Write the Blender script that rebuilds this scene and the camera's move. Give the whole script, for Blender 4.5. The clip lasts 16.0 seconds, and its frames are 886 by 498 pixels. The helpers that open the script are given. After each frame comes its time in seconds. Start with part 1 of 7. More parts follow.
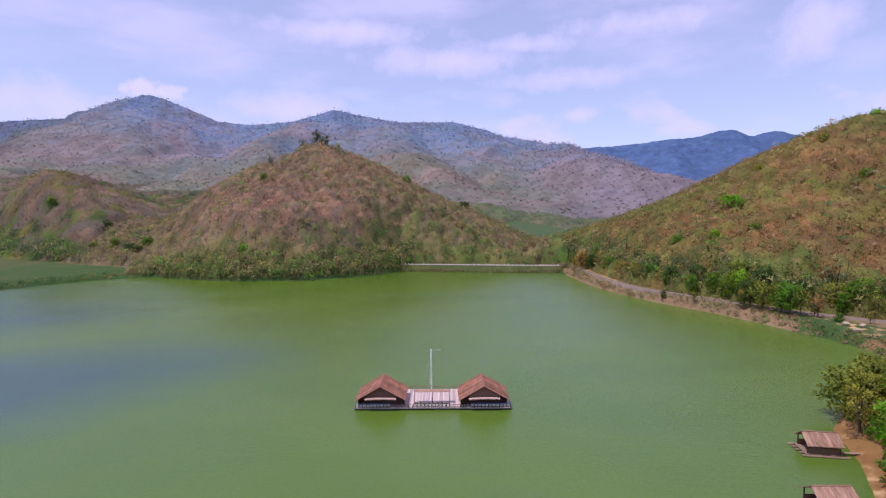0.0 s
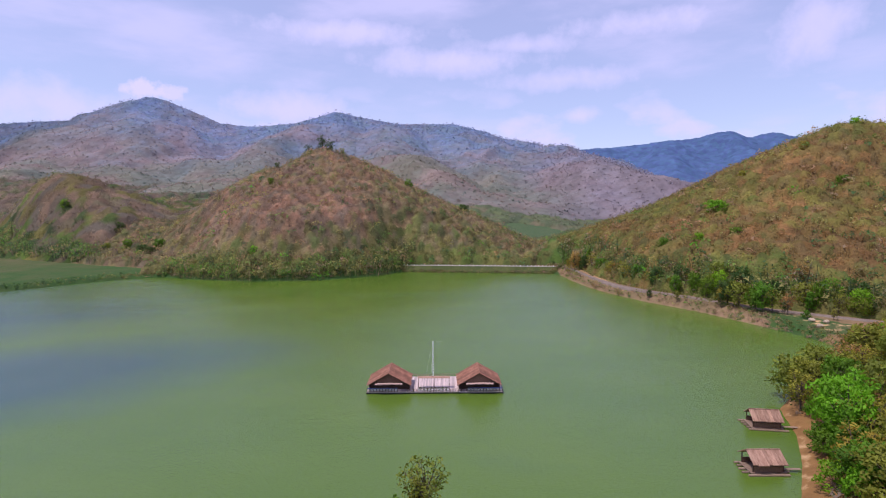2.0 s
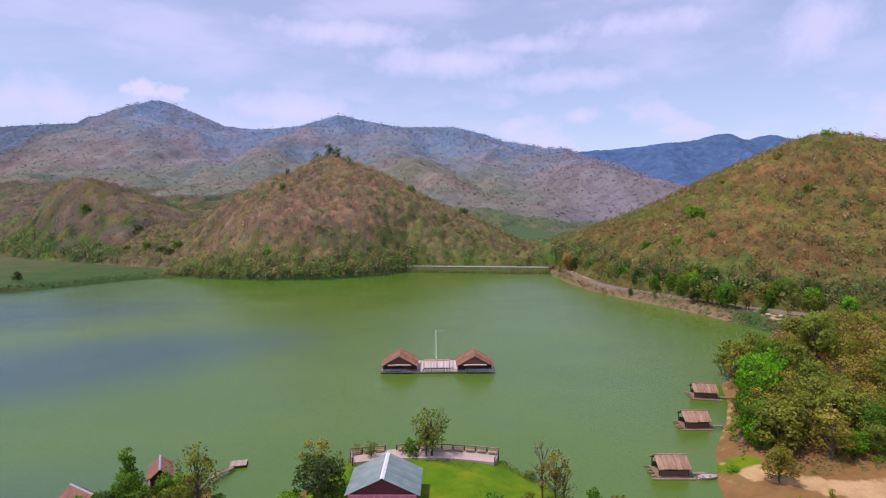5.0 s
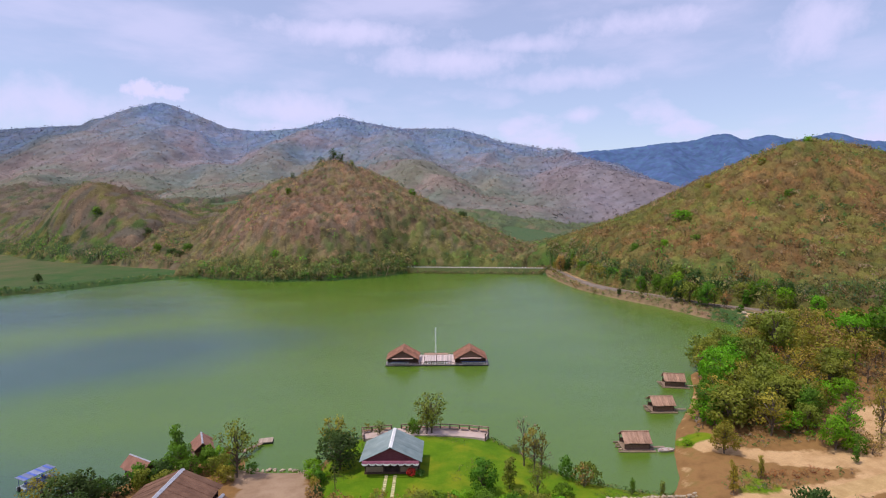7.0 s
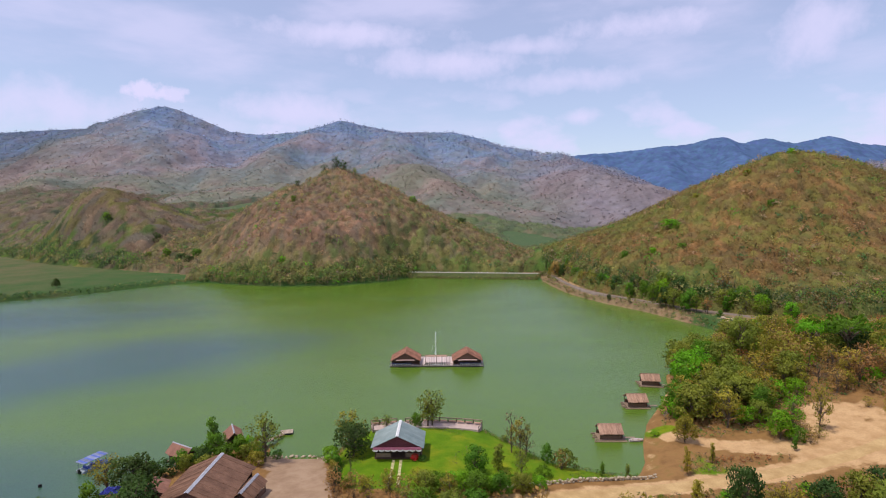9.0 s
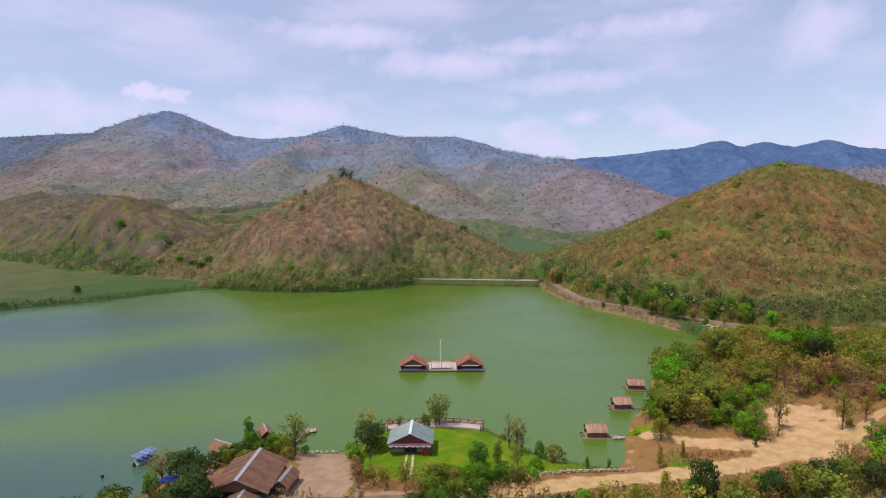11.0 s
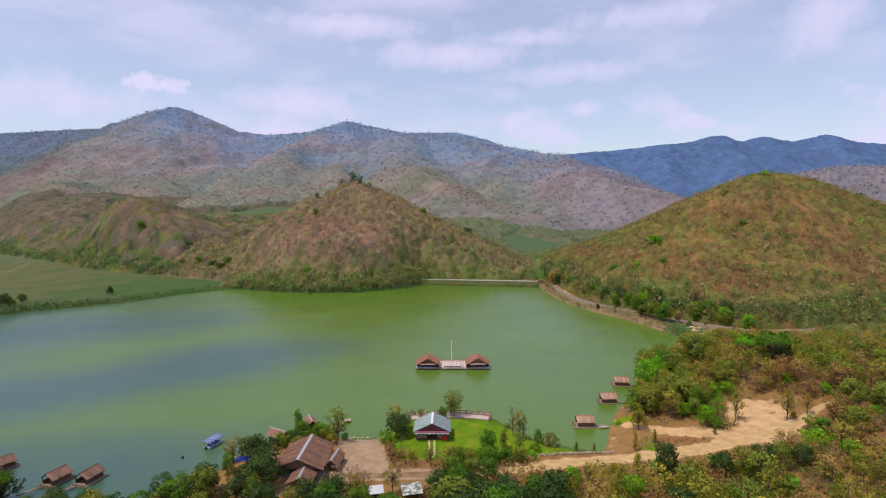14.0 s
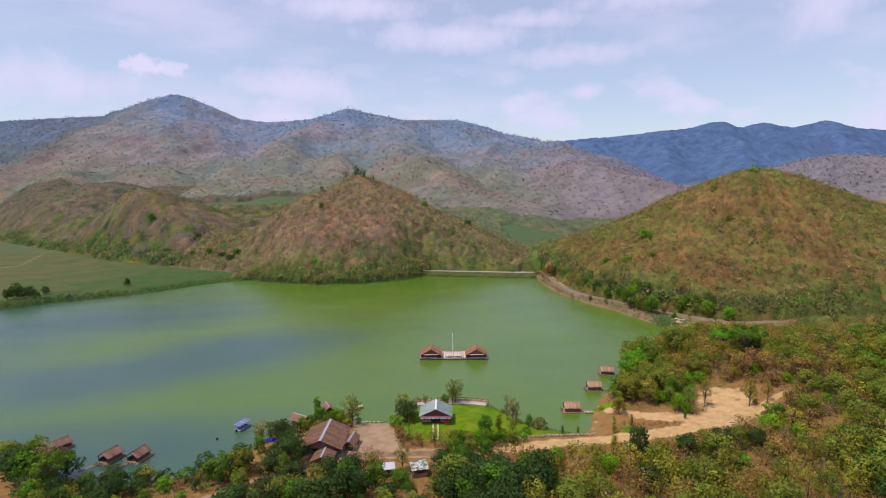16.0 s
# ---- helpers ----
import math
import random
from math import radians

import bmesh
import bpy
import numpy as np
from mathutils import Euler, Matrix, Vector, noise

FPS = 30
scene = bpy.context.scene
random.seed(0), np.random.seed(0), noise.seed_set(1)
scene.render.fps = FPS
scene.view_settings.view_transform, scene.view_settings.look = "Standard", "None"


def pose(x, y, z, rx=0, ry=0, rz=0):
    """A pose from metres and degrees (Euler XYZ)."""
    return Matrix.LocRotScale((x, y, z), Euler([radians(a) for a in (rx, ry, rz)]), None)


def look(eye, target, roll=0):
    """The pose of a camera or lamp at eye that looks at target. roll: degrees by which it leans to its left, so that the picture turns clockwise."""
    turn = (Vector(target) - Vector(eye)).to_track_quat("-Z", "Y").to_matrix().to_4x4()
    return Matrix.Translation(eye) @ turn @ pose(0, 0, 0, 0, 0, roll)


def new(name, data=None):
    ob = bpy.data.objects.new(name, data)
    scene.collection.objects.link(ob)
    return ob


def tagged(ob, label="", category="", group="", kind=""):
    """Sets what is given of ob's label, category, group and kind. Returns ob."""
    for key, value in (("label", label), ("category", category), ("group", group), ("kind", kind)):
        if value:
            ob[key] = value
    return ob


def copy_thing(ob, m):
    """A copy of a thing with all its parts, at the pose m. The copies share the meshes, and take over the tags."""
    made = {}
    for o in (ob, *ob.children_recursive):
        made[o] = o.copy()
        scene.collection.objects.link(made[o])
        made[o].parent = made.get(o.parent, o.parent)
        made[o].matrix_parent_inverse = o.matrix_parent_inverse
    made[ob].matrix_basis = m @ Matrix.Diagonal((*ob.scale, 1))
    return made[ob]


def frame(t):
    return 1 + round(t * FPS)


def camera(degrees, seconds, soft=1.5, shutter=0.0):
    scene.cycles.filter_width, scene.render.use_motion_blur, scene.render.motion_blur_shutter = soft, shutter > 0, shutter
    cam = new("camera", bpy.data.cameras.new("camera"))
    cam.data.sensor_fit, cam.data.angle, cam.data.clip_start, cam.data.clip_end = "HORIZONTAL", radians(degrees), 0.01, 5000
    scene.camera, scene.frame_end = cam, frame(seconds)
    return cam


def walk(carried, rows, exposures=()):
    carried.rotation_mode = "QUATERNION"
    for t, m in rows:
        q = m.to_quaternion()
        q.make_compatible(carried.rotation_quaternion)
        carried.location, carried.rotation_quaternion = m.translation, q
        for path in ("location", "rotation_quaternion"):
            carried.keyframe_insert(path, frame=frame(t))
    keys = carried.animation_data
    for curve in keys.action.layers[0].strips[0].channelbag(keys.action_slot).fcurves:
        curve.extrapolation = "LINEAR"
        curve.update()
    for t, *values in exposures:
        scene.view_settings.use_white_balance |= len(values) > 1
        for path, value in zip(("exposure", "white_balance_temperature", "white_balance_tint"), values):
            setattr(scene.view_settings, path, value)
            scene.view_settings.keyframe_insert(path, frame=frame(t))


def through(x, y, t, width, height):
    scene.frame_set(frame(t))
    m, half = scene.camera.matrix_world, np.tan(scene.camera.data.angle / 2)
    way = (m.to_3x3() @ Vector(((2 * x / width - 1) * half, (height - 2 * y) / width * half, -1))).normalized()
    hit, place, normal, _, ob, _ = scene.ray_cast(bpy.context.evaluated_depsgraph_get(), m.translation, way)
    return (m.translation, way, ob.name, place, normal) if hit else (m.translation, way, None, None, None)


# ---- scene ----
# ---- camera ----
cam = camera(80.0, 16.0, soft=1.15)
# seconds, place, then yaw to the left, pitch up and roll in degrees
PATH = [
    (0.0, 3.39, 5.99, 36.68, 0.826, -5.071, -0.583),
    (0.5, 3.58, 2.93, 37.14, 0.865, -5.042, -0.554),
    (1.0, 3.64, -0.36, 37.63, 0.879, -5.052, -0.582),
    (1.5, 3.60, -3.79, 38.13, 0.870, -5.058, -0.593),
    (2.0, 3.53, -7.32, 38.61, 0.851, -5.047, -0.571),
    (2.5, 3.45, -10.91, 39.08, 0.834, -5.024, -0.529),
    (3.0, 3.39, -14.51, 39.52, 0.826, -4.997, -0.485),
    (3.5, 3.37, -18.11, 39.96, 0.832, -4.976, -0.458),
    (4.0, 3.40, -21.68, 40.39, 0.850, -4.966, -0.455),
    (4.5, 3.47, -25.21, 40.85, 0.876, -4.970, -0.476),
    (5.0, 3.59, -28.71, 41.33, 0.906, -4.986, -0.516),
    (5.5, 3.75, -32.18, 41.87, 0.932, -5.007, -0.562),
    (6.0, 3.94, -35.61, 42.48, 0.951, -5.027, -0.606),
    (6.5, 4.13, -39.01, 43.17, 0.961, -5.040, -0.636),
    (7.0, 4.32, -42.40, 43.95, 0.961, -5.039, -0.649),
    (7.5, 4.49, -45.79, 44.83, 0.954, -5.023, -0.643),
    (8.0, 4.62, -49.18, 45.82, 0.945, -4.989, -0.622),
    (8.5, 4.69, -52.59, 46.91, 0.938, -4.942, -0.592),
    (9.0, 4.69, -56.02, 48.10, 0.938, -4.887, -0.561),
    (9.5, 4.61, -59.50, 49.40, 0.949, -4.830, -0.536),
    (10.0, 4.43, -63.02, 50.78, 0.971, -4.782, -0.522),
    (10.5, 4.15, -66.59, 52.24, 1.006, -4.752, -0.521),
    (11.0, 3.78, -70.21, 53.77, 1.047, -4.749, -0.528),
    (11.5, 3.31, -73.90, 55.35, 1.091, -4.783, -0.540),
    (12.0, 2.77, -77.64, 56.97, 1.129, -4.859, -0.549),
    (12.5, 2.16, -81.44, 58.62, 1.155, -4.984, -0.547),
    (13.0, 1.54, -85.29, 60.31, 1.164, -5.162, -0.530),
    (13.5, 0.92, -89.18, 62.01, 1.154, -5.395, -0.501),
    (14.0, 0.37, -93.11, 63.76, 1.131, -5.683, -0.470),
    (14.5, -0.07, -97.06, 65.56, 1.104, -6.028, -0.449),
    (15.0, -0.30, -101.02, 67.45, 1.089, -6.429, -0.455),
    (15.5, -0.26, -104.98, 69.47, 1.107, -6.881, -0.489),
    (16.0, 0.16, -108.92, 71.69, 1.173, -7.379, -0.519),
]
walk(cam, [(t, pose(x, y, z, 90 + pitch, 0, yaw) @ pose(0, 0, 0, 0, 0, roll)) for t, x, y, z, yaw, pitch, roll in PATH],
     exposures=[(0.0, 0.0, 6250, 25), (4.0, 0.0, 6380, 19), (7.5, 0.0, 6620, 11), (12.0, 0.0, 6880, 9), (16.0, 0.0, 6950, 8)])

# ---- sky, sun ----
SUN_ELEVATION, SUN_AZIMUTH = radians(68), radians(-118)  # azimuth from +y towards +x

world = bpy.data.worlds.new("sky")
scene.world = world
world.use_nodes = True


# direction, half width, half height and thickness of the cumulus
CUMULUS = [((-0.484, 0.856, 0.184), 0.036, 0.017, 1.0), ((-0.453, 0.872, 0.182), 0.026, 0.013, 0.9), ((-0.47, 0.865, 0.15), 0.2, 0.032, 0.6), ((-0.189, 0.936, 0.296), 0.193, 0.024, 0.95), ((0.006, 0.968, 0.249), 0.171, 0.03, 0.95), ((0.204, 0.955, 0.214), 0.161, 0.024, 0.85), ((0.321, 0.901, 0.291), 0.139, 0.028, 0.95),
           ((0.547, 0.8, 0.246), 0.07, 0.048, 0.9), ((0.231, 0.961, 0.151), 0.048, 0.017, 0.95), ((-0.255, 0.951, 0.165), 0.15, 0.037, 0.95), ((-0.591, 0.792, 0.15), 0.16, 0.04, 0.9), ((0.134, 0.953, 0.272), 0.128, 0.017, 0.85)]


def sky_nodes(tree):
    nodes, links = tree.nodes, tree.links
    nodes.clear()
    out = nodes.new("ShaderNodeOutputWorld")
    back = nodes.new("ShaderNodeBackground")
    back.inputs["Strength"].default_value = 0.15
    sky = nodes.new("ShaderNodeTexSky")
    sky.sky_type = "NISHITA"
    sky.sun_disc = False
    sky.sun_elevation, sky.sun_rotation = SUN_ELEVATION, SUN_AZIMUTH
    sky.air_density, sky.dust_density, sky.ozone_density = 1.0, 0.7, 4.0
    coord = nodes.new("ShaderNodeTexCoord")
    # streaky high cloud
    stretch = nodes.new("ShaderNodeMapping")
    stretch.inputs["Scale"].default_value = (2.2, 1.0, 7.0)
    stretch.inputs["Rotation"].default_value = (0, radians(10), 0)
    stretch.inputs["Location"].default_value = (0.35, 0.0, 0.2)
    links.new(coord.outputs["Generated"], stretch.inputs["Vector"])
    high = nodes.new("ShaderNodeTexNoise")
    high.inputs["Scale"].default_value = 1.5
    high.inputs["Detail"].default_value = 7
    high.inputs["Roughness"].default_value = 0.55
    links.new(stretch.outputs["Vector"], high.inputs["Vector"])
    ramp = nodes.new("ShaderNodeMapRange")
    ramp.interpolation_type = "SMOOTHSTEP"
    ramp.inputs["From Min"].default_value, ramp.inputs["From Max"].default_value = 0.42, 0.70
    ramp.inputs["To Min"].default_value, ramp.inputs["To Max"].default_value = 0.36, 0.72
    links.new(high.outputs["Fac"], ramp.inputs["Value"])
    # low bank of cumulus near the horizon
    heap = nodes.new("ShaderNodeMapping")
    heap.inputs["Scale"].default_value = (6.0, 6.0, 11.0)
    links.new(coord.outputs["Generated"], heap.inputs["Vector"])
    puff = nodes.new("ShaderNodeTexNoise")
    puff.inputs["Scale"].default_value = 1.0
    puff.inputs["Detail"].default_value = 6
    links.new(heap.outputs["Vector"], puff.inputs["Vector"])
    split = nodes.new("ShaderNodeSeparateXYZ")
    links.new(coord.outputs["Generated"], split.inputs["Vector"])
    low = nodes.new("ShaderNodeMapRange")
    low.inputs["From Min"].default_value, low.inputs["From Max"].default_value = 0.27, 0.13
    links.new(split.outputs["Z"], low.inputs["Value"])
    bank = nodes.new("ShaderNodeMapRange")
    bank.interpolation_type = "SMOOTHSTEP"
    bank.inputs["From Min"].default_value, bank.inputs["From Max"].default_value = 0.38, 0.66
    links.new(puff.outputs["Fac"], bank.inputs["Value"])
    both = nodes.new("ShaderNodeMath")
    both.operation = "MULTIPLY"
    links.new(low.outputs["Result"], both.inputs[0])
    links.new(bank.outputs["Result"], both.inputs[1])
    # heaped clouds behind the crest
    heaps = both.outputs[0]
    wobble = nodes.new("ShaderNodeTexNoise")
    wobble.inputs["Scale"].default_value, wobble.inputs["Detail"].default_value, wobble.inputs["Roughness"].default_value = 16.0, 6, 0.6
    links.new(coord.outputs["Generated"], wobble.inputs["Vector"])
    curl = nodes.new("ShaderNodeTexNoise")
    curl.inputs["Scale"].default_value, curl.inputs["Detail"].default_value, curl.inputs["Roughness"].default_value = 48.0, 5, 0.6
    links.new(coord.outputs["Generated"], curl.inputs["Vector"])
    for k, (way, wide, tall, thick) in enumerate(CUMULUS):
        off = nodes.new("ShaderNodeVectorMath")
        off.operation = "SUBTRACT"
        links.new(coord.outputs["Generated"], off.inputs[0])
        off.inputs[1].default_value = way
        squash = nodes.new("ShaderNodeVectorMath")
        squash.operation = "MULTIPLY"
        links.new(off.outputs["Vector"], squash.inputs[0])
        squash.inputs[1].default_value = (1 / wide, 1 / wide, 1 / tall)
        far = nodes.new("ShaderNodeVectorMath")
        far.operation = "LENGTH"
        links.new(squash.outputs["Vector"], far.inputs[0])
        rough = nodes.new("ShaderNodeMath")
        rough.operation = "MULTIPLY_ADD"
        links.new((curl if k < 2 else wobble).outputs["Fac"], rough.inputs[0])
        rough.inputs[1].default_value = 2.2
        links.new(far.outputs["Value"], rough.inputs[2])
        body = nodes.new("ShaderNodeMapRange")
        body.interpolation_type = "SMOOTHSTEP"
        body.inputs["From Min"].default_value, body.inputs["From Max"].default_value = (2.6, 1.5) if k < 2 else (3.1, 0.9)
        body.inputs["To Max"].default_value = thick * (1.0 if k < 2 else 0.95)
        links.new(rough.outputs[0], body.inputs["Value"])
        top = nodes.new("ShaderNodeMath")
        top.operation = "MAXIMUM"
        links.new(heaps, top.inputs[0])
        links.new(body.outputs["Result"], top.inputs[1])
        heaps = top.outputs[0]
    most = nodes.new("ShaderNodeMath")
    most.operation = "MAXIMUM"
    links.new(heaps, most.inputs[0])
    links.new(ramp.outputs["Result"], most.inputs[1])
    mix = nodes.new("ShaderNodeMix")
    mix.data_type = "RGBA"
    mix.inputs["B"].default_value = (4.85, 4.78, 6.95, 1)
    links.new(most.outputs[0], mix.inputs["Factor"])
    links.new(sky.outputs["Color"], mix.inputs["A"])
    links.new(mix.outputs["Result"], back.inputs["Color"])
    links.new(back.outputs["Background"], out.inputs["Surface"])


sky_nodes(world.node_tree)

sun = new("sun", bpy.data.lights.new("sun", "SUN"))
sun.data.energy, sun.data.angle, sun.data.color = 3.2, radians(0.6), (1.0, 0.95, 0.86)
toward = Vector((math.sin(SUN_AZIMUTH) * math.cos(SUN_ELEVATION), math.cos(SUN_AZIMUTH) * math.cos(SUN_ELEVATION), math.sin(SUN_ELEVATION)))
sun.matrix_world = look(toward * 400, (0, 0, 0))

# ---- materials ----
def material(name, rough=0.8, metal=0.0, specular=0.3):
    m = bpy.data.materials.new(name)
    m.use_nodes = True
    shader = m.node_tree.nodes["Principled BSDF"]
    shader.inputs["Roughness"].default_value = rough
    shader.inputs["Metallic"].default_value = metal
    shader.inputs["Specular IOR Level"].default_value = specular
    return m, m.node_tree.nodes, m.node_tree.links, shader


def noise_node(nodes, links, scale, detail=5, rough=0.6, coord="Object", squash=(1, 1, 1)):
    at = nodes.new("ShaderNodeTexCoord")
    mapping = nodes.new("ShaderNodeMapping")
    mapping.inputs["Scale"].default_value = squash
    links.new(at.outputs[coord], mapping.inputs["Vector"])
    n = nodes.new("ShaderNodeTexNoise")
    n.inputs["Scale"].default_value, n.inputs["Detail"].default_value, n.inputs["Roughness"].default_value = scale, detail, rough
    links.new(mapping.outputs["Vector"], n.inputs["Vector"])
    return n.outputs["Fac"]


def ramp_node(nodes, links, fac, stops):
    r = nodes.new("ShaderNodeValToRGB")
    while len(r.color_ramp.elements) < len(stops):
        r.color_ramp.elements.new(0.5)
    for e, (p, c) in zip(r.color_ramp.elements, stops):
        e.position, e.color = p, (*c, 1)
    links.new(fac, r.inputs["Fac"])
    return r.outputs["Color"]


def mix_node(nodes, links, fac, a, b, blend="MIX"):
    m = nodes.new("ShaderNodeMix")
    m.data_type, m.blend_type = "RGBA", blend
    for socket, value in (("Factor", fac), ("A", a), ("B", b)):
        if isinstance(value, (int, float)):
            m.inputs[socket].default_value = value
        elif isinstance(value, tuple):
            m.inputs[socket].default_value = (*value, 1)
        else:
            links.new(value, m.inputs[socket])
    return m.outputs["Result"]


def range_node(nodes, links, value, a, b, c=0.0, d=1.0):
    r = nodes.new("ShaderNodeMapRange")
    r.inputs["From Min"].default_value, r.inputs["From Max"].default_value = a, b
    r.inputs["To Min"].default_value, r.inputs["To Max"].default_value = c, d
    links.new(value, r.inputs["Value"])
    return r.outputs["Result"]


def bump_node(nodes, links, height, shader, distance, strength=1.0):
    b = nodes.new("ShaderNodeBump")
    b.inputs["Distance"].default_value, b.inputs["Strength"].default_value = distance, strength
    links.new(height, b.inputs["Height"])
    links.new(b.outputs["Normal"], shader.inputs["Normal"])


def plain(name, dark, light, scale=3.0, rough=0.8, metal=0.0, bump=0.0, squash=(1, 1, 1), vary=0.25, fine=9.0):
    """Two tones of one surface at two scales, with a little change from piece to piece."""
    m, nodes, links, shader = material(name, rough, metal)
    coarse = noise_node(nodes, links, scale, 4, 0.6, "Object", squash)
    grain = noise_node(nodes, links, scale * fine, 3, 0.7, "Object", squash)
    colour = ramp_node(nodes, links, coarse, ((0.32, dark), (0.68, light)))
    colour = mix_node(nodes, links, range_node(nodes, links, grain, 0.3, 0.7, 0.0, 0.45), colour, dark)
    info = nodes.new("ShaderNodeObjectInfo")
    value = range_node(nodes, links, info.outputs["Random"], 0, 1, 1 - vary, 1 + vary)
    bright = nodes.new("ShaderNodeHueSaturation")
    links.new(value, bright.inputs["Value"])
    links.new(colour, bright.inputs["Color"])
    links.new(bright.outputs["Color"], shader.inputs["Base Color"])
    links.new(range_node(nodes, links, grain, 0.2, 0.8, max(0.05, rough - 0.12), min(1, rough + 0.1)), shader.inputs["Roughness"])
    if bump:
        bump_node(nodes, links, grain, shader, bump)
    return m


def leaf_material(name, through=0.3, vary=0.13):
    """Leaves and twigs: the plant's own tint, changed a little from leaf to leaf and plant to plant."""
    m, nodes, links, shader = material(name, 0.65, 0.0, 0.25)
    tint = nodes.new("ShaderNodeAttribute")
    tint.attribute_name = "tint"
    info = nodes.new("ShaderNodeObjectInfo")
    geo = nodes.new("ShaderNodeNewGeometry")
    hue = nodes.new("ShaderNodeHueSaturation")
    links.new(range_node(nodes, links, info.outputs["Random"], 0, 1, 0.482, 0.515), hue.inputs["Hue"])
    links.new(range_node(nodes, links, geo.outputs["Random Per Island"], 0, 1, 1 - vary, 1 + vary), hue.inputs["Value"])
    links.new(tint.outputs["Color"], hue.inputs["Color"])
    links.new(hue.outputs["Color"], shader.inputs["Base Color"])
    glow = nodes.new("ShaderNodeBsdfTranslucent")
    links.new(hue.outputs["Color"], glow.inputs["Color"])
    mix = nodes.new("ShaderNodeMixShader")
    mix.inputs["Fac"].default_value = through
    links.new(shader.outputs["BSDF"], mix.inputs[1])
    links.new(glow.outputs["BSDF"], mix.inputs[2])
    links.new(mix.outputs["Shader"], nodes["Material Output"].inputs["Surface"])
    return m


LEAF = leaf_material("leaves", 0.46)
FOREST = leaf_material("forest_leaves", 0.5, 0.07)
FARWOOD = leaf_material("far_forest_leaves", 0.42, 0.03)
BARK = plain("bark", (0.09, 0.065, 0.045), (0.22, 0.17, 0.12), 4, 0.9, bump=0.02, squash=(1, 1, 0.25))


def ground_material():
    m, nodes, links, shader = material("ground", 0.95, 0.0, 0.1)
    zone = nodes.new("ShaderNodeAttribute")
    zone.attribute_name = "zone"
    part_of = nodes.new("ShaderNodeSeparateColor")
    links.new(zone.outputs["Color"], part_of.inputs["Color"])
    wide = noise_node(nodes, links, 0.035, 5)
    mid = noise_node(nodes, links, 0.35, 5)
    fine = noise_node(nodes, links, 4.0, 4, 0.7)
    floor = ramp_node(nodes, links, mid, ((0.3, (0.2, 0.13, 0.075)), (0.55, (0.27, 0.175, 0.1)), (0.75, (0.21, 0.165, 0.075))))
    floor = mix_node(nodes, links, range_node(nodes, links, wide, 0.45, 0.65, 0, 0.5), floor, (0.11, 0.11, 0.045))
    at = nodes.new("ShaderNodeTexCoord")
    where = nodes.new("ShaderNodeSeparateXYZ")
    links.new(at.outputs["Object"], where.inputs["Vector"])
    # redder soil on the near shore
    soil = ramp_node(nodes, links, mid, ((0.3, (0.19, 0.095, 0.032)), (0.55, (0.28, 0.145, 0.05)), (0.75, (0.2, 0.13, 0.035))))
    floor = mix_node(nodes, links, range_node(nodes, links, where.outputs["Y"], 150, 110, 0, 0.85), floor, soil)
    lawn = ramp_node(nodes, links, mid, ((0.3, (0.075, 0.16, 0.006)), (0.55, (0.12, 0.215, 0.008)), (0.75, (0.19, 0.24, 0.014))))
    lawn = mix_node(nodes, links, range_node(nodes, links, fine, 0.35, 0.7, 0, 0.5), lawn, (0.06, 0.13, 0.005))
    lawn = mix_node(nodes, links, range_node(nodes, links, noise_node(nodes, links, 0.16, 4, 0.6), 0.5, 0.68, 0, 0.75), lawn, (0.23, 0.24, 0.014))
    sand = ramp_node(nodes, links, mid, ((0.3, (0.4, 0.23, 0.105)), (0.6, (0.58, 0.37, 0.19)), (0.8, (0.46, 0.275, 0.13))))
    sand = mix_node(nodes, links, range_node(nodes, links, fine, 0.45, 0.75, 0, 0.5), sand, (0.3, 0.19, 0.1))
    dry_field = nodes.new("ShaderNodeMath")
    links.new(noise_node(nodes, links, 0.05, 5, 0.6), dry_field.inputs[0])
    links.new(range_node(nodes, links, where.outputs["X"], -190, -300, -0.16, 0.13), dry_field.inputs[1])
    field = ramp_node(nodes, links, dry_field.outputs[0], ((0.32, (0.04, 0.088, 0.024)), (0.54, (0.078, 0.094, 0.036)), (0.76, (0.125, 0.105, 0.052))))
    # western sand is pinker, and its colour dimmed for the view's dark edge
    sand = mix_node(nodes, links, range_node(nodes, links, where.outputs["X"], 12, -4, 0, 0.85), sand, ramp_node(nodes, links, mid, ((0.35, (0.26, 0.17, 0.115)), (0.7, (0.36, 0.25, 0.175)))))
    field = mix_node(nodes, links, range_node(nodes, links, mid, 0.4, 0.7, 0, 0.4), field, (0.07, 0.125, 0.03))
    # field greyer and duller with distance beyond y 400
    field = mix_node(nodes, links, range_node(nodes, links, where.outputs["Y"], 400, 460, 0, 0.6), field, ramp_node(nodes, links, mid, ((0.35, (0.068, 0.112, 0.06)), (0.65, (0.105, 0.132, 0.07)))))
    edge = range_node(nodes, links, mid, 0.3, 0.7, -0.28, 0.28)
    colour = floor
    for channel, top in (("Blue", field), ("Red", lawn), ("Green", sand)):
        add = nodes.new("ShaderNodeMath")
        links.new(part_of.outputs[channel], add.inputs[0])
        links.new(edge, add.inputs[1])
        colour = mix_node(nodes, links, range_node(nodes, links, add.outputs[0], 0.38, 0.62), colour, top)
    links.new(colour, shader.inputs["Base Color"])
    bump_node(nodes, links, fine, shader, 0.12)
    return m


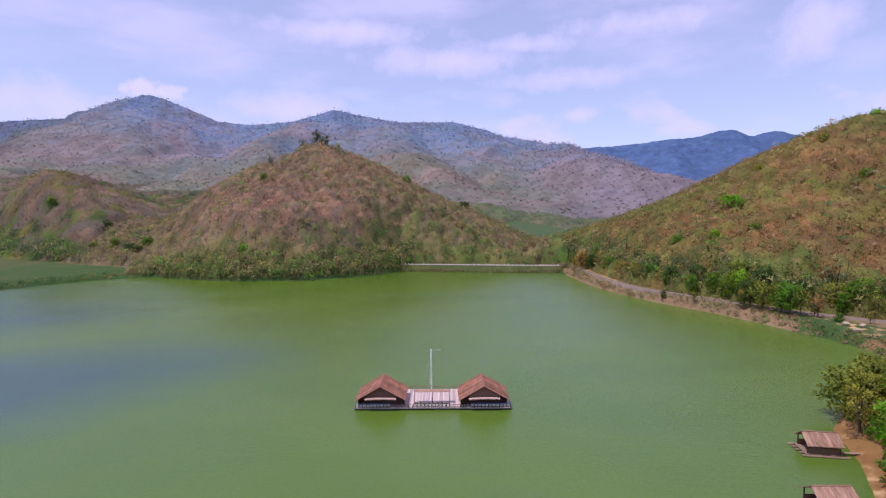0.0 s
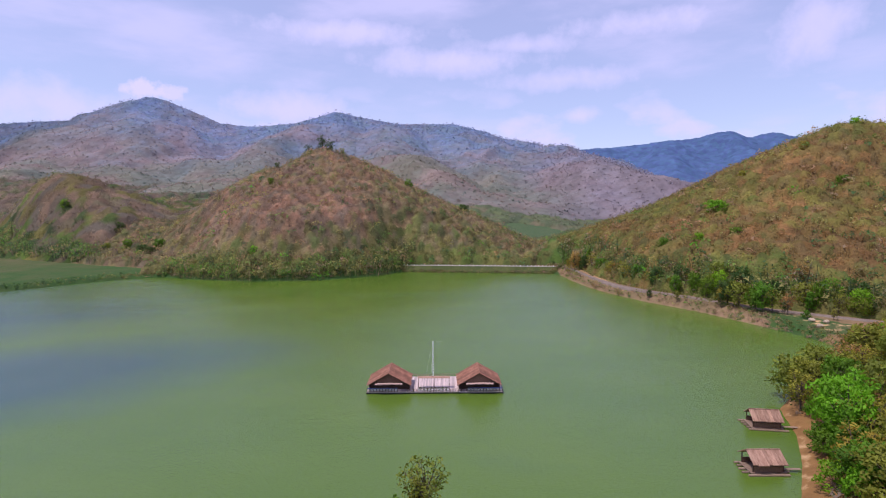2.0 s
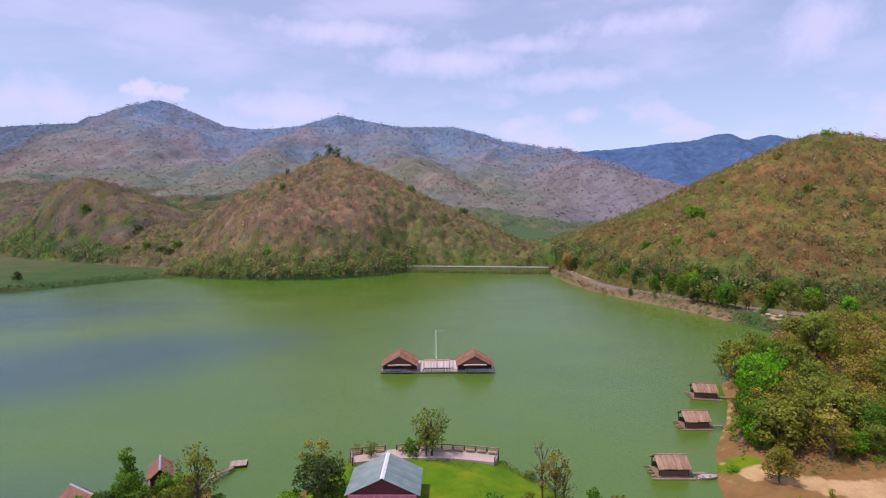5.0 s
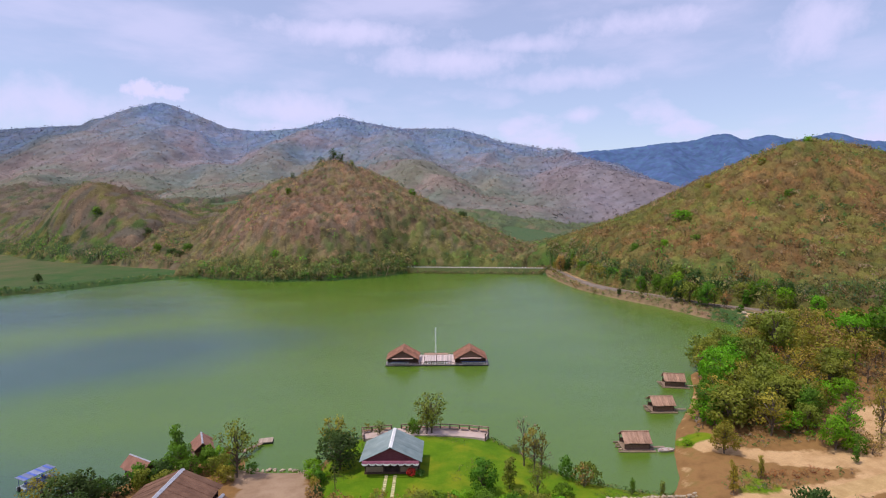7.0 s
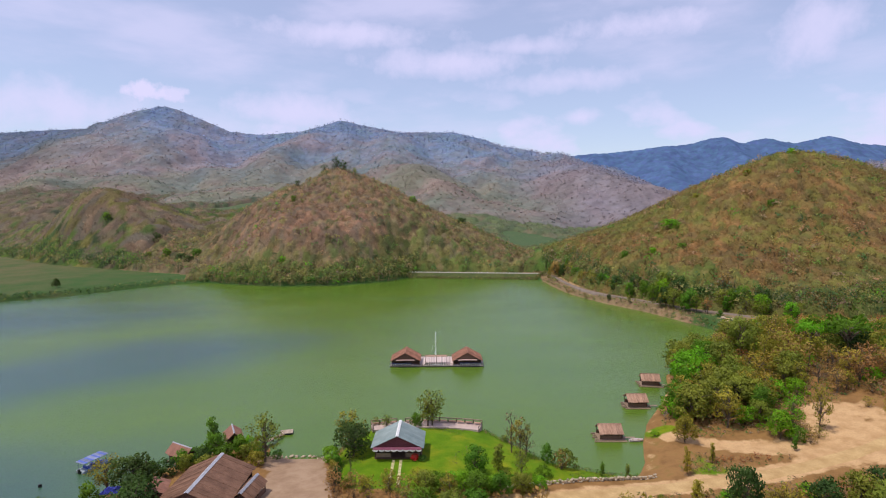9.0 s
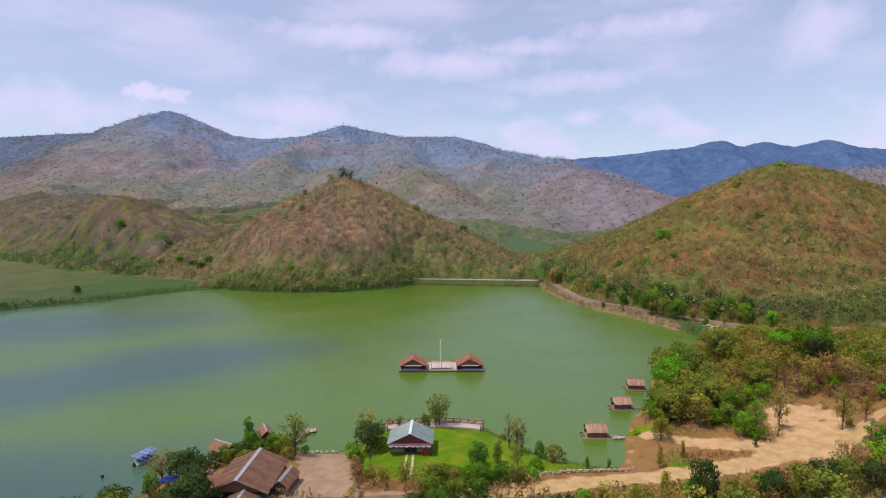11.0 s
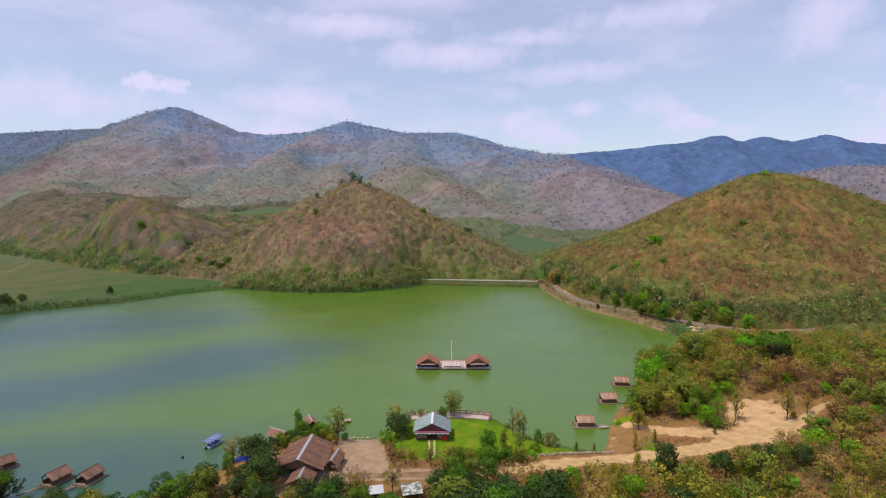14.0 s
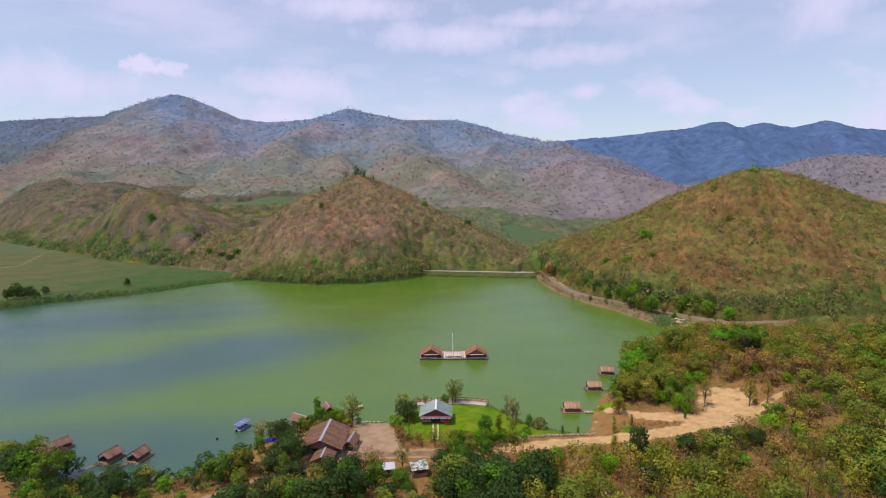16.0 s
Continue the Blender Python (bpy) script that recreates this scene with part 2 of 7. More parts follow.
def water_material():
    """Algae-green reservoir water: cloudy body colour under a wind-ruffled surface."""
    m, nodes, links, shader = material("water", 0.1, 0.0, 0.85)
    shader.inputs["IOR"].default_value = 1.333
    wide = noise_node(nodes, links, 0.012, 4, 0.55, "Object", (1, 1.7, 1))
    colour = ramp_node(nodes, links, wide, ((0.3, (0.068, 0.135, 0.015)), (0.7, (0.1, 0.168, 0.018))))
    # clearer slate-blue water in the west, where the algae thin out in streaks
    at = nodes.new("ShaderNodeTexCoord")
    where = nodes.new("ShaderNodeSeparateXYZ")
    links.new(at.outputs["Object"], where.inputs["Vector"])
    thin = range_node(nodes, links, where.outputs["X"], -110, -290)
    # clear pools off the western shore and off the restaurant
    for (cx, cy), (rx, ry), turn, share in (((-116, 88), (100, 36), 34, 0.95), ((-205, 150), (110, 52), 28, 0.9), ((-118, 14), (100, 36), 12, 0.8)):
        spot = nodes.new("ShaderNodeMapping")
        spot.vector_type = "TEXTURE"
        spot.inputs["Location"].default_value, spot.inputs["Rotation"].default_value, spot.inputs["Scale"].default_value = (cx, cy, 0), (0, 0, radians(turn)), (rx, ry, 1)
        links.new(at.outputs["Object"], spot.inputs["Vector"])
        length = nodes.new("ShaderNodeVectorMath")
        length.operation = "LENGTH"
        links.new(spot.outputs["Vector"], length.inputs[0])
        most = nodes.new("ShaderNodeMath")
        most.operation = "MAXIMUM"
        links.new(thin, most.inputs[0])
        links.new(range_node(nodes, links, length.outputs["Value"], 1.25, 0.25, 0, share), most.inputs[1])
        thin = most.outputs[0]
    streak = range_node(nodes, links, noise_node(nodes, links, 0.014, 4, 0.5, "Object", (0.9, 1.5, 1)), 0.3, 0.7, -0.3, 0.3)
    edge = nodes.new("ShaderNodeMath")
    links.new(thin, edge.inputs[0])
    links.new(streak, edge.inputs[1])
    colour = mix_node(nodes, links, range_node(nodes, links, edge.outputs[0], 0.1, 0.85, 0, 0.92), colour, (0.034, 0.084, 0.07))
    links.new(colour, shader.inputs["Base Color"])
    gust = noise_node(nodes, links, 0.02, 5, 0.6, "Object", (1, 2.2, 1))
    links.new(range_node(nodes, links, gust, 0.35, 0.65, 0.1, 0.26), shader.inputs["Roughness"])
    ripple = noise_node(nodes, links, 1.6, 4, 0.6, "Object", (1, 1.8, 1))
    bump_node(nodes, links, ripple, shader, 0.1, 0.7)
    return m


def canopy_material(name, light, dark, cool, dim, size, green=(0.13, 0.17, 0.1), brown=(0.215, 0.16, 0.125), relief=0.24):
    """Forest seen from afar: mottled crowns, with haze blue mixed into the colour in patches and along the crests, less
    of it nearby.
    """
    m, nodes, links, shader = material(name, 0.95, 0.0, 0.05)
    crowns_ = noise_node(nodes, links, 1.0 / size, 5, 0.7)
    groves = noise_node(nodes, links, 0.022, 5, 0.65)
    broad = noise_node(nodes, links, 0.006, 5, 0.6)
    colour = ramp_node(nodes, links, groves, ((0.36, dark), (0.62, light)))
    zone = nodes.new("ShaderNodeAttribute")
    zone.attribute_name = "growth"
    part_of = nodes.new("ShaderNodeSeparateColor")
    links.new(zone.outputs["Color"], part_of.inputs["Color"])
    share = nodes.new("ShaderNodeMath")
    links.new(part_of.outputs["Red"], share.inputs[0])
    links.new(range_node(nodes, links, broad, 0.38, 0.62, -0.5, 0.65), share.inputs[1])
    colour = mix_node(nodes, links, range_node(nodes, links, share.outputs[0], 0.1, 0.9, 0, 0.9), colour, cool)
    spots = nodes.new("ShaderNodeMath")
    spots.operation = "MULTIPLY"
    links.new(range_node(nodes, links, crowns_, 0.46, 0.64), spots.inputs[0])
    links.new(range_node(nodes, links, groves, 0.4, 0.6, 0.25, 0.85), spots.inputs[1])
    colour = mix_node(nodes, links, spots.outputs[0], colour, dim)
    foot = nodes.new("ShaderNodeMath")
    foot.operation = "MULTIPLY"
    links.new(part_of.outputs["Blue"], foot.inputs[0])
    links.new(range_node(nodes, links, groves, 0.38, 0.6, 0.15, 0.9), foot.inputs[1])
    colour = mix_node(nodes, links, foot.outputs[0], colour, green)
    near = nodes.new("ShaderNodeMath")
    near.operation = "MULTIPLY"
    links.new(part_of.outputs["Green"], near.inputs[0])
    links.new(range_node(nodes, links, groves, 0.36, 0.64, 0.9, 0.35), near.inputs[1])
    stands_ = ramp_node(nodes, links, noise_node(nodes, links, 0.014, 5, 0.65), ((0.42, (0.135, 0.155, 0.125)), (0.58, brown)))
    colour = mix_node(nodes, links, near.outputs[0], colour, stands_)
    tone = nodes.new("ShaderNodeHueSaturation")
    links.new(range_node(nodes, links, crowns_, 0.33, 0.67, 1 - relief, 1 + relief), tone.inputs["Value"])
    links.new(colour, tone.inputs["Color"])
    links.new(tone.outputs["Color"], shader.inputs["Base Color"])
    bump_node(nodes, links, crowns_, shader, 4.0, 0.7)
    return m


def treetop_material(name, grain, relief, deep):
    """A closed canopy: each crown's own tint, mottled by twigs and leaf clumps."""
    m, nodes, links, shader = material(name, 0.95, 0.0, 0.05)
    tint = nodes.new("ShaderNodeAttribute")
    tint.attribute_name = "tint"
    fine = noise_node(nodes, links, grain, 4, 0.7)
    wide = noise_node(nodes, links, grain * 0.12, 4, 0.6)
    tone = nodes.new("ShaderNodeHueSaturation")
    links.new(range_node(nodes, links, fine, 0.3, 0.7, 1 - relief, 1 + relief), tone.inputs["Value"])
    links.new(range_node(nodes, links, wide, 0.3, 0.7, 0.49, 0.51), tone.inputs["Hue"])
    links.new(tint.outputs["Color"], tone.inputs["Color"])
    links.new(tone.outputs["Color"], shader.inputs["Base Color"])
    bump_node(nodes, links, fine, shader, deep, 0.8)
    return m


def far_treetop_material(name, size, vary):
    """A canopy too far off to part its trees: crowns of slightly different tone, and their rounded tops."""
    m, nodes, links, shader = material(name, 0.95, 0.0, 0.05)
    tint = nodes.new("ShaderNodeAttribute")
    tint.attribute_name = "tint"
    at = nodes.new("ShaderNodeTexCoord")
    crown = nodes.new("ShaderNodeTexVoronoi")
    crown.inputs["Scale"].default_value = 1.0 / size
    links.new(at.outputs["Object"], crown.inputs["Vector"])
    each = nodes.new("ShaderNodeSeparateColor")
    links.new(crown.outputs["Color"], each.inputs["Color"])
    tone = nodes.new("ShaderNodeHueSaturation")
    links.new(range_node(nodes, links, each.outputs["Red"], 0, 1, 1 - vary, 1 + vary), tone.inputs["Value"])
    links.new(range_node(nodes, links, each.outputs["Green"], 0, 1, 0.485, 0.515), tone.inputs["Hue"])
    links.new(tint.outputs["Color"], tone.inputs["Color"])
    links.new(tone.outputs["Color"], shader.inputs["Base Color"])
    bump_node(nodes, links, range_node(nodes, links, crown.outputs["Distance"], 0, 0.8, 1, 0), shader, size * 0.3, 0.2)
    return m


TREETOPS = treetop_material("treetops", 1.1, 0.3, 0.5)
FARTOPS = far_treetop_material("far_treetops", 5.5, 0.08)
RIDGETOPS = far_treetop_material("ridge_treetops", 10.0, 0.07)
# the range's mauve and blue are distance haze put into the base colour
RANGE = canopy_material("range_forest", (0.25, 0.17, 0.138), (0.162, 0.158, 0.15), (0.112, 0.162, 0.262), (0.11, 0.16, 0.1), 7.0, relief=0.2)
# far ridge: its blue is haze put into the base colour
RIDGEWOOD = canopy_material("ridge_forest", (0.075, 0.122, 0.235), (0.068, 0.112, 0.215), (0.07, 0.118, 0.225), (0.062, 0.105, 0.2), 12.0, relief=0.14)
GROUND, WATER = ground_material(), water_material()
CONCRETE = plain("concrete", (0.3, 0.26, 0.23), (0.44, 0.39, 0.35), 0.6, 0.9, bump=0.01)
PAVING = plain("paving", (0.42, 0.31, 0.27), (0.54, 0.41, 0.36), 0.25, 0.9, bump=0.01, vary=0.03)
PAINT = plain("white_paint", (0.68, 0.67, 0.66), (0.82, 0.8, 0.78), 2, 0.6)
RIDGE = plain("ridge_cap", (0.34, 0.34, 0.38), (0.5, 0.49, 0.54), 1.5, 0.6)
WOOD = plain("weathered_wood", (0.2, 0.13, 0.09), (0.36, 0.26, 0.19), 1.5, 0.85, bump=0.01, squash=(1, 6, 6))
DECK = plain("deck_boards", (0.46, 0.36, 0.34), (0.68, 0.55, 0.52), 1.2, 0.85, bump=0.01, squash=(5, 1, 1))
DARKWOOD = plain("dark_wood", (0.06, 0.035, 0.025), (0.14, 0.08, 0.055), 1.5, 0.8, squash=(1, 1, 5))
WALL = plain("woven_wall", (0.13, 0.07, 0.05), (0.24, 0.14, 0.1), 2.5, 0.85, squash=(3, 3, 1))
RUST = plain("red_roof_sheet", (0.2, 0.088, 0.056), (0.39, 0.185, 0.12), 1.4, 0.8, bump=0.02, vary=0.26, squash=(1, 0.35, 1))
THATCH = plain("thatch", (0.24, 0.13, 0.085), (0.5, 0.31, 0.22), 1.5, 0.95, bump=0.04, vary=0.2, squash=(2.5, 0.6, 1))
TILE = plain("brown_roof_tile", (0.12, 0.06, 0.038), (0.225, 0.12, 0.078), 0.7, 0.85, bump=0.01, vary=0.14)
BRICKRED = plain("brick_red_roof", (0.2, 0.09, 0.06), (0.34, 0.165, 0.115), 1.0, 0.8, vary=0.1)
TIN = plain("blue_grey_tin", (0.17, 0.22, 0.225), (0.27, 0.32, 0.315), 0.6, 0.5, 0.1, vary=0.05)
MAROON = plain("maroon_cloth", (0.4, 0.11, 0.19), (0.55, 0.2, 0.28), 2, 0.85)
PINK = plain("faded_cloth", (0.46, 0.3, 0.26), (0.58, 0.4, 0.35), 2, 0.85)
BLUE = plain("blue_paint", (0.05, 0.09, 0.35), (0.1, 0.16, 0.5), 2, 0.5)
TARP = plain("blue_tarpaulin", (0.03, 0.04, 0.3), (0.06, 0.08, 0.48), 2, 0.5)
STONE = plain("field_stone", (0.3, 0.23, 0.16), (0.52, 0.42, 0.3), 1.5, 0.9, bump=0.02, vary=0.3)
BLACK = plain("dark_rubber", (0.015, 0.015, 0.016), (0.035, 0.034, 0.033), 3, 0.6)
REDPAINT = plain("red_paint", (0.3, 0.02, 0.02), (0.45, 0.04, 0.03), 3, 0.4)
SHADOWGLASS = plain("dark_window", (0.012, 0.011, 0.012), (0.03, 0.025, 0.025), 1, 0.2)
STEEL = plain("painted_steel", (0.7, 0.76, 0.7), (0.84, 0.88, 0.83), 3, 0.5, 0.0)


# ---- land and water ----
def outline_distance(x, y, outline, closed=True):
    """Distance to an outline in plan; negative inside a closed one."""
    ends = list(zip(outline, outline[1:] + outline[:1])) if closed else list(zip(outline, outline[1:]))
    best, inside = np.full(x.shape, 1e9), np.zeros(x.shape, bool)
    for (ax, ay), (bx, by) in ends:
        dx, dy = bx - ax, by - ay
        k = np.clip(((x - ax) * dx + (y - ay) * dy) / (dx * dx + dy * dy + 1e-9), 0, 1)
        best = np.minimum(best, np.hypot(x - ax - k * dx, y - ay - k * dy))
        if closed and dy:
            inside ^= ((ay > y) != (by > y)) & (x < ax + dx * (y - ay) / dy)
    return np.where(inside, -best, best) if closed else best


TABLE = np.random.RandomState(7).rand(256, 256)


def value_noise(x, y, size):
    x, y = np.asarray(x, float) / size, np.asarray(y, float) / size
    i, j = np.floor(x).astype(int), np.floor(y).astype(int)
    u, v = x - i, y - j
    u, v = u * u * (3 - 2 * u), v * v * (3 - 2 * v)
    a, b = TABLE[i % 256, j % 256], TABLE[(i + 1) % 256, j % 256]
    c, d = TABLE[i % 256, (j + 1) % 256], TABLE[(i + 1) % 256, (j + 1) % 256]
    return (a * (1 - u) + b * u) * (1 - v) + (c * (1 - u) + d * u) * v - 0.5


def fractal(x, y, size, octaves=4):
    return sum(value_noise(x + 31 * k, y - 17 * k, size / 2**k) / 2**k for k in range(octaves))


def smooth(a, b, v):
    k = np.clip((v - a) / (b - a), 0, 1)
    return k * k * (3 - 2 * k)


LAKE_FAR = [(-345, 120), (-260, 186), (-236, 203), (-203, 225), (-192, 238), (-183, 250), (-164, 267), (-150, 272), (-131, 263), (-97, 254), (-63, 256),
            (-37, 270), (-22, 288), (23, 284), (58, 277), (61.5, 263), (63, 245), (65.5, 228), (70, 212), (77.5, 194.5), (84, 183.5), (89, 175), (94, 163.5), (98, 153), (102.5, 141), (104, 132), (103, 124)]
LAKE_NEAR = [(90, 111), (75, 99), (64, 88), (60, 77), (55, 68), (47, 56), (42.5, 46), (40, 38), (37, 33), (31, 34.5), (26, 36.6), (22, 39),
             (18.4, 43.7), (14.6, 48.3), (12.6, 51), (11.4, 52.8), (5, 54.3), (-2, 54.9), (-8, 54.3), (-13.6, 52.4), (-16.4, 48), (-19, 40.2), (-26.4, 40.2), (-30.5, 41),
             (-32, 45), (-40, 45), (-45, 40), (-52, 32), (-55, 25), (-57.5, 14.5), (-69, 9.4), (-88, 7), (-107, 14), (-126, 18), (-230, 6), (-345, 0)]
LAKE = LAKE_FAR + LAKE_NEAR
LAWN = [(-17, 58), (12, 59), (24, 41), (37, 33), (30, 30), (14, 25.5), (-4, 25), (-13, 26), (-17, 34)]
YARD = [(-31, 41.5), (-19.5, 41), (-17.5, 33), (-15, 26), (-13, 20), (-24, 16), (-27, 22), (-27, 30), (-32, 38)]
SANDY = [(72, 45.5), (76.5, 52.5), (82, 55.5), (90.5, 52), (92, 43), (86, 32), (78, 28.5), (66, 27.5), (63, 34), (56, 39), (55, 43), (66, 42)]
BARE = [(44, 44), (50, 52), (56, 50), (60, 44), (68, 47), (77, 55.5), (83, 58), (93, 55), (98, 47), (97, 40), (86, 30), (66, 26), (50, 26), (38, 28), (40, 36)]
TRACK = [(-62, -8), (-47, 4), (-38, 12), (-28, 17.5), (-15, 18.6), (0, 19.5), (14, 21.5), (36, 26), (54, 29), (72, 33), (88, 38), (100, 46), (120, 54)]
SPUR = [(86, 38), (72, 38.5), (58, 39.5), (48, 46)]
ROAD = [(64, 283), (67, 262), (68.2, 245), (70.2, 227), (73.5, 212), (80, 199), (86.5, 190), (93, 180.5), (104, 163), (114, 154.5), (122, 147), (130, 140.5), (140, 138), (175, 142), (230, 150)]
FIELD = [(-345, 122), (-260, 187), (-236, 204), (-203, 226), (-192, 239), (-183, 251), (-166, 268), (-166, 292), (-205, 308), (-268, 338), (-318, 364), (-459, 460), (-600, 550), (-760, 640), (-900, 640), (-900, 200)]
GLADE = [(98, 172), (107, 148), (107, 133), (118, 140), (112, 150), (103, 163)]

# the mountain crests: height along x
CREST_X = [-2600, -1500, -1090, -1000, -880, -800, -765, -741, -715, -690, -633, -558, -470, -373, -320, -276, -220, -127, 10, 91, 173, 300, 500]
CREST_Z = [161, 221, 237, 241, 244, 268, 289, 296, 295, 288, 264, 231, 220, 216, 229, 242, 229, 210, 208, 189, 151, 97, 33]
BLUE_X = [-200, 200, 381, 570, 767, 870, 960, 1060, 1140, 1245, 1366, 1490, 1600, 1900, 2600]
BLUE_Z = [128, 178, 190, 203, 222, 233, 254, 232, 252, 231, 256, 226, 218, 203, 190]
# rounded cones: x, y, height, reach to the left, right, front and back, steepness, roundness of the top
HILLS = [(-86, 367, 72, 118, 150, 126, 150, 1.02, 0.008), (-120, 360, 60, 88, 90, 104, 120, 1.0, 0.008), (209, 272, 75, 178, 295, 142, 230, 1.5, 0.006), (-322, 432, 72, 150, 140, 128, 125, 1.05, 0.06), (-500, 650, 84, 270, 160, 180, 300, 1.1, 0.06),
         (-870, 800, 118, 260, 270, 260, 400, 1.1, 0.02), (690, 830, 108, 330, 600, 380, 500, 1.2, 0.02)]
# spurs that run down from the crests: places with heights along the ridge, fall to the sides
SPURS = [([(-760, 1240, 255), (-806, 1137, 200), (-771, 1003, 140), (-700, 850, 97), (-610, 700, 60)], 0.5), ([(-735, 1270, 280), (-690, 1200, 235), (-657, 1132, 188), (-593, 939, 108), (-475, 775, 60)], 0.5),
         ([(-690, 1200, 230), (-600, 1150, 190), (-520, 1060, 145), (-430, 900, 76), (-380, 780, 52)], 0.5), ([(-320, 1270, 215), (-345, 1200, 190), (-365, 1040, 131), (-334, 838, 72)], 0.48),
         ([(-260, 1280, 225), (-230, 1180, 175), (-240, 1040, 125), (-215, 880, 80), (-190, 760, 60)], 0.5), ([(-150, 1260, 205), (-141, 1200, 188), (-98, 1041, 132), (-57, 843, 88), (0, 695, 55), (35, 640, 30)], 0.5),
         ([(20, 1280, 200), (60, 1200, 168), (78, 1103, 130), (100, 960, 78), (74, 803, 40)], 0.5), ([(120, 1300, 176), (190, 1240, 158), (238, 1183, 139), (248, 1028, 105), (252, 850, 85), (339, 765, 58), (430, 700, 20)], 0.42),
         ([(-1000, 1260, 215), (-980, 1150, 170), (-900, 1020, 130)], 0.5), ([(-560, 1270, 205), (-540, 1180, 160)], 0.55)]
# long gentle aprons at the range's foot
APRONS = [([(-238, 485, 20), (-272, 600, 45), (-334, 838, 74)], 0.15), ([(0, 695, 46), (8, 570, 17), (50, 480, 4)], 0.17), ([(-150, 760, 55), (-100, 560, 28)], 0.16)]
BLUE_SPURS = [([(767, 1880, 225), (700, 1700, 150), (640, 1500, 90)], 0.5), ([(960, 1880, 250), (930, 1700, 170), (850, 1500, 95)], 0.5), ([(1140, 1880, 245), (1060, 1650, 150), (1050, 1480, 90)], 0.5), ([(1366, 1880, 250), (1300, 1680, 165), (1180, 1480, 95)], 0.5), ([(520, 1880, 200), (480, 1700, 130), (430, 1500, 80)], 0.5)]


def ridge_height(x, y, line, fall, soft=22.0):
    """Height of one rounded ridge along a line of places with heights."""
    best = np.full(x.shape, -1e3)
    for (ax, ay, az), (bx, by, bz) in zip(line, line[1:]):
        dx, dy = bx - ax, by - ay
        k = np.clip(((x - ax) * dx + (y - ay) * dy) / (dx * dx + dy * dy), 0, 1)
        off = np.hypot(x - ax - k * dx, y - ay - k * dy)
        best = np.maximum(best, az + (bz - az) * k - fall * (np.sqrt(off * off + soft * soft) - soft))
    return best


def soft_max(a, b, k=14.0):
    h = np.clip(0.5 + 0.5 * (a - b) / k, 0, 1)
    return b + (a - b) * h + k * h * (1 - h)


def range_forms(x, y):
    """Heights of the long mountain range, of its slope without the spurs, and of the farther ridge."""
    wx, wy = x + 46 * fractal(x, y, 110, 3), y + 46 * fractal(x + 500, y - 300, 110, 3)
    ridge = np.interp(x, CREST_X, CREST_Z)
    k = np.clip((y - 620) / 680, 0, 1)
    base = ridge * k ** 1.7
    front = base
    for line, fall in SPURS:
        front = soft_max(front, ridge_height(wx, wy, line, fall))
    for line, fall in APRONS:
        front = soft_max(front, ridge_height(wx, wy, line, fall, 40.0), 8.0)
    ravine = 0.22 - np.abs(fractal(x - 0.2 * y, y * 0.4, 85, 4))
    front = front + np.clip(front * 0.22, 0, 22) * ravine * 0.9 * smooth(1290, 1180, y)
    front = np.where(y < 1300, np.minimum(front, ridge + 200 * smooth(1290, 1150, y)), ridge * np.clip(1 - (y - 1300) / 900, 0.3, 1))
    blue = np.interp(x, BLUE_X, BLUE_Z)
    k = np.clip((y - 1250) / 650, 0, 1)
    far = blue * k ** 1.6
    for line, fall in BLUE_SPURS:
        far = soft_max(far, ridge_height(wx, wy, line, fall))
    far = far + np.clip(far * 0.12, 0, 14) * ravine * smooth(1880, 1760, y)
    far = np.where(y < 1900, np.minimum(far, blue), blue * np.clip(1 - (y - 1900) / 1500, 0.3, 1))
    return np.where(front > 2, front, 0), base, np.where(y > 1200, far, 0)


def height(x, y):
    """The land's height at places in plan."""
    x, y = np.asarray(x, float), np.asarray(y, float)
    d = outline_distance(x, y, LAKE)
    flat = np.where(d > 0, 2.3 * (1 - np.exp(-np.maximum(d, 0) / 4.0)), -2.2 * (1 - np.exp(np.minimum(d, 0) / 5.0)))
    rise = smooth(50, 110, x) * smooth(150, 95, y) * 5.5 + smooth(12, -60, y) * 5.0 + smooth(720, 980, y) * 14 * smooth(-520, -330, x)
    land = np.zeros_like(x)
    for px, py, top, left, right, front, back, steep, blunt in HILLS:
        u = np.where(x < px, (x - px) / left, (x - px) / right)
        v = np.where(y < py, (y - py) / front, (y - py) / back)
        wobble = 1 + 0.16 * fractal(x + px, y + py, 0.45 * left, 3)
        r = np.sqrt((u * u + v * v) * wobble + blunt)
        land = np.maximum(land, top * np.clip(1.05 - r, 0, 1) ** steep)
    near_range, _, far_range = range_forms(x, y)
    land = np.maximum(land, np.maximum(near_range, far_range)) * smooth(1, 52, outline_distance(x, y, FIELD))
    land = land + np.where(land > 4, fractal(x, y, 40, 3) * np.clip(land * 0.05, 0, 4) * smooth(800, 500, y), 0)
    bank = smooth(0, 9, d)
    out = flat + (rise + 0.35 * fractal(x, y, 14, 3)) * bank + land * smooth(-2, 30, d)
    near_road = outline_distance(x, y, ROAD, False)
    out = np.where(d > 0, out + (np.minimum(3.0, out + 3) - out) * smooth(20, 3.5, near_road) * smooth(0, 4, d), out)
    near_track = np.minimum(outline_distance(x, y, TRACK, False), outline_distance(x, y, SPUR, False))
    return out - 0.25 * smooth(3.5, 1.5, near_track) * bank


